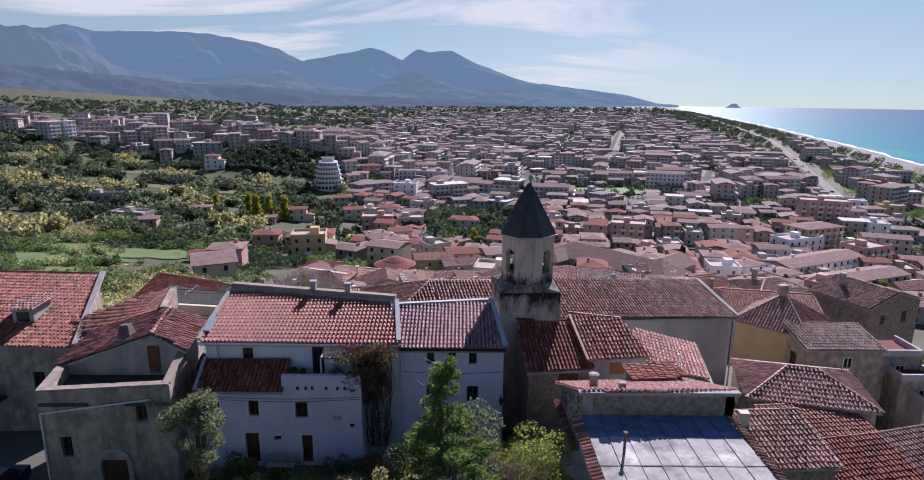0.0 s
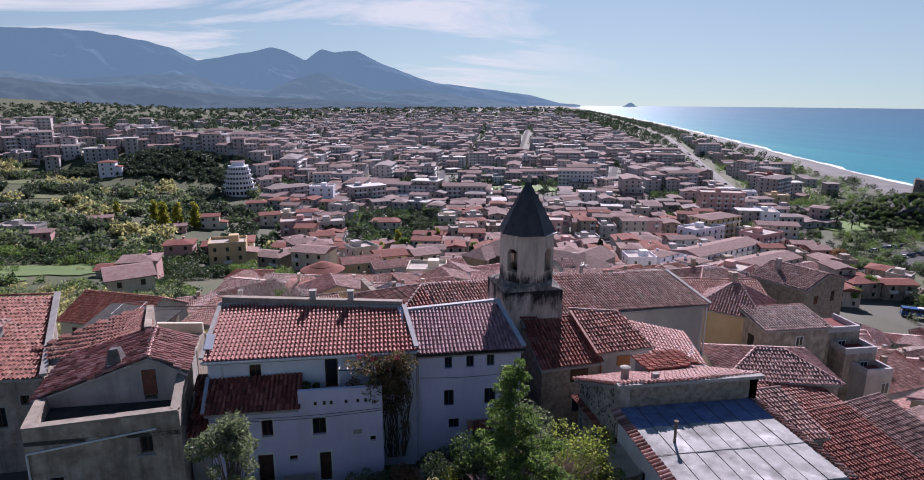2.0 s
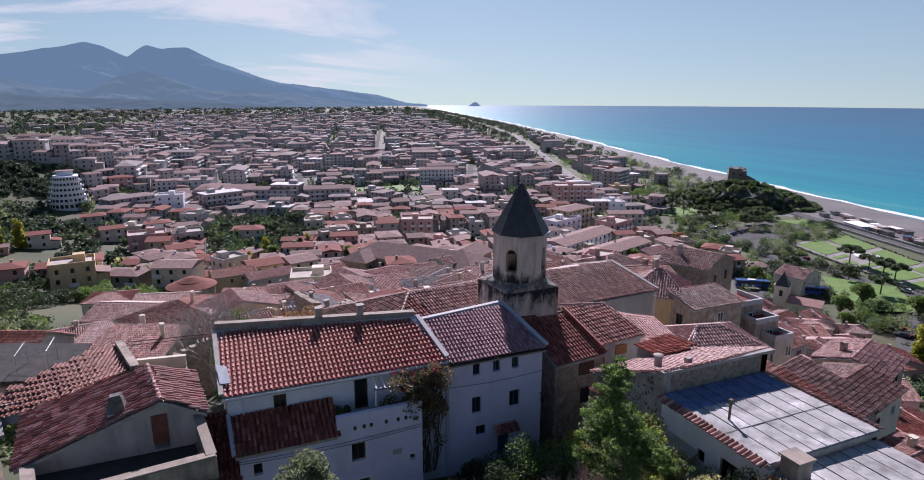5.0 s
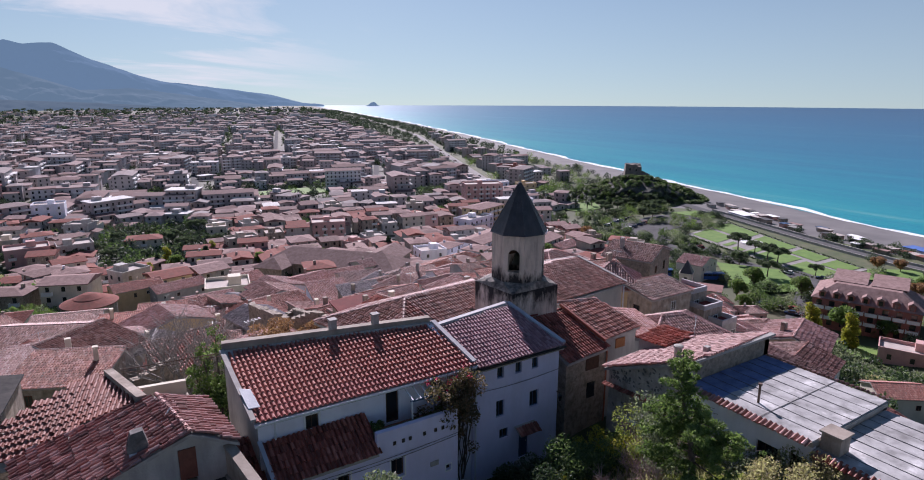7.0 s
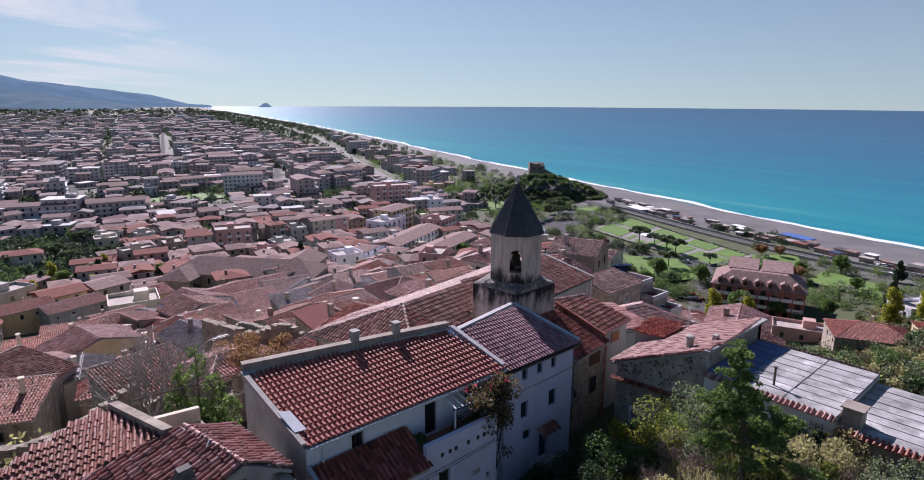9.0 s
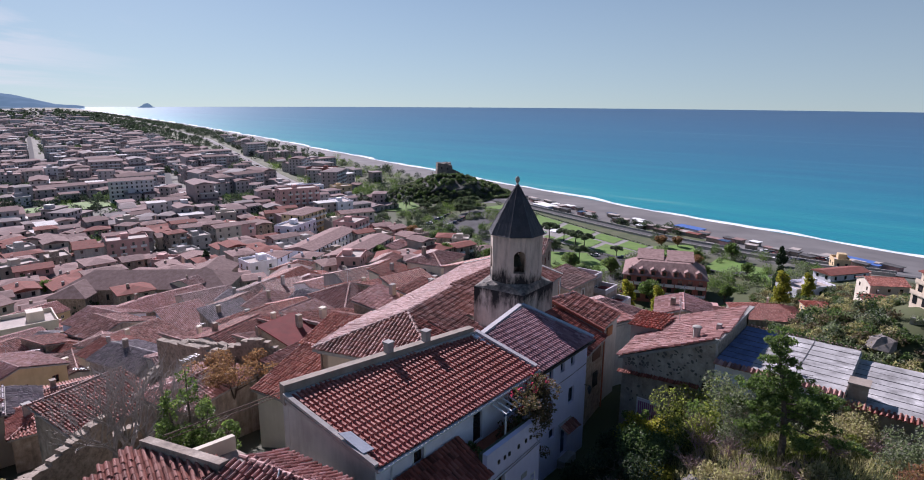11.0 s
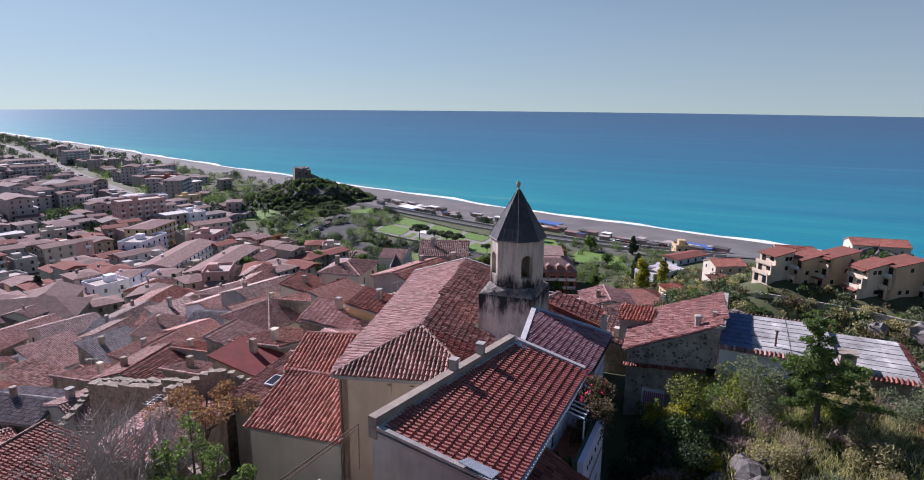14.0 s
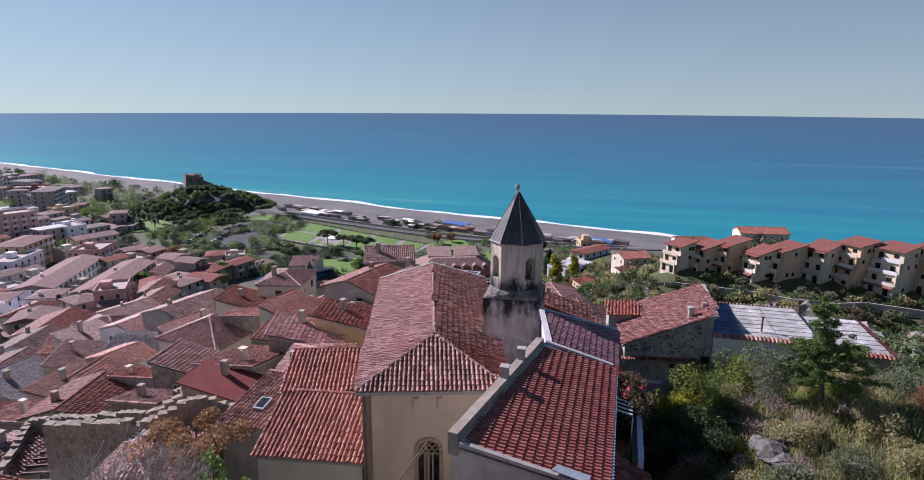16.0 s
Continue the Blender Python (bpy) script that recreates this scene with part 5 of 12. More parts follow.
def bell_tower():
    h = thing("bell_tower", (4.3, 37.7, 88), "stained rendered bell tower with an octagonal belfry and lead spire", "bell tower")
    SW, SE, NE, NW = (2.45, 35.85), (6.27, 36.0), (6.1, 39.75), (2.1, 39.5)
    part("base", Geo().prism([SW, SE, NE, NW], 86.0, 97.95), M_TOWER, h)
    cx, cy = 4.28, 37.72
    rot = radians(-2.5)

    def octagon(a, c):
        pts = [(-a + c, -a), (a - c, -a), (a, -a + c), (a, a - c), (a - c, a), (-a + c, a), (-a, a - c), (-a, -a + c)]
        return [(cx + x * math.cos(rot) - y * math.sin(rot), cy + x * math.sin(rot) + y * math.cos(rot)) for x, y in pts]

    # sloping ledge between the square base and the belfry
    o1 = octagon(1.63, 0.95)
    led = Geo()
    sq = [SW, SE, NE, NW]
    sv = [(p[0], p[1], 97.95) for p in sq]
    ov = [(p[0], p[1], 98.42) for p in o1]
    led.add(sv + ov, [(0, 1, 5, 4), (1, 6, 5), (1, 2, 7, 6), (2, 8, 7), (2, 3, 9, 8), (3, 10, 9), (3, 0, 11, 10), (0, 4, 11), (4, 5, 6, 7, 8, 9, 10, 11), (3, 2, 1, 0)])
    part("ledge", led, M_TOWER_DARK, h, "sloping ledge black with lichen")
    # belfry: eight faces, every second one with an arched opening
    bel = Geo()
    z0, z1 = 98.15, 101.56
    o = octagon(1.61, 0.93)
    n_arc = 8
    for i in range(8):
        a, b = Vector((*o[i], 0)), Vector((*o[(i + 1) % 8], 0))
        d = b - a
        ln = d.length
        d.normalize()
        inn = Vector((-d.y, d.x, 0)) * 0.42
        if i % 2 == 0:
            bel.prism([(a.x, a.y), (b.x, b.y), ((b + inn).x, (b + inn).y), ((a + inn).x, (a + inn).y)], z0, z1)
            continue
        w, zs, zt = 0.76, 99.1, 100.2
        s0, s1 = ln / 2 - w / 2, ln / 2 + w / 2

        def pt(s, z, k):
            q = a + d * s + inn * k
            return (q.x, q.y, z)

        arc = [(ln / 2 - w / 2 * math.cos(math.pi * k / n_arc), zt + w / 2 * math.sin(math.pi * k / n_arc)) for k in range(n_arc + 1)]
        bel.prism([pt(0, 0, 0)[:2], pt(ln, 0, 0)[:2], pt(ln, 0, 1)[:2], pt(0, 0, 1)[:2]], z0, zs)
        bel.prism([pt(0, 0, 0)[:2], pt(s0, 0, 0)[:2], pt(s0, 0, 1)[:2], pt(0, 0, 1)[:2]], zs, zt)
        bel.prism([pt(s1, 0, 0)[:2], pt(ln, 0, 0)[:2], pt(ln, 0, 1)[:2], pt(s1, 0, 1)[:2]], zs, zt)
        for (u0, h0), (u1, h1) in zip(arc, arc[1:]):
            bel.add([pt(u0, h0, 0), pt(u1, h1, 0), pt(u1, z1, 0), pt(u0, z1, 0), pt(u0, h0, 1), pt(u1, h1, 1), pt(u1, z1, 1), pt(u0, z1, 1)], [(0, 1, 2, 3), (7, 6, 5, 4), (0, 4, 5, 1)])
        for u0, u1 in ((0, s0), (s1, ln)):
            bel.prism([pt(u0, 0, 0)[:2], pt(u1, 0, 0)[:2], pt(u1, 0, 1)[:2], pt(u0, 0, 1)[:2]], zt, z1)
    part("belfry", bel, M_TOWER, h)
    part("belfry_floor", Geo().prism(octagon(1.4, 0.8), 98.0, 98.45), M_CONCRETE, h)
    part("belfry_ceiling", Geo().prism(octagon(1.55, 0.9), 101.36, 101.48), M_CONCRETE, h)
    # spire in four tiers of lead sheet, flaring at the foot
    tiers = [(1.74, 101.47), (1.69, 101.55), (1.36, 102.22), (1.34, 102.2), (1.0, 102.92), (0.98, 102.9), (0.59, 103.68), (0.57, 103.66), (0.10, 104.57), (0.05, 104.63)]
    rings = [octagon(r, r * 0.575) for r, z in tiers]
    sp = Geo()
    sp.add([(p[0], p[1], tiers[k][1]) for k, ring in enumerate(rings) for p in ring], [(k * 8 + i, k * 8 + (i + 1) % 8, (k + 1) * 8 + (i + 1) % 8, (k + 1) * 8 + i) for k in range(len(rings) - 1) for i in range(8)] + [tuple(range(7, -1, -1))])
    spire = part("spire", sp, M_SLATE, h, "dark lead-sheet spire")
    for i in range(8):
        rl = Geo()
        for k in range(0, len(rings) - 1):
            a, b = (*rings[k][i], tiers[k][1] + 0.01), (*rings[k + 1][i], tiers[k + 1][1] + 0.01)
            if k % 2 == 1:
                rl.tube(a, b, 0.022, 0.018, 5)
        part("hip_roll", rl, M_SLATE, spire)
    seams = Geo()
    for k in (1, 3, 5, 7):
        for i in range(8):
            for m in (0.25, 0.5, 0.75):
                a = lerp(rings[k][i], rings[k][(i + 1) % 8], m)
                b = lerp(rings[k + 1][i], rings[k + 1][(i + 1) % 8], m)
                seams.beam((*a, tiers[k][1] + 0.008), (*b, tiers[k + 1][1] + 0.008), 0.02, 0.016)
    part("standing_seams", seams, M_SLATE, spire)
    part("finial", Geo().lathe(4.36, 37.8, [(0.05, 104.55), (0.11, 104.62), (0.05, 104.68), (0.10, 104.76), (0.155, 104.9), (0.13, 105.04), (0.04, 105.14)], 12), M_CONCRETE, h, "stone ball finial")
    bell = part("bell", Geo().lathe(cx, cy, [(0.42, 99.25), (0.40, 99.31), (0.30, 99.55), (0.26, 99.85), (0.16, 100.0), (0.06, 100.03)], 16), M_BRONZE, h, "dark bronze bell")
    part("bell_yoke", Geo().box(cx - 1.2, cy - 0.09, 100.03, cx + 1.2, cy + 0.09, 100.23), M_WOOD, bell)
    part("gutter_edge", Geo().beam((5.06, 35.94, 101.49), (6.06, 36.94, 101.49), 0.06, 0.05), M_GUTTER, h)
    part("tie_bar", Geo().beam((2.3, 37.6, 95.55), (1.55, 36.2, 95.5), 0.05, 0.05), M_TRIMWHITE, h)
    for i, (x, y) in enumerate(((2.45, 38.6), (2.55, 39.0), (2.9, 39.2))):
        part("loose_stone", Geo().lathe(x, y, [(0.12, 98.02), (0.16, 98.12), (0.08, 98.25)], 6), M_ROCK, h)


CU, CV, CAP = (0.953, 0.304), (0.304, -0.953), (-2.25, 41.4)


def ch(u, v, z):
    return (CAP[0] + CU[0] * u + CV[0] * v, CAP[1] + CU[1] * u + CV[1] * v, z)


def church():
    h = thing("church", (8, 44, 86), "old church with a long barrel-tiled roof and traceried window", "church")
    Z0 = 82.0
    w, e = -3.9, 22.8
    v0, v1 = -3.9, 4.75
    # west wall with a pointed traceried window
    yc, half, zs, zt = -0.38, 0.62, 89.6, 91.75
    a, b = ch(w, v0, 0), ch(w, 3.7, 0)
    ln = 3.7 - v0
    o = yc - v0
    wg = Geo()
    t = 0.5

    def wp(s, z, k):
        return ch(w + k * t, v0 + s, z)

    def blk(s0, s1, q0, q1):
        wg.prism([wp(s1, 0, 0)[:2], wp(s0, 0, 0)[:2], wp(s0, 0, 1)[:2], wp(s1, 0, 1)[:2]], q0, q1)

    blk(0, o - half, Z0, 95.45)
    blk(o + half, ln, Z0, 95.45)
    blk(o - half, o + half, Z0, zs)
    n = 10
    arc = [(o - half * math.cos(math.pi * k / n), zt + 0.72 * (math.sin(math.pi * k / n) ** 0.85)) for k in range(n + 1)]
    for (s0, q0), (s1, q1) in zip(arc, arc[1:]):
        wg.add([wp(s0, q0, 0), wp(s1, q1, 0), wp(s1, 95.45, 0), wp(s0, 95.45, 0), wp(s0, q0, 1), wp(s1, q1, 1), wp(s1, 95.45, 1), wp(s0, 95.45, 1)], [(3, 2, 1, 0), (4, 5, 6, 7), (0, 1, 5, 4)])
    part("west_wall", wg, M_CHURCH, h)
    part("north_wall", Geo().prism([ch(w, v0, 0)[:2], ch(e, v0, 0)[:2], ch(e, v0 + 0.5, 0)[:2], ch(w, v0 + 0.5, 0)[:2]][::-1], Z0, [95.4, 93.6, 93.6, 95.4]), M_CHURCH, h)
    part("south_wall", Geo().prism([ch(w, 3.7, 0)[:2], ch(3, v1 - 0.7, 0)[:2], ch(e, v1, 0)[:2], ch(e, v1 - 0.5, 0)[:2], ch(w, 3.2, 0)[:2]], Z0, [95.35, 95.0, 93.5, 93.5, 95.35]), M_CHURCH_GREY, h, "pale grey-beige rendered nave wall")
    part("east_wall", Geo().prism([ch(e, v0, 0)[:2], ch(e, v1, 0)[:2], ch(e - 0.4, v1, 0)[:2], ch(e - 0.4, v0, 0)[:2]], Z0, 93.55), M_CHURCH_GREY, h)
    part("east_gable", Geo().add([ch(e, v0, 93.5), ch(e, v1, 93.5), ch(e, 0, 94.9), ch(e - 0.3, v0, 93.5), ch(e - 0.3, v1, 93.5), ch(e - 0.3, 0, 94.9)], [(0, 1, 2), (5, 4, 3), (0, 3, 4, 1), (1, 4, 5, 2), (2, 5, 3, 0)]), M_CHURCH_GREY, h)
    # stone moulding and tracery
    sur = Geo()
    for (s0, q0), (s1, q1) in zip(arc, arc[1:]):
        sur.beam(wp(s0 - 0.05 * math.copysign(1, o - s0), q0 + 0.05, -0.08), wp(s1 - 0.05 * math.copysign(1, o - s1), q1 + 0.05, -0.08), 0.2, 0.16)
    for s in (o - half - 0.06, o + half + 0.06):
        sur.beam(wp(s, zs, -0.08), wp(s, zt, -0.08), 0.18, 0.18)
    part("window_moulding", sur, M_SANDSTONE, h, "carved sandstone moulding")
    tr = Geo()
    for k in (-0.22, 0.22, 0.0):
        tr.beam(wp(o + k, zs, 0.3), wp(o + k, zt - 0.15, 0.3), 0.07, 0.07)
    for row in range(4):
        z = zt - 0.12 + row * 0.22
        wdt = half * (1 - row * 0.17)
        cnt = 4 - row if row else 4
        for k in range(cnt):
            c = o - wdt + (k + 0.5) * 2 * wdt / cnt
            rr = min(0.155, wdt / cnt)
            pr = None
            for m in range(9):
                q = (c + rr * math.cos(m * math.pi / 4), z + rr * math.sin(m * math.pi / 4))
                if pr:
                    tr.beam(wp(pr[0], pr[1], 0.3), wp(q[0], q[1], 0.3), 0.05, 0.06)
                pr = q
    part("tracery", tr, M_SANDSTONE, h, "carved sandstone tracery")
    part("church_pane", Geo().prism([wp(o - half, 0, 0.7)[:2], wp(o + half, 0, 0.7)[:2], wp(o + half, 0, 0.74)[:2], wp(o - half, 0, 0.74)[:2]], zs, zt + 0.72), M_GLASS, h)
    for s in (o - 0.75, o + 0.52):
        part("corbel", Geo().prism([wp(s, 0, -0.3)[:2], wp(s + 0.22, 0, -0.3)[:2], wp(s + 0.22, 0, 0)[:2], wp(s, 0, 0)[:2]][::-1], 94.35, 94.95), M_CHURCH, h)
    part("downpipe", Geo().tube(ch(w - 0.08, v0 + 0.15, 95.3), ch(w - 0.08, v0 + 0.15, 84), 0.05, 0.05), M_RUST, h)
    # roof: hipped west end, long ridge
    A, R = ch(0, 0, 96.95), ch(23.05, 0, 95.0)
    NWc, SWc, NEc, SEc = ch(-4.25, -4.2, 95.5), ch(-4.25, 4.0, 95.45), ch(23.05, -5.0, 93.5), ch(23.05, 5.0, 93.5)
    Nm, Sm = ch(0, -4.3, 95.42), ch(0, 4.1, 95.35)
    roof(h, [[NWc, SWc, A]], M_TILE_OLD, 41, [(NWc, A), (SWc, A)], 0.245, 0.38, 0.25)
    cut = lambda o2: ~((o2[:, 0] > 2.0) & (o2[:, 0] < 6.35) & (o2[:, 1] < 39.8))
    roof(h, [[Nm, NWc, A], [NEc, Nm, A, R]], M_TILE_PALE, 43, [(A, R)], 0.245, 0.38, 0.6)
    roof(h, [[SWc, Sm, A]], M_TILE_DARK, 44, (), 0.245, 0.38, 0.3, keep=cut)
    roof(h, [[Sm, SEc, R, A]], M_TILE_OLD, 45, (), 0.245, 0.38, 0.55, keep=cut)
    part("east_verge", Geo().beam(ch(23.1, 0, 95.12), ch(23.1, 5.05, 93.62), 0.3, 0.14), M_CORNICE, h)
    part("east_verge", Geo().beam(ch(23.1, 0, 95.12), ch(23.1, -5.05, 93.62), 0.3, 0.14), M_CORNICE, h)
    part("eaves_cornice", Geo().beam(ch(-4.0, -4.0, 95.28), ch(-4.0, 3.9, 95.25), 0.3, 0.16), M_CORNICE, h)
    part("downpipe", Geo().tube(ch(22.9, 4.9, 93.3), ch(22.9, 4.9, 84), 0.06, 0.06), M_GUTTER, h)


def chapel():
    h = thing("chapel", (7.5, 34.5, 88), "low rendered side chapel under two dark tiled roofs", "chapel")
    Z0 = 84.0
    part("left_wall", Geo().prism([(4.0, 32.35), (7.75, 32.8), (7.2, 36.0), (3.6, 35.8)], Z0, [94.35, 94.35, 95.7, 96.0]), M_STONE, h, "rubble stone lower wall")
    part("right_wall", Geo().prism([(7.75, 33.0), (11.05, 33.35), (10.3, 36.3), (7.0, 36.6)], Z0, [94.75, 94.8, 95.9, 96.1]), M_GREYWALL, h)
    roof(h, [[(3.85, 32.05, 94.5), (7.75, 32.55, 94.5), (7.0, 36.2, 95.95), (3.5, 35.8, 96.2)]], M_TILE_DARK, 51, (), 0.235, 0.37, 0.25)
    roof(h, [[(7.5, 32.8, 94.92), (11.25, 33.2, 94.95), (10.2, 36.3, 96.1), (6.9, 36.7, 96.32)]], M_TILE_OLD, 53, [((6.9, 36.7, 96.35), (10.2, 36.3, 96.13))], 0.235, 0.37, 0.55)
    part("flashing", Geo().beam((3.5, 35.85, 96.28), (7.0, 36.3, 96.02), 0.12, 0.12), M_ROOFRED, h)
    part("verge", Geo().beam((7.45, 32.6, 94.95), (6.95, 36.4, 96.3), 0.16, 0.2), M_TILE_DARK, h)
    part("shutter", Geo().box(8.9, 33.05, 93.9, 9.75, 33.10, 94.55), M_WOODORANGE, h, "orange wooden shutter")
    part("shutter", Geo().box(5.8, 32.52, 93.3, 6.9, 32.58, 94.1), M_WOOD, h, "dark wooden shutter")
    part("side_window", Geo().box(6.0, 32.5, 91.4, 6.6, 32.58, 92.4), M_GLASS, h)
    part("downpipe", Geo().tube((7.75, 32.7, 94.5), (7.75, 32.7, 88), 0.06, 0.06), M_POT, h)
    # small link roof towards the church
    g = thing("link_roof", (13, 36.5, 88), "small pale tiled roof between chapel and church", "roof")
    part("wall", Geo().prism([(10.9, 34.0), (15.4, 33.6), (16.0, 38.0), (10.6, 38.0)], 84, [93.6, 93.0, 93.6, 94.6]), M_GREYWALL, g)
    roof(g, [[(10.8, 34.1, 94.0), (15.2, 33.6, 93.3), (15.6, 37.6, 93.9), (10.5, 37.9, 95.0)]], M_TILE_PALE, 57, (), 0.24, 0.38, 0.5)


def stone_barn():
    h = thing("stone_barn", (9, 28, 88), "rubble-stone barn with a single-pitch pale tiled roof", "barn")
    Z0 = 85.0
    A, B, C, D = (5.6, 30.4), (5.6, 25.0), (12.5, 25.0), (12.5, 31.0)
    holes = [(1.2, 2.45, 90.0, 91.85), (2.9, 3.3, 92.95, 93.35), (4.8, 5.35, 93.45, 94.1)]
    part("west_wall", pierced_wall(A, B, Z0, 94.3, 0.45, holes), M_LIMED, h)
    part("west_gable", Geo().add([(5.6, 30.4, 94.3), (5.6, 25.0, 94.3), (5.6, 25.0, 96.85), (6.05, 30.4, 94.3), (6.05, 25.0, 94.3), (6.05, 25.0, 96.85)], [(0, 1, 2), (5, 4, 3), (1, 4, 5, 2), (0, 2, 5, 3)]), M_LIMED, h)
    part("south_wall", Geo().box(6.06, 25.0, Z0, 12.5, 25.4, 96.88), M_STONE, h)
    part("east_wall", Geo().prism([C, D, (12.1, 31.0), (12.1, 25.0)], Z0, [96.85, 94.3, 94.3, 96.85]), M_STONE, h)
    part("north_wall", Geo().prism([(12.09, 30.95), (6.06, 30.42), (6.06, 30.02), (12.09, 30.55)], Z0, 94.35), M_GREYWALL, h)
    # added dark backing for the shade inside the barn
    part("inner_wall", Geo().box(6.4, 26, Z0, 6.5, 30, 94.2), M_DARKFLOOR, h)
    e0, e1, r1, r0 = (12.65, 31.2, 94.45), (5.35, 30.6, 94.5), (5.4, 24.85, 97.05), (12.65, 24.85, 97.05)
    roof(h, [[e0, e1, r1, r0]], M_TILE_BARN, 61, (), 0.22, 0.37, 0.4)
    part("top_coping", Geo().beam((5.35, 24.9, 96.96), (12.65, 24.9, 96.96), 0.3, 0.12), M_CORNICE, h)
    low = [[(5.32, 30.6, 93.42), (5.32, 25.6, 93.82), (5.62, 25.6, 93.96), (5.62, 30.6, 93.56)]]
    part("eyebrow_tiles", tile_mesh(low, 0.16, 0.3, 63, 0.4), M_TILE_DARK, h, "row of tiles along the wall", "stuff")
    part("door_frame", Geo().box(5.52, 27.9, 90.0, 5.6, 29.3, 92.0), M_WHITE, h, "white-limed patch round the barn door")
    cur = part("striped_curtain", Geo().box(5.47, 27.95, 90.1, 5.49, 29.2, 91.85), M_TRIMWHITE, h, "faded striped door curtain")
    for k in range(10):
        part("curtain_stripe", Geo().box(5.45, 27.95 + k * 0.125, 90.1, 5.465, 28.03 + k * 0.125, 91.85), M_CURTAIN, cur)
    for s0, s1, z0, z1 in holes[1:]:
        window_in(h, (5.6, 30.4 - s0, z0), (0, -1), s1 - s0, z1 - z0, M_WOOD, M_GLASS, 0.15, 0, bars=0)
    # dark field stones standing out of the limed gable
    rs = random.Random(31)
    stone = Geo().lathe(0, 0, [(0.07, -0.03), (0.10, 0.0), (0.06, 0.035)], 7)
    me = mesh_of("stone", stone.v, stone.f, M_ROCK)
    o = origin_of(h)
    for k in range(118):
        yy = rs.uniform(25.1, 30.2)
        top = 94.3 + (30.4 - yy) / 5.4 * 2.4
        zz = rs.uniform(93.9, top) if k < 90 else rs.uniform(91.6, 93.2)
        if zz > 93.3 and 24.9 < yy < 25.7 and zz < 94.2:
            continue
        q = new("stone", me)
        q.parent = h
        q.matrix_basis = pose(5.6 - o.x, yy - o.y, zz - o.z, 0, -90, 0) @ Matrix.Rotation(rs.uniform(0, 6.28), 4, "Z") @ Matrix.Diagonal((rs.uniform(0.5, 1.3), rs.uniform(0.4, 0.9), 0.8, 1))
    # dormer box
    d = part("dormer", Geo().prism([(9.4, 29.6), (12.0, 29.8), (12.1, 31.8), (9.4, 31.6)], 93.5, [95.15, 95.15, 95.0, 95.0]), M_GREYWALL, h)
    part("dormer_tiles", tile_mesh([[(9.2, 31.8, 95.05), (9.2, 29.4, 95.25), (12.2, 29.6, 95.4), (12.2, 32.0, 95.2)]], 0.24, 0.38, 65, 0.5), M_TILE_RED, d, "", "stuff")
    ch1 = part("chimney", Geo().lathe(6.35, 26.35, [(0.2, 95.9), (0.2, 97.0), (0.26, 97.03), (0.26, 97.15), (0.16, 97.2)], 10), M_CONCRETE, h, "round cement chimney pot")
    part("small_vent", Geo().box(7.3, 25.3, 96.7, 7.6, 25.55, 97.2), M_CORNICE, h)
    ant = thing("tv_antenna", (11.3, 29.0, 95.2), "thin rooftop television antenna", "antenna")
    part("mast", Geo().tube((11.3, 29.0, 95.2), (11.3, 29.0, 97.0), 0.02, 0.02, 6), M_METAL, ant)
    for k in range(5):
        part("antenna_arm", Geo().tube((10.95 + k * 0.06, 29.0 - 0.2, 96.3 + 0.15 * k), (11.65 - k * 0.06, 29.2, 96.32 + 0.15 * k), 0.012, 0.012, 5), M_METAL, ant)


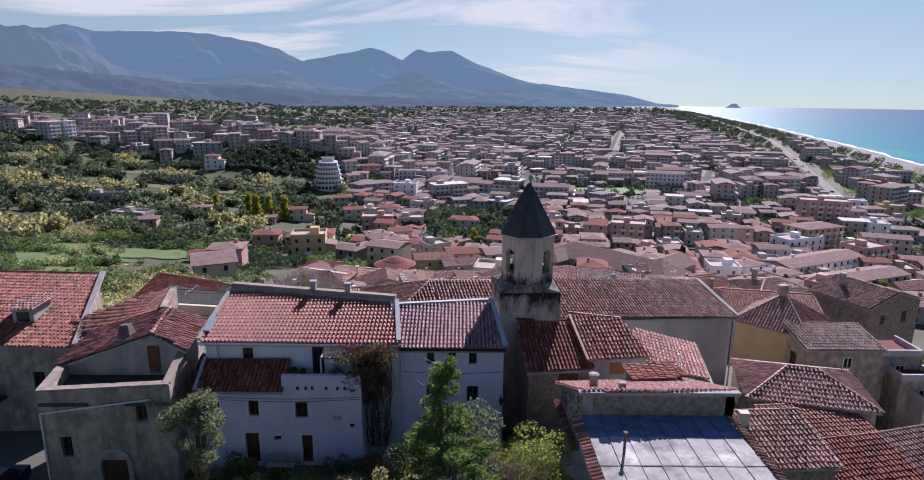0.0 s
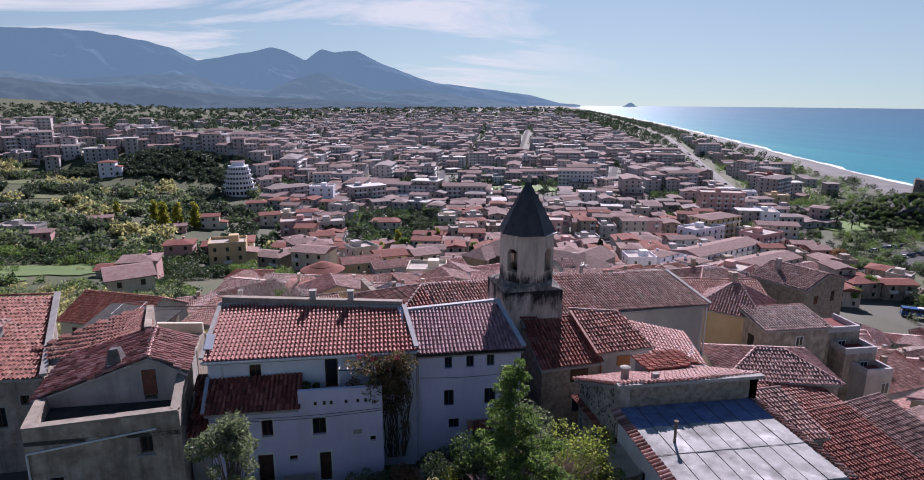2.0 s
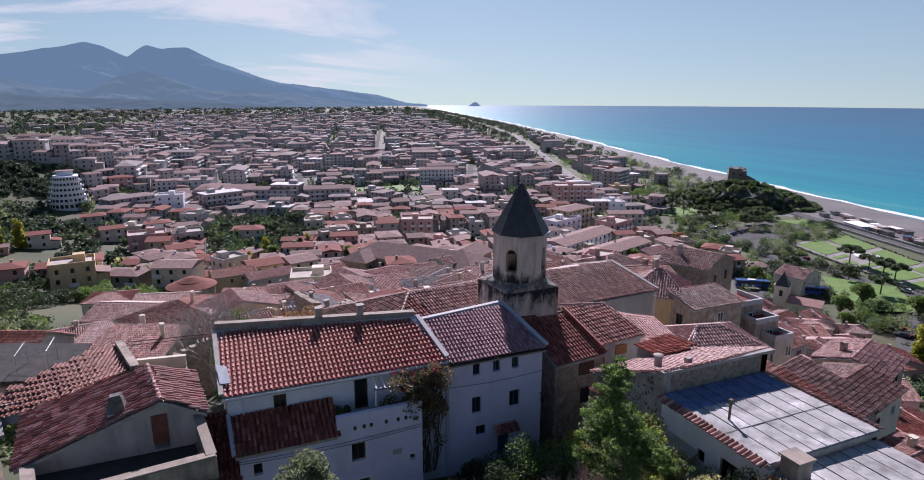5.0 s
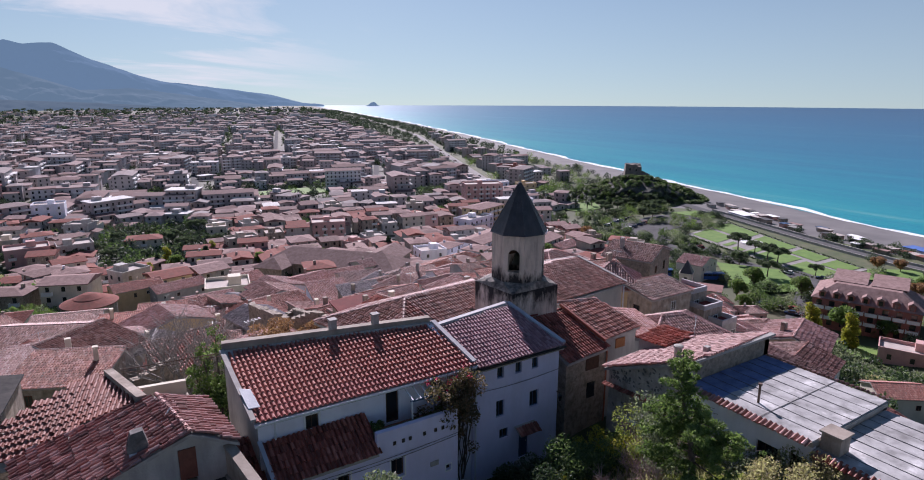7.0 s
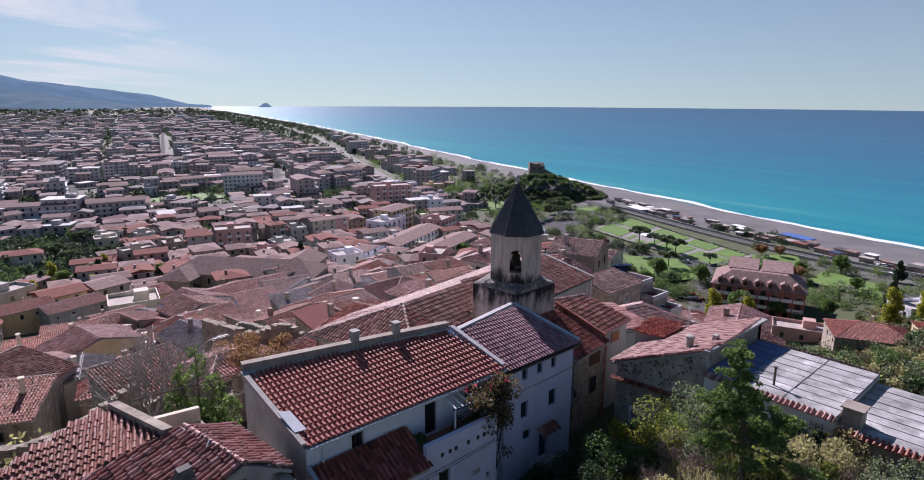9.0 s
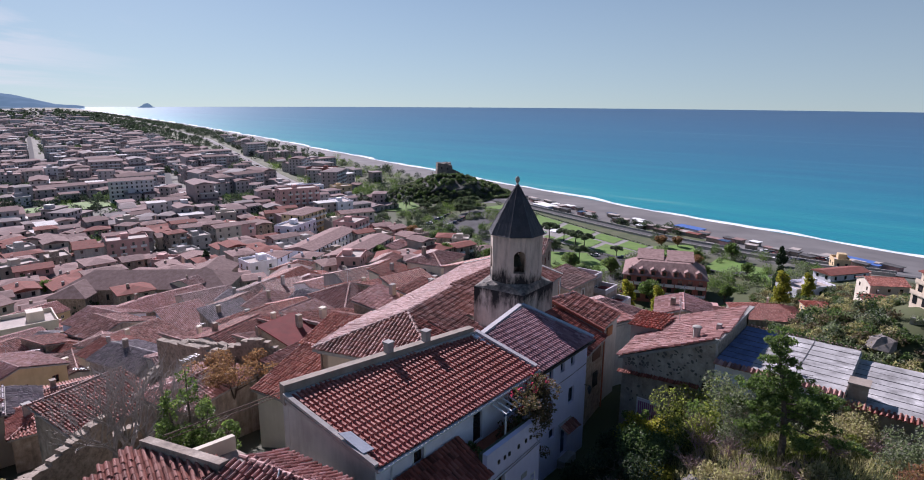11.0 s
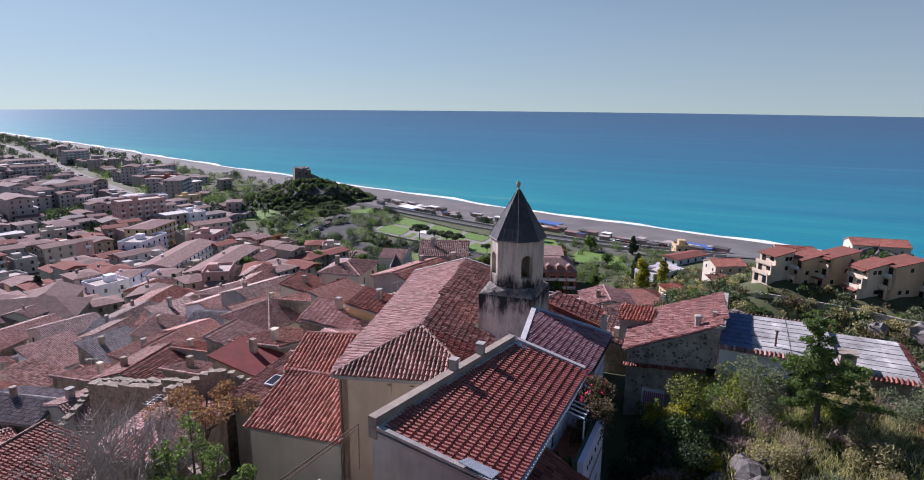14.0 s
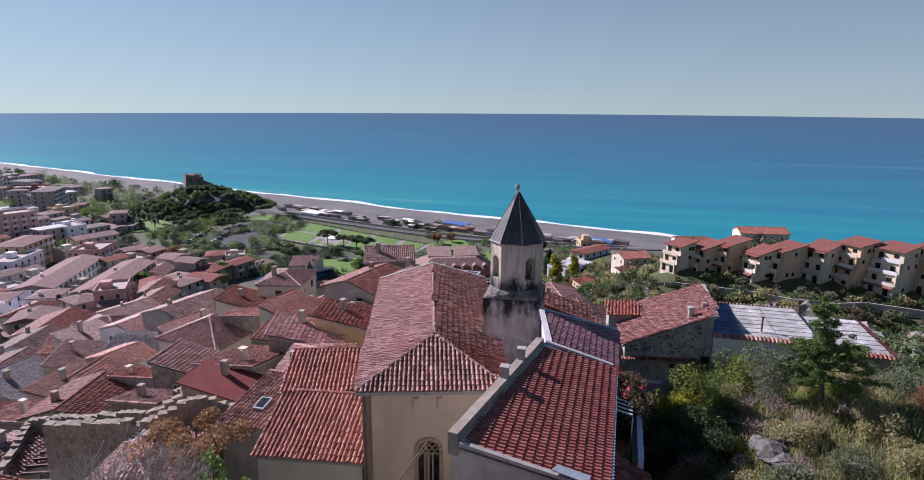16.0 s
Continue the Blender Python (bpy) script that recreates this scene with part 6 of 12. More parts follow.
def flat_shed():
    h = thing("flat_roofed_house", (9, 20, 90), "low white house with a pale bitumen-sheet roof", "house")
    Z0 = 86.0
    x0, x1, y0, y1 = 5.55, 12.1, 18.7, 24.95
    holes = [(3.85, 4.95, 92.6, 94.65), (5.4, 6.05, 92.5, 94.8), (2.5, 2.95, 93.7, 94.3)]
    part("west_wall", pierced_wall((x0, y1), (x0, y0), Z0, 95.55, 0.35, holes), M_WHITE, h)
    part("south_wall", Geo().box(x0 + 0.36, y0, Z0, x1, y0 + 0.35, 95.55), M_PLASTER, h)
    part("east_wall", Geo().box(x1 - 0.35, y0, Z0, x1, y1, 95.5), M_PLASTER, h)
    # added black sheet, the darkness seen through door and windows
    part("inner_wall", Geo().box(x0 + 0.8, y0 + 0.4, Z0, x0 + 0.9, y1, 95.4), M_DARKFLOOR, h)
    part("roof_slab", Geo().box(x0 - 0.05, y0 - 0.05, 95.5, x1 + 0.05, y1, 95.72), M_CONCRETE, h)
    # bitumen sheets, each lapped over the next; the strip under the barn wall is painted with its blue shadow
    rng = random.Random(12)
    n = 8
    for k in range(n):
        a, b = x0 + (x1 - x0) * k / n, x0 + (x1 - x0) * (k + 1) / n + 0.05
        for q0, q1, m in ((y0, 21.1, M_FLATROOF), (21.05, 23.2, M_FLATROOF), (23.15, y1, M_BLUESHADE)):
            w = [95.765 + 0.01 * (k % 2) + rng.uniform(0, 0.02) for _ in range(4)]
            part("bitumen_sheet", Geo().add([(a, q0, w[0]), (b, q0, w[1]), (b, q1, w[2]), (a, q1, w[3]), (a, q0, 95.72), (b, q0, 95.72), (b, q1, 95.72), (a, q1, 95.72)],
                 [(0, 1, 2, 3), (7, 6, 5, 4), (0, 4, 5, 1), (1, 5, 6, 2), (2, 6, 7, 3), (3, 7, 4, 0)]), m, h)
    part("tar_joint", Geo().box(x0, 21.07, 95.795, x1, 21.1, 95.805), M_IRONGREY, h)
    for k in range(1, n):
        a = x0 + (x1 - x0) * k / n
        part("sheet_lap", Geo().box(a - 0.006, y0, 95.77, a + 0.012, y1, 95.803), M_IRONGREY, h)
    for xx, s in ((x0 - 0.2, 1), (x1 + 0.2, -1)):
        poly = [(xx - 0.18 * s, y1 if s > 0 else y0, 95.66), (xx - 0.18 * s, y0 if s > 0 else y1, 95.66), (xx + 0.3 * s, y0 if s > 0 else y1, 95.85), (xx + 0.3 * s, y1 if s > 0 else y0, 95.85)]
        part("edge_tiles", tile_mesh([poly], 0.24, 0.42, 71, 0.4), M_TILE_OLD, h, "row of old edge tiles", "stuff")
    part("vent_pipe", Geo().tube((6.7, 21.9, 95.75), (6.7, 21.9, 96.7), 0.06, 0.06, 8).tube((6.7, 21.9, 96.7), (6.7, 21.9, 96.78), 0.1, 0.1, 8), M_RUST, h, "thin rusty vent pipe")
    bx = part("chimney_box", Geo().box(6.0, 17.8, 95.3, 6.8, 18.6, 96.15), M_PLASTER, h)
    part("box_lid", Geo().box(5.92, 17.72, 96.15, 6.88, 18.68, 96.23), M_TANCAP, bx)
    for s0, s1, z0, z1 in holes:
        window_in(h, (x0, y1 - s0, z0), (0, -1), s1 - s0, z1 - z0, M_WOOD, M_GLASS, 0.12, 0, bars=2)
    part("side_awning", Geo().slab([(4.5, 24.7, 93.9), (4.5, 22.3, 93.9), (5.55, 22.3, 94.15), (5.55, 24.7, 94.15)], 0.12), M_CONCRETE, h)
    part("awning_pier", Geo().box(4.5, 22.3, 90.5, 4.75, 22.55, 93.8), M_WHITE, h)
    # lower extension to the south with the same roof
    g = thing("low_annex", (9, 16.5, 88), "stained rendered annex with a pale sheet roof edged with tiles", "annex")
    part("wall", Geo().box(5.75, 14.7, 84, 11.9, 18.68, 95.12), M_PLASTER, g)
    part("roof_slab", Geo().box(5.65, 14.6, 95.12, 12.0, 18.69, 95.28), M_CONCRETE, g)
    for k in range(8):
        a = 5.65 + k * 0.794
        w = [95.32 + 0.012 * (k % 2) + rng.uniform(0, 0.025) for _ in range(4)]
        part("bitumen_sheet", Geo().add([(a, 14.6, w[0]), (a + 0.83, 14.6, w[1]), (a + 0.83, 18.69, w[2]), (a, 18.69, w[3]), (a, 14.6, 95.28), (a + 0.83, 14.6, 95.28), (a + 0.83, 18.69, 95.28), (a, 18.69, 95.28)],
             [(0, 1, 2, 3), (7, 6, 5, 4), (0, 4, 5, 1), (1, 5, 6, 2), (2, 6, 7, 3), (3, 7, 4, 0)]), M_FLATROOF, g)
        if k:
            part("sheet_lap", Geo().box(a - 0.006, 14.6, 95.33, a + 0.012, 18.69, 95.362), M_IRONGREY, g)
    for poly in ([(5.45, 18.6, 95.15), (5.45, 14.5, 95.15), (5.95, 14.5, 95.4), (5.95, 18.6, 95.4)], [(5.6, 14.4, 95.15), (12.1, 14.4, 95.15), (12.1, 14.9, 95.4), (5.6, 14.9, 95.4)]):
        part("edge_tiles", tile_mesh([poly], 0.24, 0.42, 73, 0.4), M_TILE_RED, g, "row of red edge tiles", "stuff")


def dark_house():
    h = thing("arched_door_house", (-18, 30, 90), "weathered grey plaster house with an arched door and roof terrace", "house")
    Z0 = 87.0
    A, B, C, D = (-21.6, 28.05), (-14.85, 28.2), (-15.35, 31.3), (-22.4, 31.25)
    ln = 6.75
    holes = [(0.84, 1.43, 91.4, 92.6), (4.9, 5.46, 93.44, 94.38), (2.8, 4.2, 89.5, 91.2)]
    part("front_wall", pierced_wall(A, B, Z0, 94.5, 0.45, holes), M_PLASTER, h)
    # arched head over the door opening
    ar = Geo()
    x0 = A[0] + 3.5
    sp = Geo()
    n = 10
    for k in range(n):
        t0, t1 = math.pi * k / n, math.pi * (k + 1) / n
        p = [(x0 - r * math.cos(t), 28.02, 91.0 + r * math.sin(t)) for r, t in ((0.7, t0), (0.95, t0), (0.95, t1), (0.7, t1))]
        sp.add(p + [(q[0], 28.12, q[2]) for q in p], [(0, 1, 2, 3), (7, 6, 5, 4), (0, 4, 5, 1), (1, 5, 6, 2), (2, 6, 7, 3), (3, 7, 4, 0)])
    for s in (-1, 1):
        sp.box(x0 + s * 0.825 - 0.125, 28.0, 89.3, x0 + s * 0.825 + 0.125, 28.12, 91.0)
    part("stone_arch", sp, M_CORNICE, h, "grey dressed-stone door arch")
    g = Geo()
    for k in range(n):
        t0, t1 = math.pi * k / n, math.pi * (k + 1) / n
        g.add([(x0 - 0.7 * math.cos(t0), 28.2, 91.0 + 0.7 * math.sin(t0)), (x0 - 0.7 * math.cos(t1), 28.2, 91.0 + 0.7 * math.sin(t1)), (x0, 28.2, 91.0)], [(0, 2, 1)])
    g.box(x0 - 0.7, 28.2, 89.3, x0 + 0.7, 28.26, 91.0)
    part("door", g, M_WOOD, h, "dark arched wooden door")
    for s0, s1, z0, z1 in holes[:2]:
        window_in(h, (A[0] + s0, 28.06 + s0 * 0.022, z0), (1, 0.022), s1 - s0, z1 - z0, M_WOOD, M_GLASS, 0.18, 0.07 if z0 < 92 else 0.0, trim=M_CORNICE)
    part("window_sill", Geo().box(-16.8, 28.0, 93.34, -16.05, 28.2, 93.42), M_CORNICE, h)
    part("east_wall", Geo().prism([B, C, (-15.8, 31.3), (-15.3, 28.2)], Z0, 94.6), M_PLASTER, h)
    part("west_wall", Geo().prism([D, A, (-21.15, 28.1), (-21.95, 31.3)], Z0, 94.6), M_PLASTER, h)
    part("terrace_floor", Geo().prism([A, B, C, D], 94.3, 94.52), M_DARKFLOOR, h)
    pp = Geo()
    pp.prism([A, B, (-14.9, 28.55), (-21.5, 28.4)], 94.5, [95.15, 95.5, 95.5, 95.15])
    part("front_parapet", pp, M_PLASTER, h)
    part("east_parapet", Geo().prism([B, C, (-15.7, 31.3), (-15.2, 28.5)], 94.5, [95.5, 95.9, 95.9, 95.5]), M_PLASTER, h)
    part("west_parapet", Geo().prism([D, A, (-21.2, 28.4), (-22.0, 31.25)], 94.5, [95.15, 95.15, 95.15, 95.15]), M_PLASTER, h)
    cp = Geo().beam((-21.6, 28.22, 95.19), (-14.9, 28.37, 95.54), 0.45, 0.09).beam((-21.4, 28.2, 95.19), (-22.2, 31.25, 95.19), 0.5, 0.09).beam((-15.05, 28.35, 95.54), (-15.55, 31.3, 95.94), 0.42, 0.09)
    part("parapet_coping", cp, M_TANCAP, h)
    part("drain_pipe", Geo().tube((-21.5, 27.96, 93.95), (-15.9, 28.08, 94.72), 0.05, 0.05).tube((-21.5, 27.96, 93.95), (-21.6, 27.98, 88.5), 0.05, 0.05), M_GUTTER, h, "white plastic drain pipe across the wall")
    # upper house behind the terrace
    k = thing("gabled_house", (-18.5, 33.5, 90), "small grey gabled house with a patched old tile roof", "house")
    G = [(-22.3, 31.35), (-15.4, 31.3), (-15.9, 35.2), (-22.9, 36.2)]
    part("front_wall", pierced_wall(G[0], G[1], 87, 95.1, 0.4, [(4.85, 5.47, 94.6, 95.09)]), M_GREYWALL, k)
    part("gable", Geo().add([(-22.3, 31.34, 95.1), (-15.4, 31.3, 95.1), (-15.4, 31.3, 96.02), (-17.0, 31.3, 96.95), (-22.3, 31.34, 95.12), (-22.3, 31.7, 95.1), (-15.4, 31.7, 95.1), (-15.4, 31.7, 96.02), (-17.0, 31.7, 96.95)], [(0, 1, 2, 3), (8, 7, 6, 5), (2, 7, 8, 3), (1, 6, 7, 2)]), M_GREYWALL, k)
    part("east_wall", Geo().prism([G[1], G[2], (-16.2, 35.2), (-15.7, 31.3)], 87, [96.0, 96.25, 96.25, 96.0]), M_GREYWALL, k)
    part("back_wall", Geo().prism([G[2], G[3], (-22.8, 35.9), (-15.9, 34.9)], 87, [96.1, 95.0, 95.0, 96.1]), M_GREYWALL, k)
    part("west_wall", Geo().prism([G[3], G[0], (-22.0, 31.4), (-22.6, 36.1)], 87, 94.95), M_GREYWALL, k)
    part("shutter", Geo().box(-17.45, 31.24, 94.95, -16.8, 31.30, 96.28), M_WOODRED, k, "closed red-brown wooden shutter")
    P, Q = (-16.95, 30.95, 97.12), (-17.75, 34.95, 97.2)
    roof(k, [[(-15.15, 31.0, 96.14), (-15.75, 35.2, 96.36), Q, P]], M_TILE_BARN, 81, [(P, Q)], 0.25, 0.38, 0.9)
    roof(k, [[(-23.4, 36.3, 95.15), (-22.6, 31.0, 95.1), P, Q]], M_TILE_PATCHED, 83, (), 0.25, 0.38, 0.9)
    roof(k, [[(-27.2, 37.5, 94.6), (-23.4, 36.2, 95.2), (-18.3, 35.2, 97.0), (-20.0, 39.2, 96.9)]], M_TILE_RED, 84, (), 0.25, 0.38, 0.3)
    cb = part("chimney_base", Geo().box(-19.1, 31.45, 95.6, -18.42, 32.05, 96.62), M_WHITE, k, "white-limed chimney base")
    part("chimney_top", Geo().add([(-19.16, 31.4, 96.62), (-18.36, 31.4, 96.62), (-18.36, 32.1, 96.62), (-19.16, 32.1, 96.62), (-18.98, 31.55, 97.35), (-18.54, 31.55, 97.4), (-18.54, 31.95, 97.38), (-18.98, 31.95, 97.33)], [(0, 1, 5, 4), (1, 2, 6, 5), (2, 3, 7, 6), (3, 0, 4, 7), (4, 5, 6, 7), (3, 2, 1, 0)]), M_ROCK, cb, "sooty stone chimney head")
    part("firewall", Geo().prism([(-18.5, 35.1), (-18.1, 35.1), (-19.2, 38.9), (-19.6, 38.9)], 95.5, [97.2, 97.2, 97.2, 97.2]), M_PLASTER, k, "pale rendered firewall with coping")
    part("roof_pole", Geo().tube((-17.9, 32.6, 96.9), (-17.4, 33.0, 97.35), 0.03, 0.03, 6), M_TRIMWHITE, k)
    # small roof terrace behind with pots, a lean-to in the alley
    t = thing("roof_terrace", (-17.4, 37, 90), "small sheltered roof terrace with a pink-washed wall", "terrace")
    part("floor", Geo().prism([(-18.2, 35.3), (-15.9, 35.3), (-16.2, 38.2), (-19.0, 38.6)], 88, 95.5), M_PLASTER, t)
    part("parapet", Geo().prism([(-19.0, 38.4), (-16.2, 38.0), (-16.2, 38.25), (-19.0, 38.65)], 95.5, 96.15), M_CREAM, t)
    for i, (x, y, r) in enumerate(((-17.3, 37.3, 0.2), (-16.9, 37.0, 0.14), (-17.0, 36.2, 0.22))):
        p = thing("flower_pot", (x, y, 95.5), "round terracotta pot on the roof terrace", "flower pot", "pots on the roof terrace")
        part("pot", Geo().lathe(x, y, [(r * 0.6, 95.5), (r, 95.5 + r), (r * 0.8, 95.5 + r * 1.7), (r * 0.9, 95.5 + r * 1.9)], 12), M_ROOFRED if i == 0 else M_POT, p)
    part("rail", Geo().tube((-18.9, 38.5, 97.2), (-13.6, 38.2, 97.1), 0.03, 0.03, 6).tube((-18.9, 38.5, 97.0), (-13.6, 38.2, 96.95), 0.02, 0.02, 6).tube((-13.6, 38.2, 95), (-13.6, 38.2, 97.1), 0.03, 0.03, 6), M_RUST, t, "rusty pipe rail")
    l = thing("alley_lean_to", (-14.6, 31, 90), "narrow lean-to with a dull red roof in the alley", "lean-to")
    part("wall", Geo().prism([(-15.0, 29.7), (-14.05, 29.7), (-14.4, 33.5), (-15.4, 33.5)], 87, [93.2, 93.2, 94.6, 94.6]), M_GREYWALL, l)
    roof(l, [[(-15.1, 29.5, 93.3), (-14.05, 29.5, 93.3), (-14.4, 33.5, 94.9), (-15.4, 33.5, 94.9)]], M_TILE_DARK, 87, (), 0.24, 0.38, 0.3)


def far_left_house():
    h = thing("large_tiled_house", (-40, 39, 88), "large old house with a broad red tile roof", "house")
    e0, e1, r1, r0 = (-62, 36.6, 94.6), (-24.3, 35.3, 94.4), (-26.9, 43.4, 96.75), (-62, 44.5, 97.0)
    part("front_wall", pierced_wall((-61, 36.9), (-24.6, 35.65), 84, 94.25, 0.4, [(33.5, 34.3, 91.2, 92.5), (29, 30, 91.2, 92.6), (35.2, 35.7, 92.6, 93.2)]), M_PLASTER, h)
    for s0, z0, w, hh in ((33.5, 91.2, 0.8, 1.3), (29, 91.2, 1.0, 1.4), (35.2, 92.6, 0.5, 0.6)):
        window_in(h, (-61 + s0, 36.9 - s0 * 0.0343, z0), (1, -0.0343), w, hh, M_WOOD, M_GLASS, 0.15, 0.06, trim=M_CORNICE)
    part("gable_wall", Geo().prism([(-24.6, 35.65), (-27.2, 43.4), (-27.7, 43.4), (-25.1, 35.65)], 84, [94.2, 96.65, 96.65, 94.2]), M_PLASTER, h, "stained plaster gable wall")
    part("back_wall", Geo().prism([(-27.2, 43.4), (-61, 44.5), (-61, 44.1), (-27.2, 43.0)], 84, 96.5), M_GREYWALL, h)
    part("west_wall", Geo().prism([(-61, 36.9), (-61, 44.5), (-60.6, 44.5), (-60.6, 36.9)][::-1], 84, 94.3), M_GREYWALL, h)
    roof(h, [[e0, e1, r1, r0]], M_TILE_RED, 91, [(r0, r1)], 0.25, 0.39, 0.35, keep=lambda o: o[:, 0] > -52)
    part("gable_verge", Geo().beam((-24.2, 35.3, 94.55), (-26.8, 43.4, 96.9), 0.35, 0.18), M_CORNICE, h)
    d = part("dormer", Geo().box(-29.6, 37.6, 94.6, -28.2, 39.4, 96.15), M_GREYWALL, h)
    part("dormer_window", Geo().box(-29.3, 37.55, 95.2, -28.5, 37.6, 95.85), M_GLASS, d)
    part("dormer_tiles", tile_mesh([[(-29.9, 37.3, 96.15), (-28.0, 37.3, 96.15), (-28.0, 40.2, 96.35), (-29.9, 40.2, 96.35)]], 0.25, 0.39, 5, 0.4), M_TILE_OLD, d, "", "stuff")
    part("balcony", Geo().box(-31.5, 34.9, 90.6, -29.5, 35.9, 90.75).box(-31.5, 34.9, 90.75, -29.5, 34.95, 91.6), M_IRON, h)
    # annex beside the gable, and a grey lean-to roof
    a = thing("annex_house", (-28.5, 59, 82), "low annex with a dark sheet roof and steel roof frame", "annex")
    part("wall", Geo().prism([(-31.5, 56), (-26.5, 56), (-25.5, 63), (-31.5, 63)], 78, 88.4), M_PLASTER, a)
    part("sheet_roof", Geo().slab([(-32, 55.6, 89.4), (-26.2, 55.6, 88.5), (-25.2, 63.2, 88.4), (-31.8, 63.2, 89.5)], 0.1), M_DARKFLOOR, a)
    fr = Geo()
    for x, y in ((-29, 56), (-27, 56.2), (-29, 59), (-27, 59.2)):
        fr.tube((x, y, 88.8), (x, y, 90.8), 0.03, 0.03, 6)
    fr.tube((-29, 56, 90.8), (-27, 56.2, 90.8), 0.03, 0.03, 6).tube((-29, 59, 90.8), (-27, 59.2, 90.8), 0.03, 0.03, 6).tube((-29, 56, 90.8), (-29, 59, 90.8), 0.03, 0.03, 6).tube((-27, 56.2, 90.8), (-27, 59.2, 90.8), 0.03, 0.03, 6)
    part("steel_frame", fr, M_METAL, a)


long_house()
white_house()
bell_tower()
church()
chapel()
stone_barn()
flat_shed()
dark_house()
far_left_house()


# ---- the old quarter behind the church ----
def rot2(x, y, yaw, px, py):
    c, s = math.cos(radians(yaw)), math.sin(radians(yaw))
    return (x + px * c - py * s, y + px * s + py * c)


HOUSE_WORDS = {"gable": "gabled", "hip": "hip-roofed", "shed": "lean-roofed"}
house_no = [0]


def tv_antenna(x, y, z, turn, tall):
    t = thing("tv_antenna", (x, y, z), "thin grey television aerial on a roof ridge", "aerial", "television aerials")
    part("mast", Geo().tube((x, y, z - 0.3), (x, y, z + tall), 0.025, 0.02, 6), M_METAL, t)
    c, s = math.cos(radians(turn)), math.sin(radians(turn))
    part("boom", Geo().tube((x - 0.7 * c, y - 0.7 * s, z + tall - 0.15), (x + 0.7 * c, y + 0.7 * s, z + tall - 0.15), 0.016, 0.016, 5), M_METAL, t)
    for k in range(5):
        f = -0.65 + k * 0.32
        part("element", Geo().tube((x + f * c - 0.34 * s, y + f * s + 0.34 * c, z + tall - 0.15), (x + f * c + 0.34 * s, y + f * s - 0.34 * c, z + tall - 0.15), 0.012, 0.012, 4), M_METAL, t)


def satellite_dish(x, y, z):
    t = thing("satellite_dish", (x, y, z), "round white satellite dish on a short pole", "dish")
    part("pole", Geo().tube((x, y, z), (x, y, z + 0.7), 0.03, 0.03, 6), M_METAL, t)
    g = Geo().lathe(0, 0, [(0.02, 0.0), (0.22, 0.03), (0.4, 0.11), (0.42, 0.11), (0.22, 0.0), (0.02, -0.03)], 20)
    m = look((x, y, z + 0.75), (x + 1, y + 3, z + 2.6))
    g.v = [tuple(m @ (Matrix.Rotation(math.pi, 4, "X") @ Vector(q))) for q in g.v]
    part("reflector", g, M_TRIMWHITE, t)


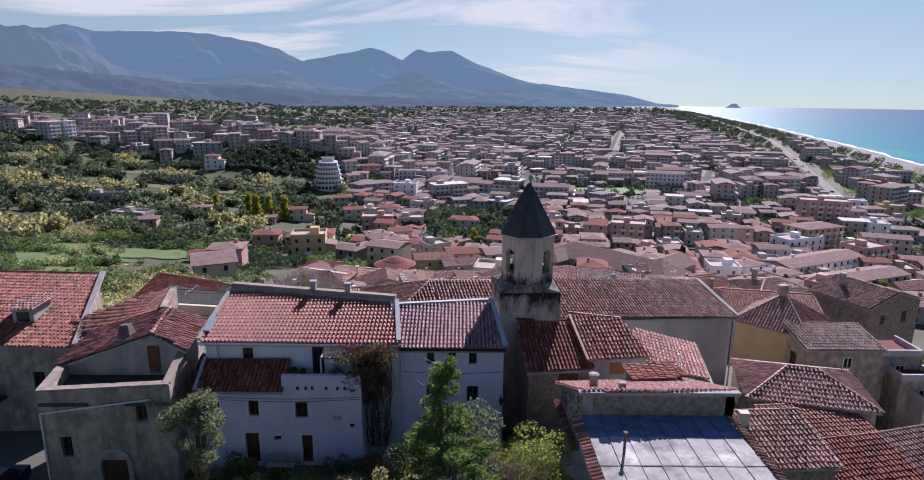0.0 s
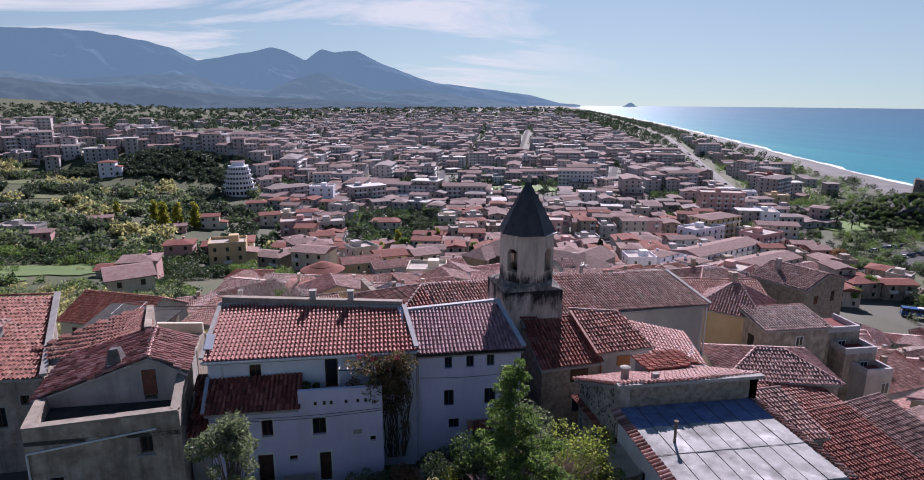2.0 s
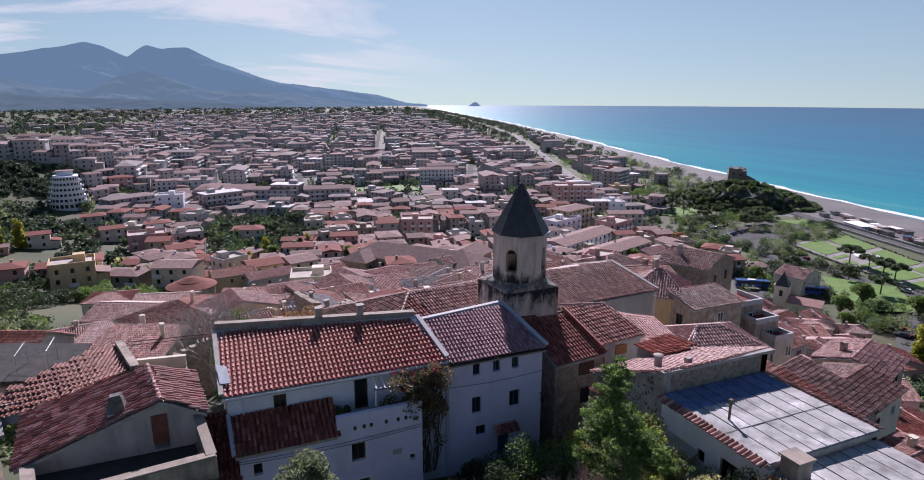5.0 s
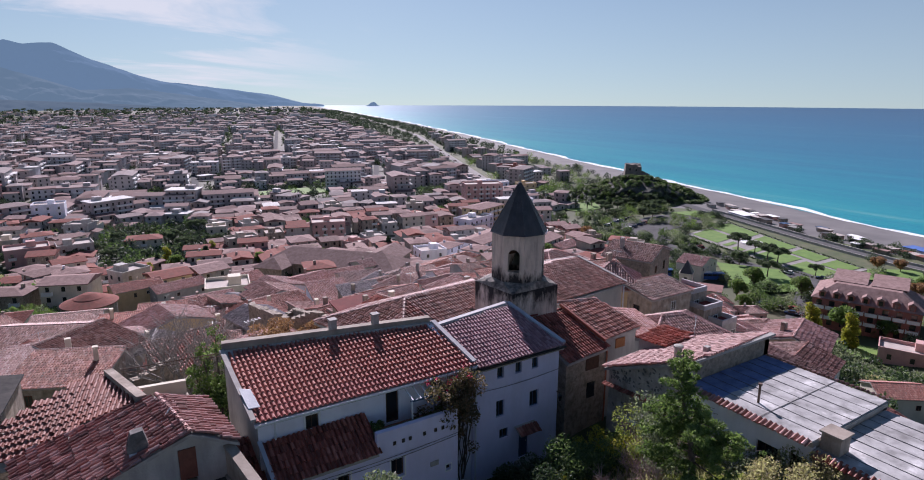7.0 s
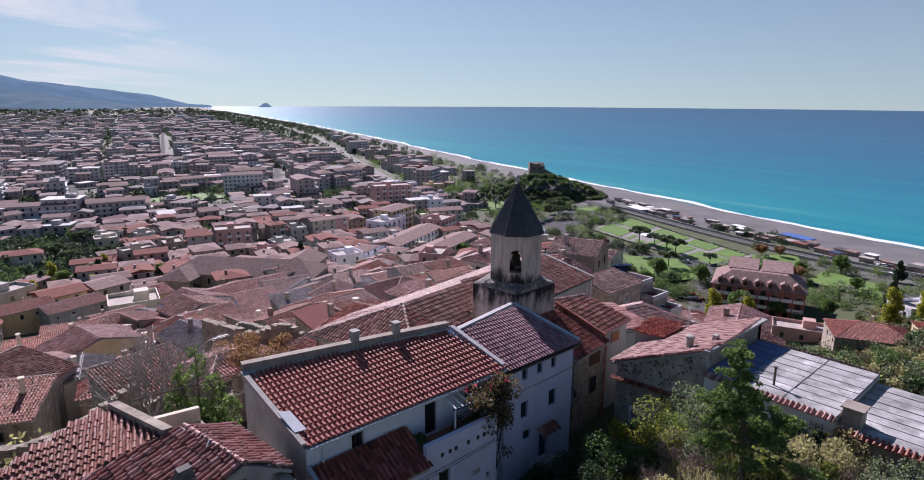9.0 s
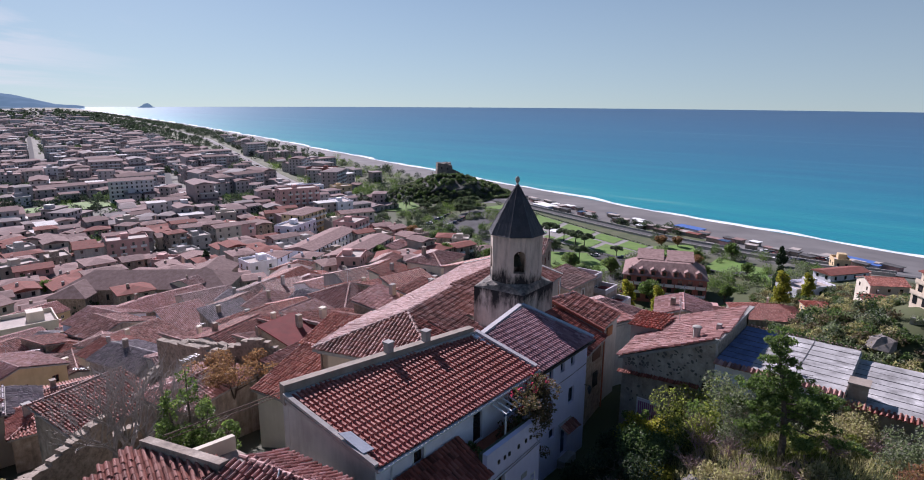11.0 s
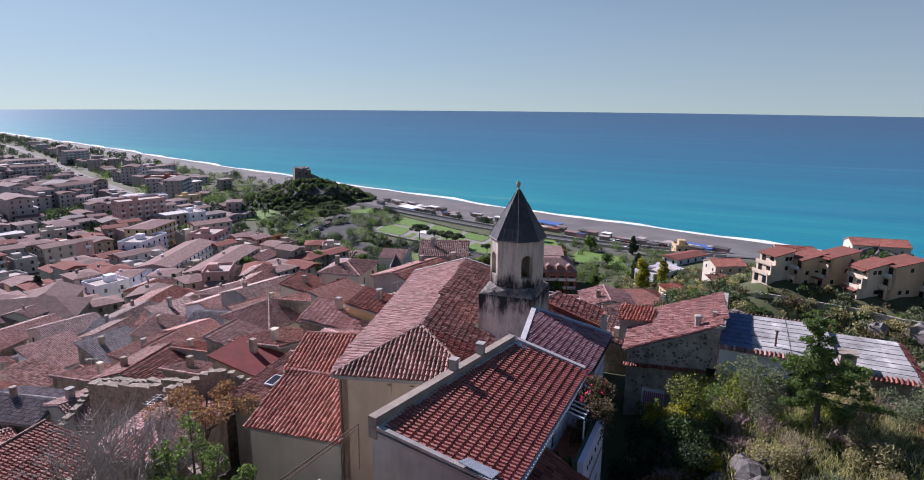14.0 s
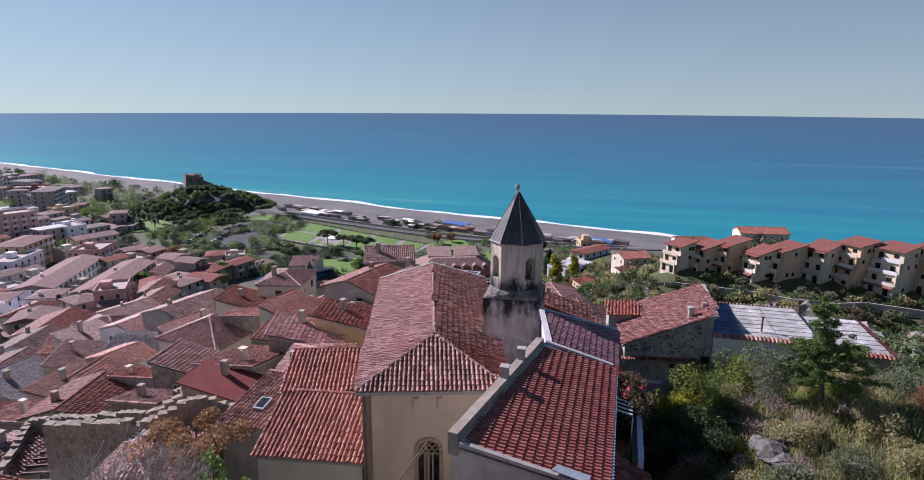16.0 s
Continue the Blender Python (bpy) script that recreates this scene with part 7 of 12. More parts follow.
def old_house(x, y, ze, yaw, w, d, kind, tile, wall, rise=None, base=None, windows=True, wild=0.55, stack=True):
    """A small house of the old quarter: walls, tiled roof, a few windows and a chimney. ze is the eave."""
    house_no[0] += 1
    rng = random.Random(house_no[0] * 7 + 1)
    tone = {M_STONE: "rubble-stone", M_WHITE: "white-rendered", M_CREAM: "cream-rendered", M_OCHRE: "ochre-rendered", M_GREYWALL: "grey-rendered", M_PLASTER: "stained plaster", M_PINK: "pink-rendered", M_PEACH: "peach-rendered", M_BRICKRED: "brick-red"}.get(wall, "rendered")
    tint = {M_TILE_RED: "red", M_TILE_OLD: "brown weathered", M_TILE_PALE: "pale terracotta", M_TILE_DARK: "dark red", M_ROOFRED: "bright red", M_TILE_ASH: "ash-grey"}.get(tile, "old")
    g0 = min(gz(*rot2(x, y, yaw, sx * w / 2, sy * d / 2)) for sx in (-1, 1) for sy in (-1, 1))
    z0 = min(g0, ze - 2.6) - 0.6 if base is None else base
    h = thing("old_house", (x, y, z0), "%s %s house under %s tiles" % (tone, HOUSE_WORDS[kind], tint), "house", "houses of the old quarter")
    P = lambda a, b: rot2(x, y, yaw, a, b)
    hw, hd = w / 2, d / 2
    rs = rise if rise is not None else (0.30 * hd if kind != "shed" else 0.26 * d)
    o = 0.25
    low = rng.choice((0, 0, 1)) if kind == "shed" else 0
    if kind == "shed":
        zf, zb = (ze, ze + rs) if low == 0 else (ze, ze + rs * 0.7)
        top = [zf - 0.1, zf - 0.1, zb - 0.1, zb - 0.1]
        part("wall", Geo().prism([P(-hw, -hd), P(hw, -hd), P(hw, hd), P(-hw, hd)], z0, top), wall, h)
        polys = [[(*P(-hw - o, -hd - o), zf), (*P(hw + o, -hd - o), zf), (*P(hw + o, hd + o), zb), (*P(-hw - o, hd + o), zb)]]
        rid = [(polys[0][3], polys[0][2])]
    elif kind == "gable":
        g = Geo().prism([P(-hw, -hd), P(hw, -hd), P(hw, hd), P(-hw, hd)], z0, ze - 0.08)
        for sx in (-1, 1):
            a, b, c = (*P(sx * hw, -hd), ze - 0.08), (*P(sx * hw, hd), ze - 0.08), (*P(sx * hw, 0), ze + rs - 0.1)
            e, f2, g2 = (*P(sx * (hw - 0.3), -hd), ze - 0.08), (*P(sx * (hw - 0.3), hd), ze - 0.08), (*P(sx * (hw - 0.3), 0), ze + rs - 0.1)
            g.add([a, b, c, e, f2, g2], [(0, 1, 2), (5, 4, 3), (0, 3, 4, 1), (1, 4, 5, 2), (2, 5, 3, 0)])
        part("wall", g, wall, h)
        zl = ze - o * rs / hd
        r0, r1 = (*P(-hw - o, 0), ze + rs), (*P(hw + o, 0), ze + rs)
        polys = [[(*P(-hw - o, -hd - o), zl), (*P(hw + o, -hd - o), zl), r1, r0], [(*P(hw + o, hd + o), zl), (*P(-hw - o, hd + o), zl), r0, r1]]
        rid = [(r0, r1)]
    else:
        part("wall", Geo().prism([P(-hw, -hd), P(hw, -hd), P(hw, hd), P(-hw, hd)], z0, ze - 0.08), wall, h)
        m = min(hd, hw * 0.9)
        r0, r1 = (*P(-hw + m, 0), ze + rs), (*P(hw - m + 0.02, 0), ze + rs)
        a, b, c, e = [(*P(sx * (hw + o), sy * (hd + o)), ze - 0.06) for sx, sy in ((-1, -1), (1, -1), (1, 1), (-1, 1))]
        polys = [[a, b, r1, r0], [c, e, r0, r1], [e, a, r0], [b, c, r1]]
        rid = [(r0, r1), (a, r0), (b, r1), (c, r1), (e, r0)]
    if tile is M_ROOFRED:
        g = Geo()
        for p in polys:
            g.slab(p, 0.12)
        part("sheet_roof", g, tile, h, "bright red sheet roof")
    else:
        roof(h, polys, tile, 200 + house_no[0], rid, 0.27, 0.42, wild, r=0.14)
    if windows:
        for face in ("south", "west"):
            ln = w if face == "south" else d
            cnt = max(1, int(ln // 3.2))
            for k in range(cnt):
                if rng.random() < 0.25:
                    continue
                ww, hh = rng.uniform(0.6, 0.9), rng.uniform(0.8, 1.25)
                s = ln * (k + 0.5) / cnt - ww / 2 + rng.uniform(-0.4, 0.4)
                zz = ze - 0.75 - hh - rng.uniform(0, 0.4)
                if face == "south":
                    p, dr = P(-hw + s, -hd), (math.cos(radians(yaw)), math.sin(radians(yaw)))
                else:
                    p, dr = P(-hw, hd - s), (math.sin(radians(yaw)), -math.cos(radians(yaw)))
                window_in(h, (*p, zz), dr, ww, hh, rng.choice((M_WOOD, M_WOODRED, M_TRIMWHITE)), M_GLASS, -0.07, 0.0, bars=1)
    if kind != "shed" and stack and y < 130 and rng.random() < 0.5:
        tv_antenna(*P(rng.uniform(-0.15, 0.15) * w, 0), ze + rs, rng.uniform(0, 180), rng.uniform(1.3, 2.2))
    if stack and rng.random() < 0.6:
        px, py = P(rng.uniform(-0.3, 0.3) * w, rng.uniform(0.05, 0.3) * d)
        chimney(h, px, py, ze - 0.2, ze + rs + rng.uniform(0.35, 0.8), rng.uniform(0.4, 0.6), rng.uniform(0.4, 0.55), rng.choice((M_PLASTER, M_CORNICE, M_CREAM)), rng.random() < 0.6)
    return h

old_house(32.2, 60.6, 88.9, -12, 8.6, 7.0, "gable", M_TILE_RED, M_GREYWALL)
old_house(16.8, 55.9, 89.5, 12, 4.9, 5.5, "shed", M_TILE_DARK, M_OCHRE)
old_house(13.2, 58.4, 88.9, 20, 5.5, 6.0, "shed", M_TILE_PALE, M_STONE)
old_house(26.5, 73.9, 84.9, 104, 5.0, 4.7, "shed", M_TILE_OLD, M_PLASTER)
old_house(24.6, 66.7, 87.0, -10, 5.9, 4.5, "shed", M_TILE_RED, M_CREAM)
old_house(13.2, 71.5, 84.7, 8, 5.3, 5.0, "shed", M_TILE_PALE, M_PLASTER)
old_house(7.9, 61.3, 87.9, 100, 4.5, 8.6, "shed", M_TILE_OLD, M_STONE)
old_house(2.0, 58.2, 88.8, 6, 3.8, 6.5, "shed", M_ROOFRED, M_STONE)
old_house(15.3, 83.8, 80.6, 10, 5.4, 5.0, "shed", M_TILE_RED, M_CREAM)
old_house(12.6, 76.7, 82.9, 100, 5.0, 3.3, "shed", M_TILE_DARK, M_GREYWALL)
old_house(21.7, 88.7, 80.0, -12, 4.9, 6.0, "gable", M_TILE_RED, M_GREYWALL)
old_house(26.5, 100.7, 76.2, 30, 9.3, 5.1, "shed", M_TILE_PALE, M_PLASTER)
old_house(5.0, 69.4, 85.1, 98, 4.0, 3.6, "shed", M_TILE_OLD, M_STONE)
old_house(19.7, 101.7, 75.4, -4, 7.0, 7.0, "shed", M_TILE_ASH, M_PLASTER)
old_house(17.4, 92.7, 78.0, 6, 7.4, 4.0, "shed", M_TILE_DARK, M_CREAM)
old_house(6.2, 85.0, 80.5, 100, 6.0, 6.3, "shed", M_TILE_OLD, M_PLASTER)
old_house(-1.5, 76.4, 83.1, -9, 3.3, 6.0, "gable", M_TILE_PALE, M_CREAM)
old_house(55.9, 138.7, 66.5, 20, 12.3, 10.5, "gable", M_TILE_RED, M_WHITE)
old_house(45.8, 115.6, 72.5, 105, 9.0, 10.3, "hip", M_TILE_PALE, M_CREAM)
old_house(37.3, 100.0, 77.5, -6, 8.2, 7.7, "gable", M_TILE_PALE, M_WHITE)
old_house(40.0, 125.8, 70.4, 15, 9.5, 8.0, "gable", M_TILE_OLD, M_GREYWALL)
old_house(37.1, 112.7, 73.2, 115, 7.2, 8.0, "gable", M_TILE_OLD, M_PLASTER)
old_house(39.7, 92.8, 80.0, -10, 10.6, 8.5, "gable", M_TILE_OLD, M_GREYWALL)
old_house(35.6, 80.9, 83.2, 12, 6.2, 5.0, "shed", M_TILE_RED, M_CREAM)
old_house(188.7, 157.5, 44.7, 104, 10.5, 15.0, "gable", M_TILE_PALE, M_CREAM)
old_house(110.0, 163.6, 53.1, 14, 13.2, 9.0, "gable", M_TILE_OLD, M_PLASTER)
old_house(86.0, 151.0, 58.5, -12, 12.1, 9.0, "gable", M_TILE_PALE, M_CREAM)
old_house(28.7, 115.6, 72.7, 15, 7.3, 7.0, "gable", M_TILE_OLD, M_GREYWALL)
old_house(-28.1, 121.4, 72.1, -25, 14.7, 10.2, "gable", M_TILE_OLD, M_CREAM)
old_house(-21.8, 89.7, 80.1, -25, 5.9, 6.0, "gable", M_TILE_PALE, M_GREYWALL)
old_house(-11.9, 93.9, 80.2, 102, 6.5, 9.7, "gable", M_TILE_PALE, M_OCHRE)
old_house(-23.0, 73.6, 83.7, -25, 8.4, 6.0, "shed", M_TILE_OLD, M_PLASTER)
old_house(-37, 79, 83.2, -22, 11, 9, "gable", M_TILE_RED, M_CREAM, 2.2, stack=False)
old_house(-26, 84, 81.5, -18, 8, 6, "shed", M_TILE_PALE, M_CREAM, 0.7, stack=False)
old_house(-31, 95, 78.5, 10, 9, 7, "gable", M_TILE_OLD, M_GREYWALL)
old_house(-17.7, 100.7, 78.3, -14, 5.2, 5.2, "shed", M_TILE_RED, M_CREAM)
old_house(-12.6, 63.8, 86.8, 12, 6.8, 5.0, "shed", M_TILE_OLD, M_PLASTER)
old_house(17.5, 199.2, 53.6, 15, 15.0, 10.5, "gable", M_TILE_PALE, M_OCHRE)
old_house(14.6, 138.9, 68.3, 105, 9.0, 10.7, "gable", M_TILE_PALE, M_WHITE)
old_house(-10.0, 204.5, 54.8, 10, 13.4, 9.0, "gable", M_TILE_RED, M_OCHRE)
old_house(0.7, 201.2, 53.9, 15, 15.0, 9.0, "gable", M_TILE_PALE, M_GREYWALL)
old_house(16.7, 110.1, 74.0, -4, 7.0, 7.3, "shed", M_TILE_PALE, M_WHITE)
old_house(22.3, 142.0, 67.7, 15, 9.7, 9.0, "gable", M_TILE_PALE, M_PLASTER)
old_house(9.8, 124.0, 71.7, 100, 7.4, 9.9, "gable", M_TILE_OLD, M_PLASTER)
old_house(32.8, 147.7, 66.1, 1, 11.5, 9.0, "gable", M_TILE_PALE, M_CREAM)
old_house(4.7, 96.9, 78.1, 10, 7.7, 6.0, "shed", M_TILE_OLD, M_PLASTER)
old_house(-0.5, 92.6, 79.6, 100, 6.0, 6.4, "gable", M_TILE_RED, M_CREAM)
old_house(132.7, 203.6, 45.4, 14, 15.0, 10.5, "gable", M_TILE_OLD, M_GREYWALL)
old_house(131.4, 183.3, 47.9, 20, 15.0, 9.0, "gable", M_TILE_OLD, M_STONE)
old_house(162.6, 209.9, 43.6, 14, 15.0, 10.5, "gable", M_TILE_PALE, M_CREAM)
old_house(64.0, 198.4, 52.9, 14, 14.1, 9.0, "gable", M_TILE_PALE, M_CREAM)
old_house(103.4, 203.8, 47.8, 14, 15.0, 9.0, "hip", M_TILE_RED, M_CREAM)
old_house(32.2, 133.2, 69.3, -10, 9.8, 9.0, "gable", M_TILE_PALE, M_CREAM)
old_house(29.4, 33.2, 86.6, 14, 6.2, 6.0, "shed", M_TILE_OLD, M_PLASTER)
old_house(35.0, 34.8, 85.8, 14, 6.7, 6.0, "gable", M_TILE_OLD, M_CREAM)
old_house(42.1, 38.6, 85.6, 20, 6.1, 6.0, "gable", M_TILE_PALE, M_PLASTER)
old_house(24.1, 31.3, 87.2, 10, 7.1, 6.0, "shed", M_TILE_DARK, M_PLASTER)
old_house(41.5, 77.5, 85.3, 12, 7.6, 6.0, "hip", M_TILE_PALE, M_CREAM, 1.0)
old_house(44.0, 62.5, 89.2, 112, 6.5, 8.0, "gable", M_TILE_OLD, M_STONE)
# the ochre house with the balcony and its neighbours beyond the church
old_house(24.4, 36.6, 87.9, 6, 6.4, 4.4, "shed", M_TILE_RED, M_PLASTER)
old_house(18.6, 32.0, 89.8, 4, 5.2, 4.0, "shed", M_TILE_OLD, M_STONE)
old_house(22.8, 27.2, 86.4, 2, 6.4, 5.0, "gable", M_TILE_OLD, M_PLASTER)
old_house(30.5, 26.4, 84.6, 4, 6.4, 5.4, "gable", M_TILE_OLD, M_PLASTER)
old_house(30.3, 53.8, 89.6, -44, 6.0, 6.2, "hip", M_TILE_PALE, M_OCHRE, 2.1)
old_house(32.4, 49.0, 89.4, 0, 6.3, 3.6, "shed", M_TILE_OLD, M_PLASTER, 1.1, stack=False)
old_house(25.7, 41.9, 88.9, -14, 8.2, 6.2, "hip", M_TILE_PALE, M_PLASTER, 1.3, stack=False)
old_house(23.7, 76.9, 83.7, -8, 8.1, 8.6, "hip", M_TILE_PALE, M_CREAM, 1.9)
old_house(18.4, 64.6, 86.6, 14, 4.6, 3.8, "shed", M_TILE_RED, M_STONE, 0.7, stack=False)


def stepped_terrace():
    """White-walled roof terraces stepping down beside the lane."""
    h = thing("stepped_terrace_house", (38.5, 47, 82), "grey house with white-walled roof terraces stepping down", "house", "houses of the old quarter")
    for k, (x0, y0, x1, y1, z) in enumerate(((36.0, 48.2, 39.8, 51.6, 88.3), (36.8, 46.2, 40.0, 48.2, 87.0), (37.6, 44.4, 40.2, 46.2, 85.7))):
        part("storey", Geo().box(x0, y0, 80, x1, y1, z), (M_PLASTER, M_PLASTER, M_GREYWALL)[k], h)
        part("terrace_floor", Geo().box(x0 + 0.2, y0 + 0.2, z, x1 - 0.2, y1, z + 0.06), M_ROOFRED, h)
        for a in ((x0, y0, x1, y0 + 0.2), (x0, y0 + 0.2, x0 + 0.2, y1), (x1 - 0.2, y0 + 0.2, x1, y1)):
            part("terrace_parapet", Geo().box(a[0], a[1], z + 0.004, a[2], a[3], z + 0.55), M_CEMENT, h)
        window_in(h, (x0 + 1.6, y0, z - 1.9), (1, 0), 0.8, 1.1, M_TRIMWHITE, M_GLASS, -0.07, 0.0, bars=1)


stepped_terrace()
# roofs at the foot of the apse
_sk = old_house(-0.8, 52.3, 90.1, -90, 6.2, 6.0, "shed", M_TILE_PALE, M_GREYWALL, 0.95, windows=False)
for _y in (51.0, 53.2):
    _sl = part("skylight", Geo().slab([(-2.4, _y, 90.56), (-2.4, _y + 0.75, 90.56), (-1.2, _y + 0.75, 90.76), (-1.2, _y, 90.76)], 0.1), M_LEAD, _sk)
    part("skylight_pane", Geo().slab([(-2.3, _y + 0.08, 90.59), (-2.3, _y + 0.67, 90.59), (-1.3, _y + 0.67, 90.76), (-1.3, _y + 0.08, 90.76)], 0.03), M_GLASS, _sl)
old_house(-5.2, 47.4, 91.1, -82, 6.0, 4.4, "shed", M_TILE_RED, M_CREAM, 1.5, windows=False, stack=False)
old_house(-0.6, 49.2, 92.6, -72, 5.0, 4.0, "shed", M_TILE_RED, M_CREAM, 0.9, windows=False, stack=False)
# close-set smaller houses that fill the lanes between
_put = [(o.location.x, o.location.y, 3.4) for o in scene.objects if o.name.startswith("old_house")]
_r = random.Random(77)
for _i in range(-6, 14):
    for _j in range(0, 17):
        _x, _y = rot2(0, 52, 14, _i * 6.6 + _r.uniform(-1.2, 1.2), _j * 6.4 + _r.uniform(-1.2, 1.2))
        if (_x - 14) ** 2 / 42 ** 2 + (_y - 92) ** 2 / 56 ** 2 > 1 or _y < 50 + 0.32 * _x or (-9 < _x < 6 and 60 < _y < 76) or (_x < -9 and _y < 73):
            continue
        if any((_x - a) ** 2 + (_y - b) ** 2 < (3.0 + c) ** 2 * 0.72 for a, b, c in _put):
            continue
        _put.append((_x, _y, 3.0))
        old_house(round(_x, 1), round(_y, 1), gz(_x, _y) + _r.uniform(3.6, 6.6), 14 + _r.choice((0, 90, -28, 24, 104, 62)), _r.uniform(5.5, 8.0), _r.uniform(4.6, 6.4), _r.choice(("gable", "gable", "shed", "hip")), _r.choice((M_TILE_OLD, M_TILE_PALE, M_TILE_OLD, M_TILE_ASH, M_TILE_RED, M_TILE_DARK)), _r.choice((M_PLASTER, M_CREAM, M_GREYWALL, M_STONE, M_CREAM)))

# lower houses on the eastern slope, above the road
for _k, (_x, _y) in enumerate(((46, 30), (53, 36), (47, 46), (55, 48), (62, 43), (52, 58), (60, 60), (68, 54), (56, 70), (65, 72), (73, 64), (62, 84), (72, 80), (80, 74), (58, 94), (70, 94), (82, 90), (90, 100), (76, 108), (64, 110), (92, 118), (80, 124), (66, 126), (143, 132), (99, 93), (112, 98), (145, 118), (121, 100), (134, 111), (139, 101), (111, 88), (131, 93), (80, 64), (87, 68), (100, 80), (126, 86), (108, 106), (118, 112), (104, 120), (92, 86), (90, 76), (129, 128), (116, 124), (100, 108), (121, 90), (142, 90), (136, 120), (150, 108))):
    if any((_x - a) ** 2 + (_y - b) ** 2 < 36 for a, b, c in _put):
        continue
    _put.append((_x, _y, 3.0))
    old_house(_x + _r.uniform(-1.5, 1.5), _y + _r.uniform(-1.5, 1.5), gz(_x, _y) + _r.uniform(3.4, 5.6), _r.choice((-30, -20, 10, 60, 75)), _r.uniform(6.5, 9.5), _r.uniform(5.5, 7.5), _r.choice(("gable", "hip", "shed", "gable")), _r.choice((M_TILE_OLD, M_TILE_PALE, M_TILE_RED)), _r.choice((M_PLASTER, M_CREAM, M_GREYWALL, M_PINK)))



def turret_chapel(x, y, yaw):
    """The little chapel down the slope: a square cream turret with a pointed dark cap beside a low nave."""
    z = gz(x, y)
    c = thing("hill_chapel", (x, y, z), "small cream chapel with a square turret and pointed dark cap", "chapel")
    P = lambda a, b: rot2(x, y, yaw, a, b)
    q = lambda s: [P(-s, -s), P(s, -s), P(s, s), P(-s, s)]
    tw = part("turret", Geo().prism(q(2.1), z - 2, z + 8.4), M_CREAM, c)
    part("cornice", Geo().prism(q(2.35), z + 8.4, z + 8.75), M_CREAM, tw)
    part("cap", Geo().add([(*p, z + 8.75) for p in q(2.2)] + [(*P(0, 0), z + 13.4)], [(0, 1, 4), (1, 2, 4), (2, 3, 4), (3, 0, 4), (3, 2, 1, 0)]), M_SLATE, tw, "pointed dark lead cap")
    # bell openings are solid dark blocks, the shade inside given by colour
    for a, b in ((0, -2.12), (-2.12, 0)):
        e, f2 = (0.5, 0.04) if a == 0 else (0.04, 0.5)
        part("bell_opening", Geo().prism([P(a - e, b - f2), P(a + e, b - f2), P(a + e, b + f2), P(a - e, b + f2)], z + 5.4, z + 7.4), M_IRON, tw)
    part("nave_wall", Geo().prism([P(2.2, -3.4), P(12, -3.4), P(12, 3.4), P(2.2, 3.4)], z - 2, z + 4.2), M_CREAM, c)
    zr = z + 4.2
    part("nave_roof", Geo().slab([(*P(2.0, -3.8), zr), (*P(12.4, -3.8), zr), (*P(12.4, 0), zr + 1.5), (*P(2.0, 0), zr + 1.5)], 0.2).slab([(*P(12.4, 3.8), zr), (*P(2.0, 3.8), zr), (*P(2.0, 0), zr + 1.5), (*P(12.4, 0), zr + 1.5)], 0.2), M_TILE_OLD, c)


turret_chapel(158, 139, -60)
satellite_dish(1.6, 51.4, 91.0)
satellite_dish(20.3, 65.0, 87.0)


def ruin_wall(pts, z0, tops, seed):
    """A roofless rubble wall with a broken top edge."""
    rng = random.Random(seed)
    g = Geo()
    for (a, b), (ta, tb) in zip(zip(pts, pts[1:]), zip(tops, tops[1:])):
        n = max(2, int(math.hypot(b[0] - a[0], b[1] - a[1]) / 0.6))
        for k in range(n):
            p, q = lerp(a, b, k / n), lerp(a, b, (k + 1) / n)
            dx, dy = (b[0] - a[0]), (b[1] - a[1])
            ln = math.hypot(dx, dy)
            nx, ny = -dy / ln * 0.28, dx / ln * 0.28
            t = ta + (tb - ta) * (k + 0.5) / n + rng.uniform(-0.12, 0.12)
            g.prism([(p[0] - nx, p[1] - ny), (q[0] - nx, q[1] - ny), (q[0] + nx, q[1] + ny), (p[0] + nx, p[1] + ny)], z0, [t, t + rng.uniform(-0.1, 0.1), t, t + rng.uniform(-0.1, 0.1)])
    single("ruined_wall", g, M_STONE, "roofless rubble wall with a broken top edge", "ruin", "ruined walls")


ruin_wall([(0.5, 77), (0.2, 65.2)], 80, [84.8, 87.3], 1)
ruin_wall([(0.2, 65.2), (4.2, 62.6), (5.6, 67.0)], 80, [87.0, 88.4, 86.0], 2)
ruin_wall([(-6.5, 73.0), (0.5, 77.0)], 78, [83.4, 84.6], 3)
ruin_wall([(-6.5, 73.0), (-7.6, 62.0), (-4.0, 60.0)], 79, [83.0, 85.2, 86.2], 4)
ruin_wall([(-16, 62), (-10.5, 66), (-7.6, 62)], 80, [84.6, 86.0, 85.0], 5)
ruin_wall([(-20, 54), (-15, 56), (-16, 62)], 82, [89.0, 90.2, 86.0], 6)
ruin_wall([(-10.0, 52.0), (-8.6, 56.5)], 84, [88.6, 89.2], 7)
ruin_wall([(-6.8, 66.2), (-5.2, 59.4)], 81, [90.0, 90.3], 10)
ruin_wall([(-4.4, 60.4), (-2.9, 57.8), (-1.4, 55.2)], 82, [89.8, 91.2, 89.9], 11)
ruin_wall([(-5.2, 59.4), (-10.4, 60.6), (-14.8, 58.6)], 81, [89.4, 86.6, 87.0], 12)
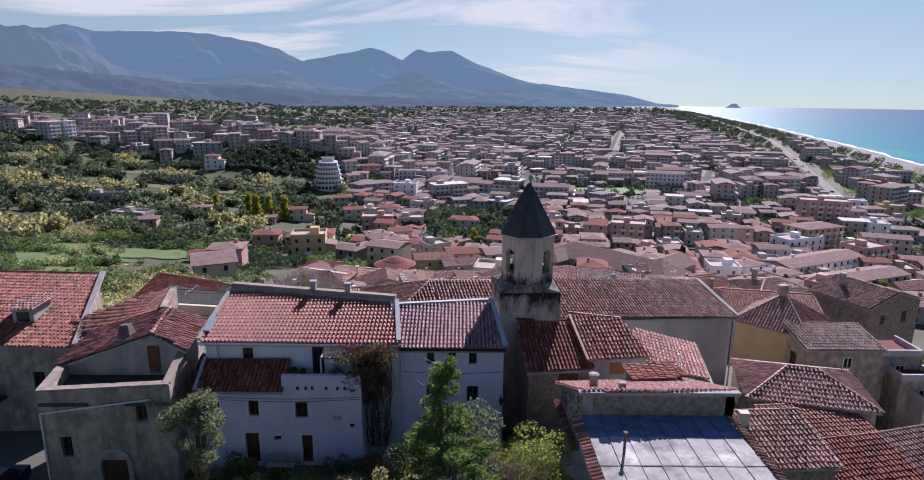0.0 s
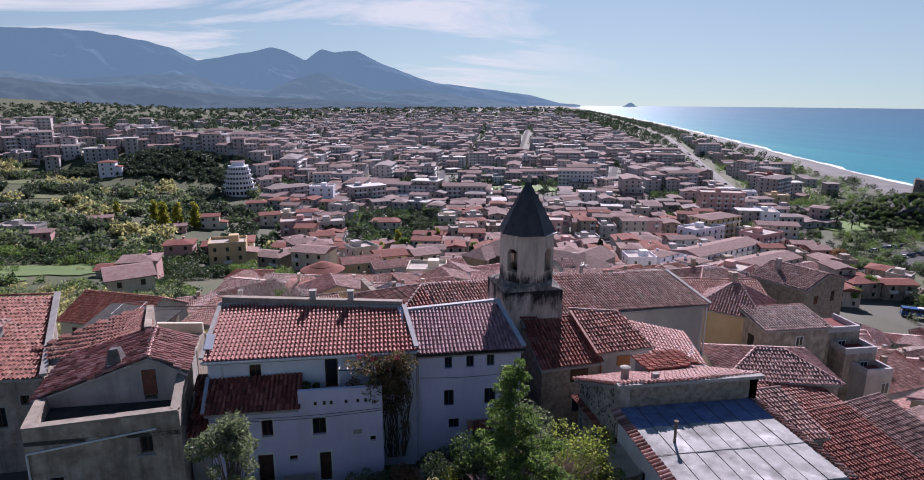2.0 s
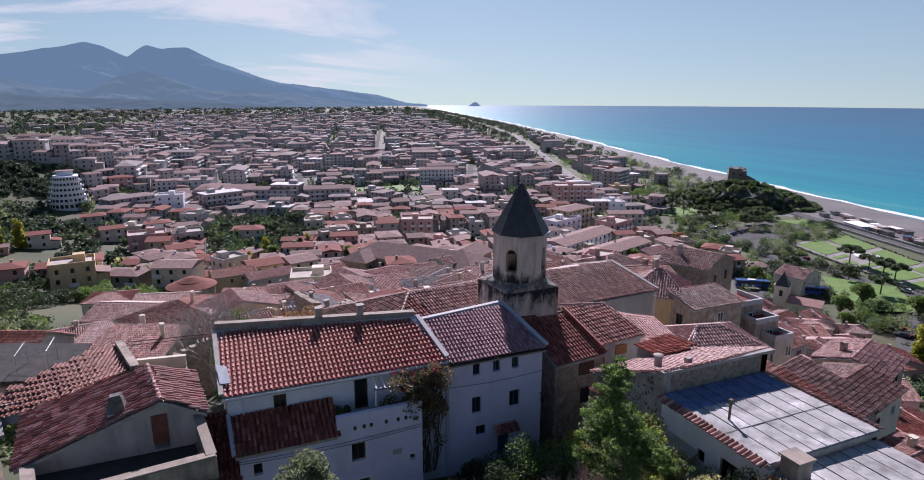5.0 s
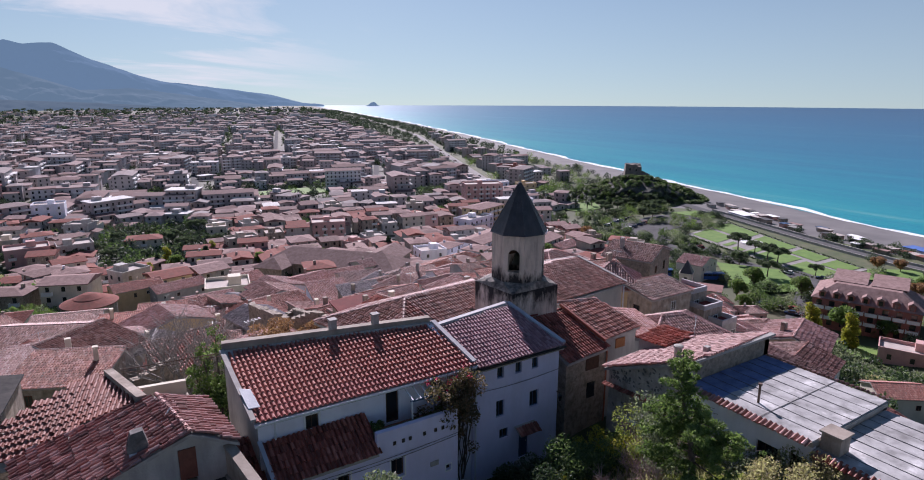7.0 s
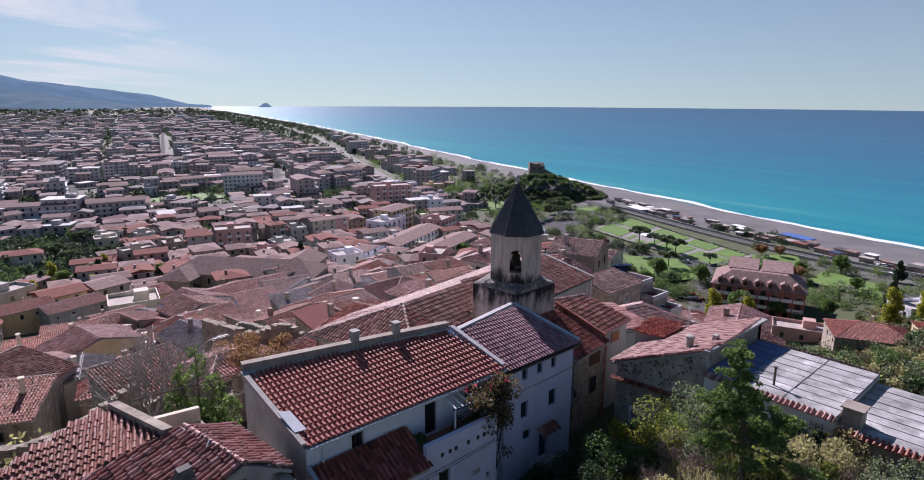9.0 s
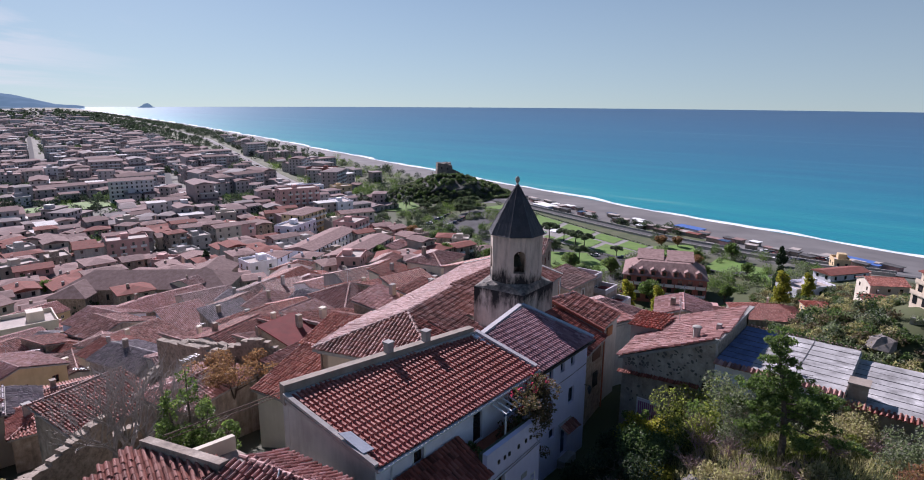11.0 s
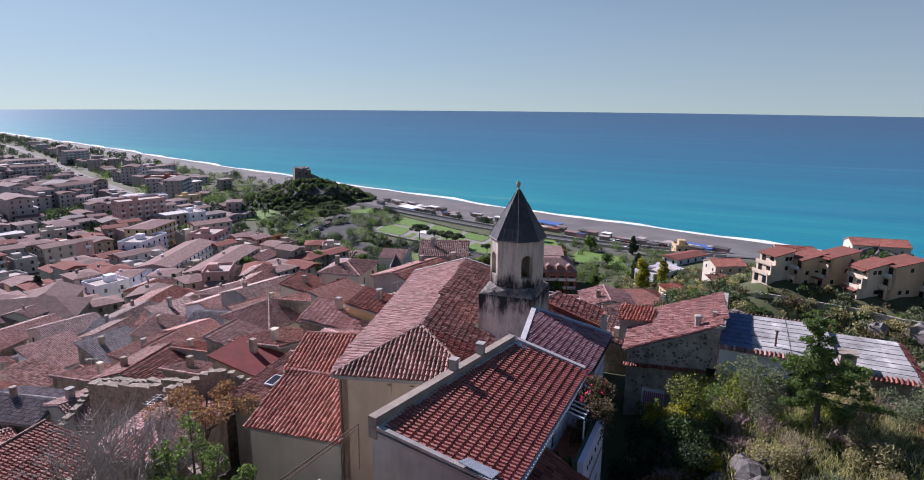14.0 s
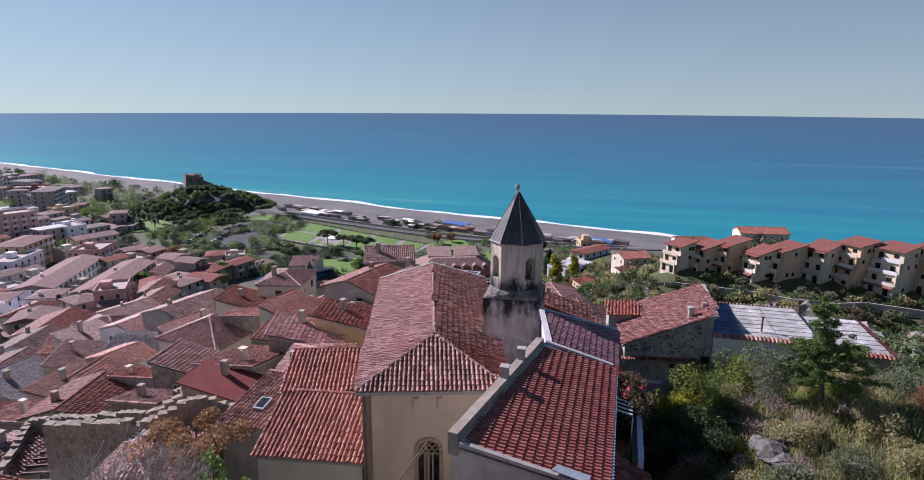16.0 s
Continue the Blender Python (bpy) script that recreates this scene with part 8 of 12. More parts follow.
ruin_wall([(-26.5, 50.5), (-21.0, 49.5), (-19.8, 55.5)], 82, [88.6, 91.0, 88.4], 8)
ruin_wall([(-26.5, 50.5), (-25.0, 57.5), (-19.8, 55.5)], 82, [88.6, 87.6, 88.4], 9)
for k in range(5):
    single("fallen_rafter", Geo().beam((-25.6 + k * 1.1, 50.8 - 0.2 * k, 88.7 + 0.35 * k), (-24.4 + k * 1.05, 56.6 - 0.3 * k, 87.2), 0.14, 0.16), M_WOOD, "charred grey rafter of a fallen roof", "rafter", "fallen rafters")
for k in range(7):
    single("fallen_rafter", Geo().beam((-6.0 + k * 0.8, 66.5 + k * 0.4, 84.6 + 0.1 * k), (-5.4 + k * 0.8, 72.0 + k * 0.5, 83.2), 0.16, 0.18), M_WOOD, "charred grey rafter of a fallen roof", "rafter", "fallen rafters")


# ---- the town on the plain ----
def unit_window():
    g = Geo().box(-0.5, -0.06, 0, 0.5, 0.02, 1.4)
    return mesh_of("window", g.v, g.f, M_GLASS)


def unit_balcony():
    g = Geo().box(-1.3, -1.1, -0.15, 1.3, 0.0, 0.0).box(-1.3, -1.1, 0.0, 1.3, -1.04, 0.95).box(-1.3, -1.1, 0.0, -1.24, 0, 0.95).box(1.24, -1.1, 0, 1.3, 0, 0.95)
    return mesh_of("balcony", g.v, g.f, M_TRIMWHITE)


MESH_WIN, MESH_BAL = unit_window(), unit_balcony()
town_no = [0]


def town_house(x, y, yaw, w, d, floors, kind, wall, tile, zbase=None, label="", storey=3.1, balconies=0.35, name="town_house", group="town houses"):
    town_no[0] += 1
    rng = random.Random(town_no[0] * 13 + 5)
    z = gz(x, y) if zbase is None else zbase
    hgt = floors * storey
    words = {"hip": "low red hip roof", "gable": "low red gable roof", "flat": "flat roof terrace"}[kind]
    h = thing(name, (x, y, z), label or "%s-storey pale rendered town house with a %s" % ({1: "one", 2: "two", 3: "three", 4: "four", 5: "five", 6: "six"}[floors], words), "building", group)
    P = lambda a, b: rot2(x, y, yaw, a, b)
    hw, hd = w / 2, d / 2
    part("wall", Geo().prism([P(-hw, -hd), P(hw, -hd), P(hw, hd), P(-hw, hd)], z - 3, z + hgt), wall, h)
    zt = z + hgt
    o = 0.6
    c4 = [(*P(sx * (hw + o), sy * (hd + o)), zt) for sx, sy in ((-1, -1), (1, -1), (1, 1), (-1, 1))]
    if kind == "flat":
        g = Geo()
        for (a, b), (c, e) in (((-hw, -hd), (hw, -hd)), ((hw, -hd), (hw, hd)), ((hw, hd), (-hw, hd)), ((-hw, hd), (-hw, -hd))):
            g.beam((*P(a, b), zt + 0.5), (*P(c, e), zt + 0.5), 0.25, 1.0)
        part("parapet", g, wall, h)
        part("roof", Geo().prism([P(-hw, -hd), P(hw, -hd), P(hw, hd), P(-hw, hd)], zt, zt + 0.12), M_ROOFFLAT, h)
        a, b = rng.uniform(-0.2, 0.2) * w, rng.uniform(0, 0.2) * d
        part("stair_head", Geo().prism([P(a - 1.6, b - 1.6), P(a + 1.6, b - 1.6), P(a + 1.6, b + 1.6), P(a - 1.6, b + 1.6)], zt + 0.12, zt + 2.4), wall, h)
    else:
        rs = 0.24 * d / 2
        if kind == "hip":
            m = min(hd, hw * 0.9)
            r0, r1 = (*P(-hw + m, 0), zt + rs), (*P(hw - m + 0.02, 0), zt + rs)
        else:
            r0, r1 = (*P(-hw - o, 0), zt + rs), (*P(hw + o, 0), zt + rs)
        lo = [(p[0], p[1], p[2] - 0.25) for p in c4]
        part("roof", Geo().add(c4 + [r0, r1] + lo, [(0, 1, 5, 4), (2, 3, 4, 5), (3, 0, 4), (1, 2, 5), (0, 6, 7, 1), (1, 7, 8, 2), (2, 8, 9, 3), (3, 9, 6, 0), (9, 8, 7, 6)]), tile, h)
    oo = origin_of(h)
    if floors > 1 and w < 14 and rng.random() < 0.55:
        sx, wz = rng.choice((-1, 1)), z + (floors - 1) * storey - rng.uniform(0, 1.2)
        wing = [P(sx * hw, -hd + 1.2), P(sx * (hw + 3.6), -hd + 1.2), P(sx * (hw + 3.6), hd - 1.5), P(sx * hw, hd - 1.5)]
        part("wing", Geo().prism(wing, z - 3, wz), wall, h)
        part("wing_roof", Geo().slab([(*P(sx * hw, -hd + 0.8), wz + 0.9), (*P(sx * (hw + 4.0), -hd + 0.8), wz + 0.1), (*P(sx * (hw + 4.0), hd - 1.1), wz + 0.1), (*P(sx * hw, hd - 1.1), wz + 0.9)], 0.2), tile, h)
    if kind != "flat" and rng.random() < 0.5:
        a, b = rng.uniform(-0.3, 0.3) * w, 0.15 * d
        part("chimney", Geo().prism([P(a - 0.4, b - 0.4), P(a + 0.4, b - 0.4), P(a + 0.4, b + 0.4), P(a - 0.4, b + 0.4)], zt, zt + 0.24 * d / 2 + 0.7), wall, h)
    for face, ln, ang in (("south", w, yaw), ("west", d, yaw - 90)):
        cnt = max(2, int(ln // 3.9))
        for f in range(floors):
            for k in range(cnt):
                s = -ln / 2 + ln * (k + 0.5) / cnt
                px, py = P(s, -hd) if face == "south" else P(-hw, -s)
                ob = new("window", MESH_WIN)
                ob.parent = h
                ob.matrix_basis = pose(px - oo.x, py - oo.y, z + f * storey + 0.95 - oo.z, 0, 0, ang)
                if face == "south" and f > 0 and rng.random() < balconies:
                    bb = new("balcony", MESH_BAL)
                    bb.parent = h
                    bb.matrix_basis = pose(px - oo.x, py - oo.y, z + f * storey + 0.1 - oo.z, 0, 0, ang)
    return h


M_ROOFFLAT = surface("roof_terrace_tiles", [(0.3, (0.36, 0.30, 0.27)), (0.7, (0.50, 0.45, 0.41))], scale=0.3, stain=0.4, stain_scale=0.4, bump=0.0, stain_color=(0.25, 0.22, 0.20))
M_TOWNROOF = [surface("town_tile_%s" % n, [(0.3, a), (0.7, b)], scale=0.8, rough=0.9, spec=0.15, stain=0.65, stain_scale=0.7, bump=0.6, bump_scale=5.0, stain_color=(0.14, 0.09, 0.075)) for n, a, b in (("brown", (0.18, 0.118, 0.108), (0.27, 0.19, 0.178)), ("rose", (0.23, 0.148, 0.135), (0.33, 0.23, 0.215)), ("red", (0.19, 0.068, 0.054), (0.27, 0.105, 0.085)))]
M_TERRACE_PALE = surface("pale_roof_terrace", [(0.0, (0.42, 0.40, 0.39)), (0.5, (0.58, 0.56, 0.54)), (1.0, (0.70, 0.69, 0.68))], by="island", scale=0.05, rough=0.9, spec=0.15, stain=0.4, stain_scale=0.4, bump=0.0)
# mostly grey and stained renders, so the facades' shade sits in their tone
TOWN_WALLS = [M_CREAM, M_GREYWALL, M_PINK, M_GREYWALL, M_CHURCH_GREY, M_GREYWALL, M_PLASTER, M_PLASTER, M_PLASTER, M_CHURCH_GREY]


def shore_gap(x, y):
    return float(np.interp(y, SHORE_Y, SHORE_X)) - x


taken = [(o.location.x, o.location.y, 9.0) for o in scene.objects if o.name.startswith("old_house")]


def free(x, y, r):
    return all((x - a) ** 2 + (y - b) ** 2 > (r + c) ** 2 * 0.36 for a, b, c in taken)


# the long convent hall with its grey-brown roof
def convent():
    """Main hall along the lane with a shorter wing behind, small windows in the long front."""
    z, yaw, cx, cy, ze = 40, -48, 55.5, 211, 51.5
    h = thing("convent_hall", (cx, cy, z), "long stone convent hall with a broad grey-brown roof", "hall")
    P = lambda a, b: rot2(cx, cy, yaw, a, b)
    part("wall", Geo().prism([P(-25, -8), P(25, -8), P(25, 8), P(-25, 8)], z - 6, ze), M_PLASTER, h)
    part("wing_wall", Geo().prism([P(-25, -15), P(-14, -15), P(-14, -7.99), P(-25, -7.99)], z - 6, ze - 0.4), M_PLASTER, h)
    part("rear_wing_wall", Geo().prism([P(6, 7.99), P(19, 7.99), P(19, 24), P(6, 24)], z - 6, ze - 1), M_PLASTER, h)

    def hip(name, a0, a1, b0, b1, zz, rise, along):
        c = [(*P(a, b), zz) for a, b in ((a0, b0), (a1, b0), (a1, b1), (a0, b1))]
        am, bm, m = (a0 + a1) / 2, (b0 + b1) / 2, (b1 - b0 if along else a1 - a0) * 0.42
        r = ((*P(a0 + m, bm), zz + rise), (*P(a1 - m, bm), zz + rise)) if along else ((*P(am, b0 + m), zz + rise), (*P(am, b1), zz + rise))
        f = [(0, 1, 5, 4), (2, 3, 4, 5), (3, 0, 4), (1, 2, 5)] if along else [(0, 1, 4), (1, 2, 5, 4), (2, 3, 5), (3, 0, 4, 5)]
        part(name, Geo().add(c + list(r), f + [(3, 2, 1, 0)]), M_TOWNROOF[0], h)

    hip("roof", -25.8, 25.8, -8.8, 8.8, ze + 0.02, 4.0, True)
    hip("wing_roof", -25.8, -13.2, -15.8, -4, ze - 0.38, 2.8, False)
    hip("rear_wing_roof", 5.3, 19.7, 5, 24.8, ze - 0.98, 2.9, False)
    oo = origin_of(h)
    for k in range(8):
        px, py = P(-11 + k * 4.6, -8)
        ob = new("window", MESH_WIN)
        ob.parent = h
        ob.matrix_basis = pose(px - oo.x, py - oo.y, ze - 3.4 - oo.z, 0, 0, yaw) @ Matrix.Diagonal((0.8, 1, 1.3, 1))
    for k in range(3):
        px, py = P(-25, -4 + k * 4.0 - 6)
        ob = new("window", MESH_WIN)
        ob.parent = h
        ob.matrix_basis = pose(px - oo.x, py - oo.y, ze - 3.6 - oo.z, 0, 0, yaw - 90) @ Matrix.Diagonal((0.8, 1, 1.3, 1))
    for q in (-18, -6, 6, 18):
        taken.append((*P(q, 0), 12))
    taken.append((*P(12, 18), 9))


convent()
# long white apartment rows and tall white houses beside the square
for a in ((144, 212, 21, 42, 12, 3, "gable", M_CREAM, 37.2, 0.8), (143.5, 237, 25, 44, 13, 3, "gable", M_WHITE, 36.8, 0.9), (120, 216.5, 25, 10, 9, 3, "hip", M_WHITE, 37.2, 0.7), (112.5, 229, 25, 11, 9, 3, "hip", M_WHITE, 37, 0.7), (100, 222, -8, 11, 10, 3, "flat", M_WHITE, 38, 0.4), (84, 212, -14, 10, 9, 2, "gable", M_CREAM, 40.5, 0.3), (88, 311, -18, 17, 12, 3, "flat", M_PINK, 35.5, 0.5),
          (174, 252, 22, 16, 12, 4, "flat", M_PINK, 35.5, 0.9), (160, 280, 20, 22, 11, 3, "flat", M_WHITE, 35.5, 1.0), (176, 294, 20, 24, 13, 4, "hip", M_OCHRE, 35.3, 0.9), (206, 286, -20, 20, 11, 3, "gable", M_CREAM, 35, 0.7), (224, 320, 70, 18, 10, 3, "flat", M_WHITE, 35, 0.3), (318, 457, -62, 24, 14, 4, "flat", M_BRICKRED, 35, 1.0), (214, 352, -20, 26, 14, 5, "flat", M_PINK, 35, 0.8), (252, 392, -22, 22, 12, 3, "flat", M_WHITE, 35, 0.8), (268, 372, -22, 14, 11, 3, "flat", M_OCHRE, 35, 0.3)):
    _c, _s = math.cos(radians(a[2])), math.sin(radians(a[2]))
    for k in range(-2, 3):
        taken.append((a[0] + a[3] * k * 0.2 * _c, a[1] + a[3] * k * 0.2 * _s, 7))
    town_house(a[0], a[1], a[2], a[3], a[4], a[5], a[6], a[7], M_TOWNROOF[1], a[8], "", 3.1, a[9])
# single houses on the slope below the old quarter and along the dip
for a in ((-73, 183, 8, 10, 9, 2, "hip", M_PINK), (-82, 187, 8, 8, 7, 1, "gable", M_CREAM), (-78, 237, 5, 10, 9, 2, "hip", M_PINK), (-66, 241, 5, 9, 9, 2, "gable", M_PINK), (-55.5, 215, 8, 12, 10, 3, "flat", M_OCHRE), (-56, 231, 8, 12, 11, 3, "hip", M_CREAM), (-86, 311, 10, 10, 8, 2, "gable", M_CREAM), (-97, 295, 12, 9, 7, 1, "gable", M_PINK),
          (-65, 153, 25, 10, 13, 2, "gable", M_CREAM), (-41, 262, 10, 10, 8, 2, "gable", M_PEACH), (-27, 243, 8, 9.5, 9, 3, "hip", M_WHITE), (-42, 298, 5, 15, 11, 3, "flat", M_PINK), (-26, 303, 6, 13, 11, 3, "flat", M_GREYWALL), (-72, 364, 10, 12, 9, 2, "hip", M_CREAM), (-56, 379, 5, 12, 9, 2, "hip", M_PINK), (-37, 400, -5, 15, 11, 4, "flat", M_WHITE), (-70, 470, 8, 14, 10, 3, "hip", M_PINK),
          (-131, 299, 15, 10, 7, 1, "gable", M_OCHRE), (-148, 266, -8, 17, 8, 1, "flat", M_GREYWALL), (-137, 259, 12, 8, 7, 1, "gable", M_PINK), (-185, 310, 4, 24, 6, 1, "flat", M_GREYWALL), (-182, 443, 10, 10, 9, 3, "hip", M_WHITE), (0, 215, 12, 11, 10, 3, "gable", M_OCHRE), (13, 223, 16, 10, 11, 3, "gable", M_GREYWALL), (18, 260, -14, 12, 8, 3, "gable", M_GREYWALL), (31, 259, -14, 11, 8, 3, "hip", M_PLASTER),
          (10, 172, -10, 11, 10, 3, "flat", M_CREAM), (20, 177, -12, 8, 9, 2, "gable", M_PINK), (-18, 236, 2, 9, 8, 1, "hip", M_CREAM), (-28, 269, 10, 10, 9, 3, "gable", M_CREAM), (2, 327, -10, 15, 11, 2, "hip", M_CREAM), (22, 293, -15, 14, 8, 2, "gable", M_GREYWALL), (42, 282, -12, 12, 9, 3, "gable", M_PINK), (-40, 330, 8, 11, 9, 3, "hip", M_WHITE), (-60, 330, 14, 10, 9, 2, "gable", M_CREAM)):
    taken.append((a[0], a[1], 7))
    town_house(a[0], a[1], a[2], a[3], a[4], a[5], a[6], a[7], M_TOWNROOF[1 if a[0] % 2 else 2])


def round_house(x, y, r):
    z = gz(x, y)
    h = thing("round_house", (x, y, z), "round rendered house under a shallow conical brown roof", "house")
    part("wall", Geo().lathe(x, y, [(r, z - 3), (r, z + 4.2)], 24), M_PLASTER, h)
    part("roof", Geo().lathe(x, y, [(r + 0.6, z + 4.2), (r + 0.6, z + 4.4), (r * 0.62, z + 5.6), (r * 0.58, z + 5.8), (r * 0.22, z + 6.8), (0.1, z + 7.0)], 24), M_TOWNROOF[2], h)
    taken.append((x, y, 7))


round_house(-22, 194, 6.5)
old_house(-25, 142, 67.5, -15, 12, 8, "gable", M_TILE_OLD, M_PLASTER)
old_house(-7, 129, 70.5, 12, 11, 7, "gable", M_TILE_OLD, M_CREAM)
old_house(-38, 160, 64.0, -10, 10, 8, "hip", M_TILE_RED, M_CREAM)
old_house(2, 150, 64.5, 5, 10, 8, "gable", M_TILE_PALE, M_PLASTER)
# white stepped apartment block under the cliff
def stepped_block(x, y, yaw, z, floors, st):
    h = thing("apartment_block", (x, y, z), "white six-storey apartment block with rounded stepped balconies", "apartment block")
    P = lambda a, b: rot2(x, y, yaw, a, b)
    for f in range(floors):
        w, d = 11.0 - 0.75 * f, 9.5 - 1.0 * f
        bow = lambda k: [P(w * k * math.cos(radians(q)), -1 - d * k * math.sin(radians(q))) for q in range(0, 181, 15)]
        part("storey", Geo().prism(bow(0.86)[::-1] + [P(w * 0.86, 8), P(-w * 0.86, 8)][::1], z + f * st - (4 if f == 0 else 0), z + (f + 1) * st), M_WHITE, h)
        if f:
            part("balcony_slab", Geo().prism(bow(1.06)[::-1], z + f * st - 0.22, z + f * st + 0.02), M_TRIMWHITE, h)
            part("balcony_parapet", Geo().prism(bow(1.06)[::-1] + bow(1.045), z + f * st + 0.02, z + f * st + 0.95), M_TRIMWHITE, h)
        q = bow(0.868)
        for k in range(1, 11):
            a, b = lerp(q[k], q[k + 1], 0.18), lerp(q[k], q[k + 1], 0.82)
            part("window", Geo().beam((*a, z + f * st + 1.15), (*b, z + f * st + 1.15), 0.08, 2.0), M_GLASS, h)
    part("stair_head", Geo().prism([P(-4, 1), P(4, 1), P(4, 7), P(-4, 7)], z + floors * st, z + floors * st + 2.6), M_WHITE, h)
    part("roof", Geo().prism([P(-4.5, 0.5), P(4.5, 0.5), P(4.5, 7.5), P(-4.5, 7.5)], z + floors * st + 2.6, z + floors * st + 2.85), M_TOWNROOF[1], h)


stepped_block(-91, 412, 10, 47.0, 6, 2.95)
taken.append((-91, 408, 18))

# streets
STREETS = [[(265, 405), (335, 563), (428, 786), (530, 1042), (748, 1809), (900, 2400)], [(184, 769), (231, 930), (334, 1293)], [(50, 470), (59, 550), (90, 763)], [(205, 510), (259, 629)], [(150, 235), (200, 330), (265, 405)], [(60, 300), (140, 290), (240, 300)], [(-60, 560), (120, 590), (330, 563)]]


def street_dist(x, y):
    best = 1e9
    for line in STREETS:
        for (x0, y0), (x1, y1) in zip(line, line[1:]):
            dx, dy = x1 - x0, y1 - y0
            t = max(0, min(1, ((x - x0) * dx + (y - y0) * dy) / (dx * dx + dy * dy)))
            best = min(best, math.hypot(x - x0 - t * dx, y - y0 - t * dy))
    return best


def ribbon(pts, width, lift, step=12.0):
    g = Geo()
    prev = None
    for (x0, y0), (x1, y1) in zip(pts, pts[1:]):
        ln = math.hypot(x1 - x0, y1 - y0)
        nx, ny = -(y1 - y0) / ln * width / 2, (x1 - x0) / ln * width / 2
        n = max(1, int(ln / step))
        for k in range(n + 1):
            t = k / n
            x, y = x0 + (x1 - x0) * t, y0 + (y1 - y0) * t
            cur = [(x + nx, y + ny, gz(x + nx, y + ny) + lift), (x - nx, y - ny, gz(x - nx, y - ny) + lift)]
            if prev:
                g.add([prev[0], prev[1], cur[1], cur[0]], [(0, 1, 2, 3)])
            prev = cur
    return g


for k, line in enumerate(STREETS):
    g = ribbon(line, 9 if k == 0 else 5.5, 0.7)
    tagged(new("road_%d" % (k + 1), mesh_of("road", g.v, g.f, M_PAVE if k == 0 else M_ASPHALT)), "straight street between town buildings", "road", kind="structure")


def in_town(x, y):
    if shore_gap(x, y) < 150 + 0.04 * y or street_dist(x, y) < 8.5:
        return False
    left = -50 - 0.30 * max(0, y - 330) if y < 700 else -160
    return x > left and y > 205 - 0.18 * x and not (200 < x and y < 300 + (x - 200) * 0.1)


def green_plot(x, y):
    """The sports field, the wooded dip below the old quarter, the line of pines and scattered gardens."""
    if 78 < x < 156 and 446 < y < 506:
        return True
    if -34 < x < 46 and 276 < y < 384 and abs(x - 6 - (330 - y) * -0.05) < 34 - abs(y - 328) * 0.3:
        return True
    if 138 < x < 182 and abs((x - 160) * 1.7 + (y - 418)) < 16 and 372 < y < 460:
        return True
    return noise.noise((x * 0.021, y * 0.019, 8.0)) > (0.40 if y < 900 else 0.28)


# close-packed houses on slightly turned grids whose bearing drifts from quarter to quarter: the nearer ones one by one
rng = random.Random(11)
near_spots, far_spots, green_spots, villas, street_trees = [], [], [], [], []
for i in range(-64, 120):
    for j in range(0, 200):
        deep = 178 + j * 11.6
        cell = 12.4 if deep < 900 else 14.0
        x, y = rot2(0, 170, -13, i * cell + rng.uniform(-2.4, 2.4), j * 11.6 + rng.uniform(-2.0, 2.0))
        if deep > 430 and (i % 6 == 5 or j % 7 == 6):
            if y < 1700 and in_town(x, y) and noise.noise((x * 0.02, y * 0.02, 1.0)) > -0.1:
                street_trees.append((x, y, rng.uniform(1.8, 3.4)))
            continue
        if y > 2400 or not in_town(x, y):
            continue
        if green_plot(x, y):
            green_spots.append((x, y))
            continue
        dens = 0.93 if y < 900 else 0.9 - 0.72 * min(1, (y - 900) / 1000)
        if rng.random() > dens:
            if rng.random() < 0.6:
                green_spots.append((x, y))
            continue
        (near_spots if y < 470 else far_spots).append((x, y))
near_spots.sort(key=lambda p: p[0] ** 2 + p[1] ** 2)
for x, y in near_spots[:215]:
    if not free(x, y, 6.6):
        continue
    taken.append((x, y, 6.5))
    floors = rng.choice((2, 2, 2, 3, 3)) if y > 300 else rng.choice((1, 2, 2, 2, 3))
    town_house(x, y, -13 + 26 * noise.noise((x * 0.009, y * 0.009, 6.0)) + rng.choice((0, 0, 90, 90, 7, -8, 45)), rng.uniform(8, 13.5), rng.uniform(7.5, 10.5), floors, rng.choice(("hip", "gable", "hip", "gable", "gable", "flat")), rng.choice(TOWN_WALLS), rng.choice(M_TOWNROOF))
far_spots += [q for q in near_spots[215:] if free(q[0], q[1], 6.6)]
# the rows of villas between the coast road and the pines
for k in range(26):
    y = 425 + k * 24
    x = float(np.interp(y, (405, 563, 786, 1042), (265, 335, 428, 530)))
    for off_row, chance in ((24, 0.9), (46, 0.8), (70, 0.45)):
        px, py = x + off_row * 0.92 + rng.uniform(-4, 4), y - off_row * 0.4 + rng.uniform(-5, 5)
        if rng.random() < chance and shore_gap(px, py) > 75 and (px - 346) ** 2 + (py - 336) ** 2 > 5200:
            far_spots.append((px, py))
            villas.append((px, py))


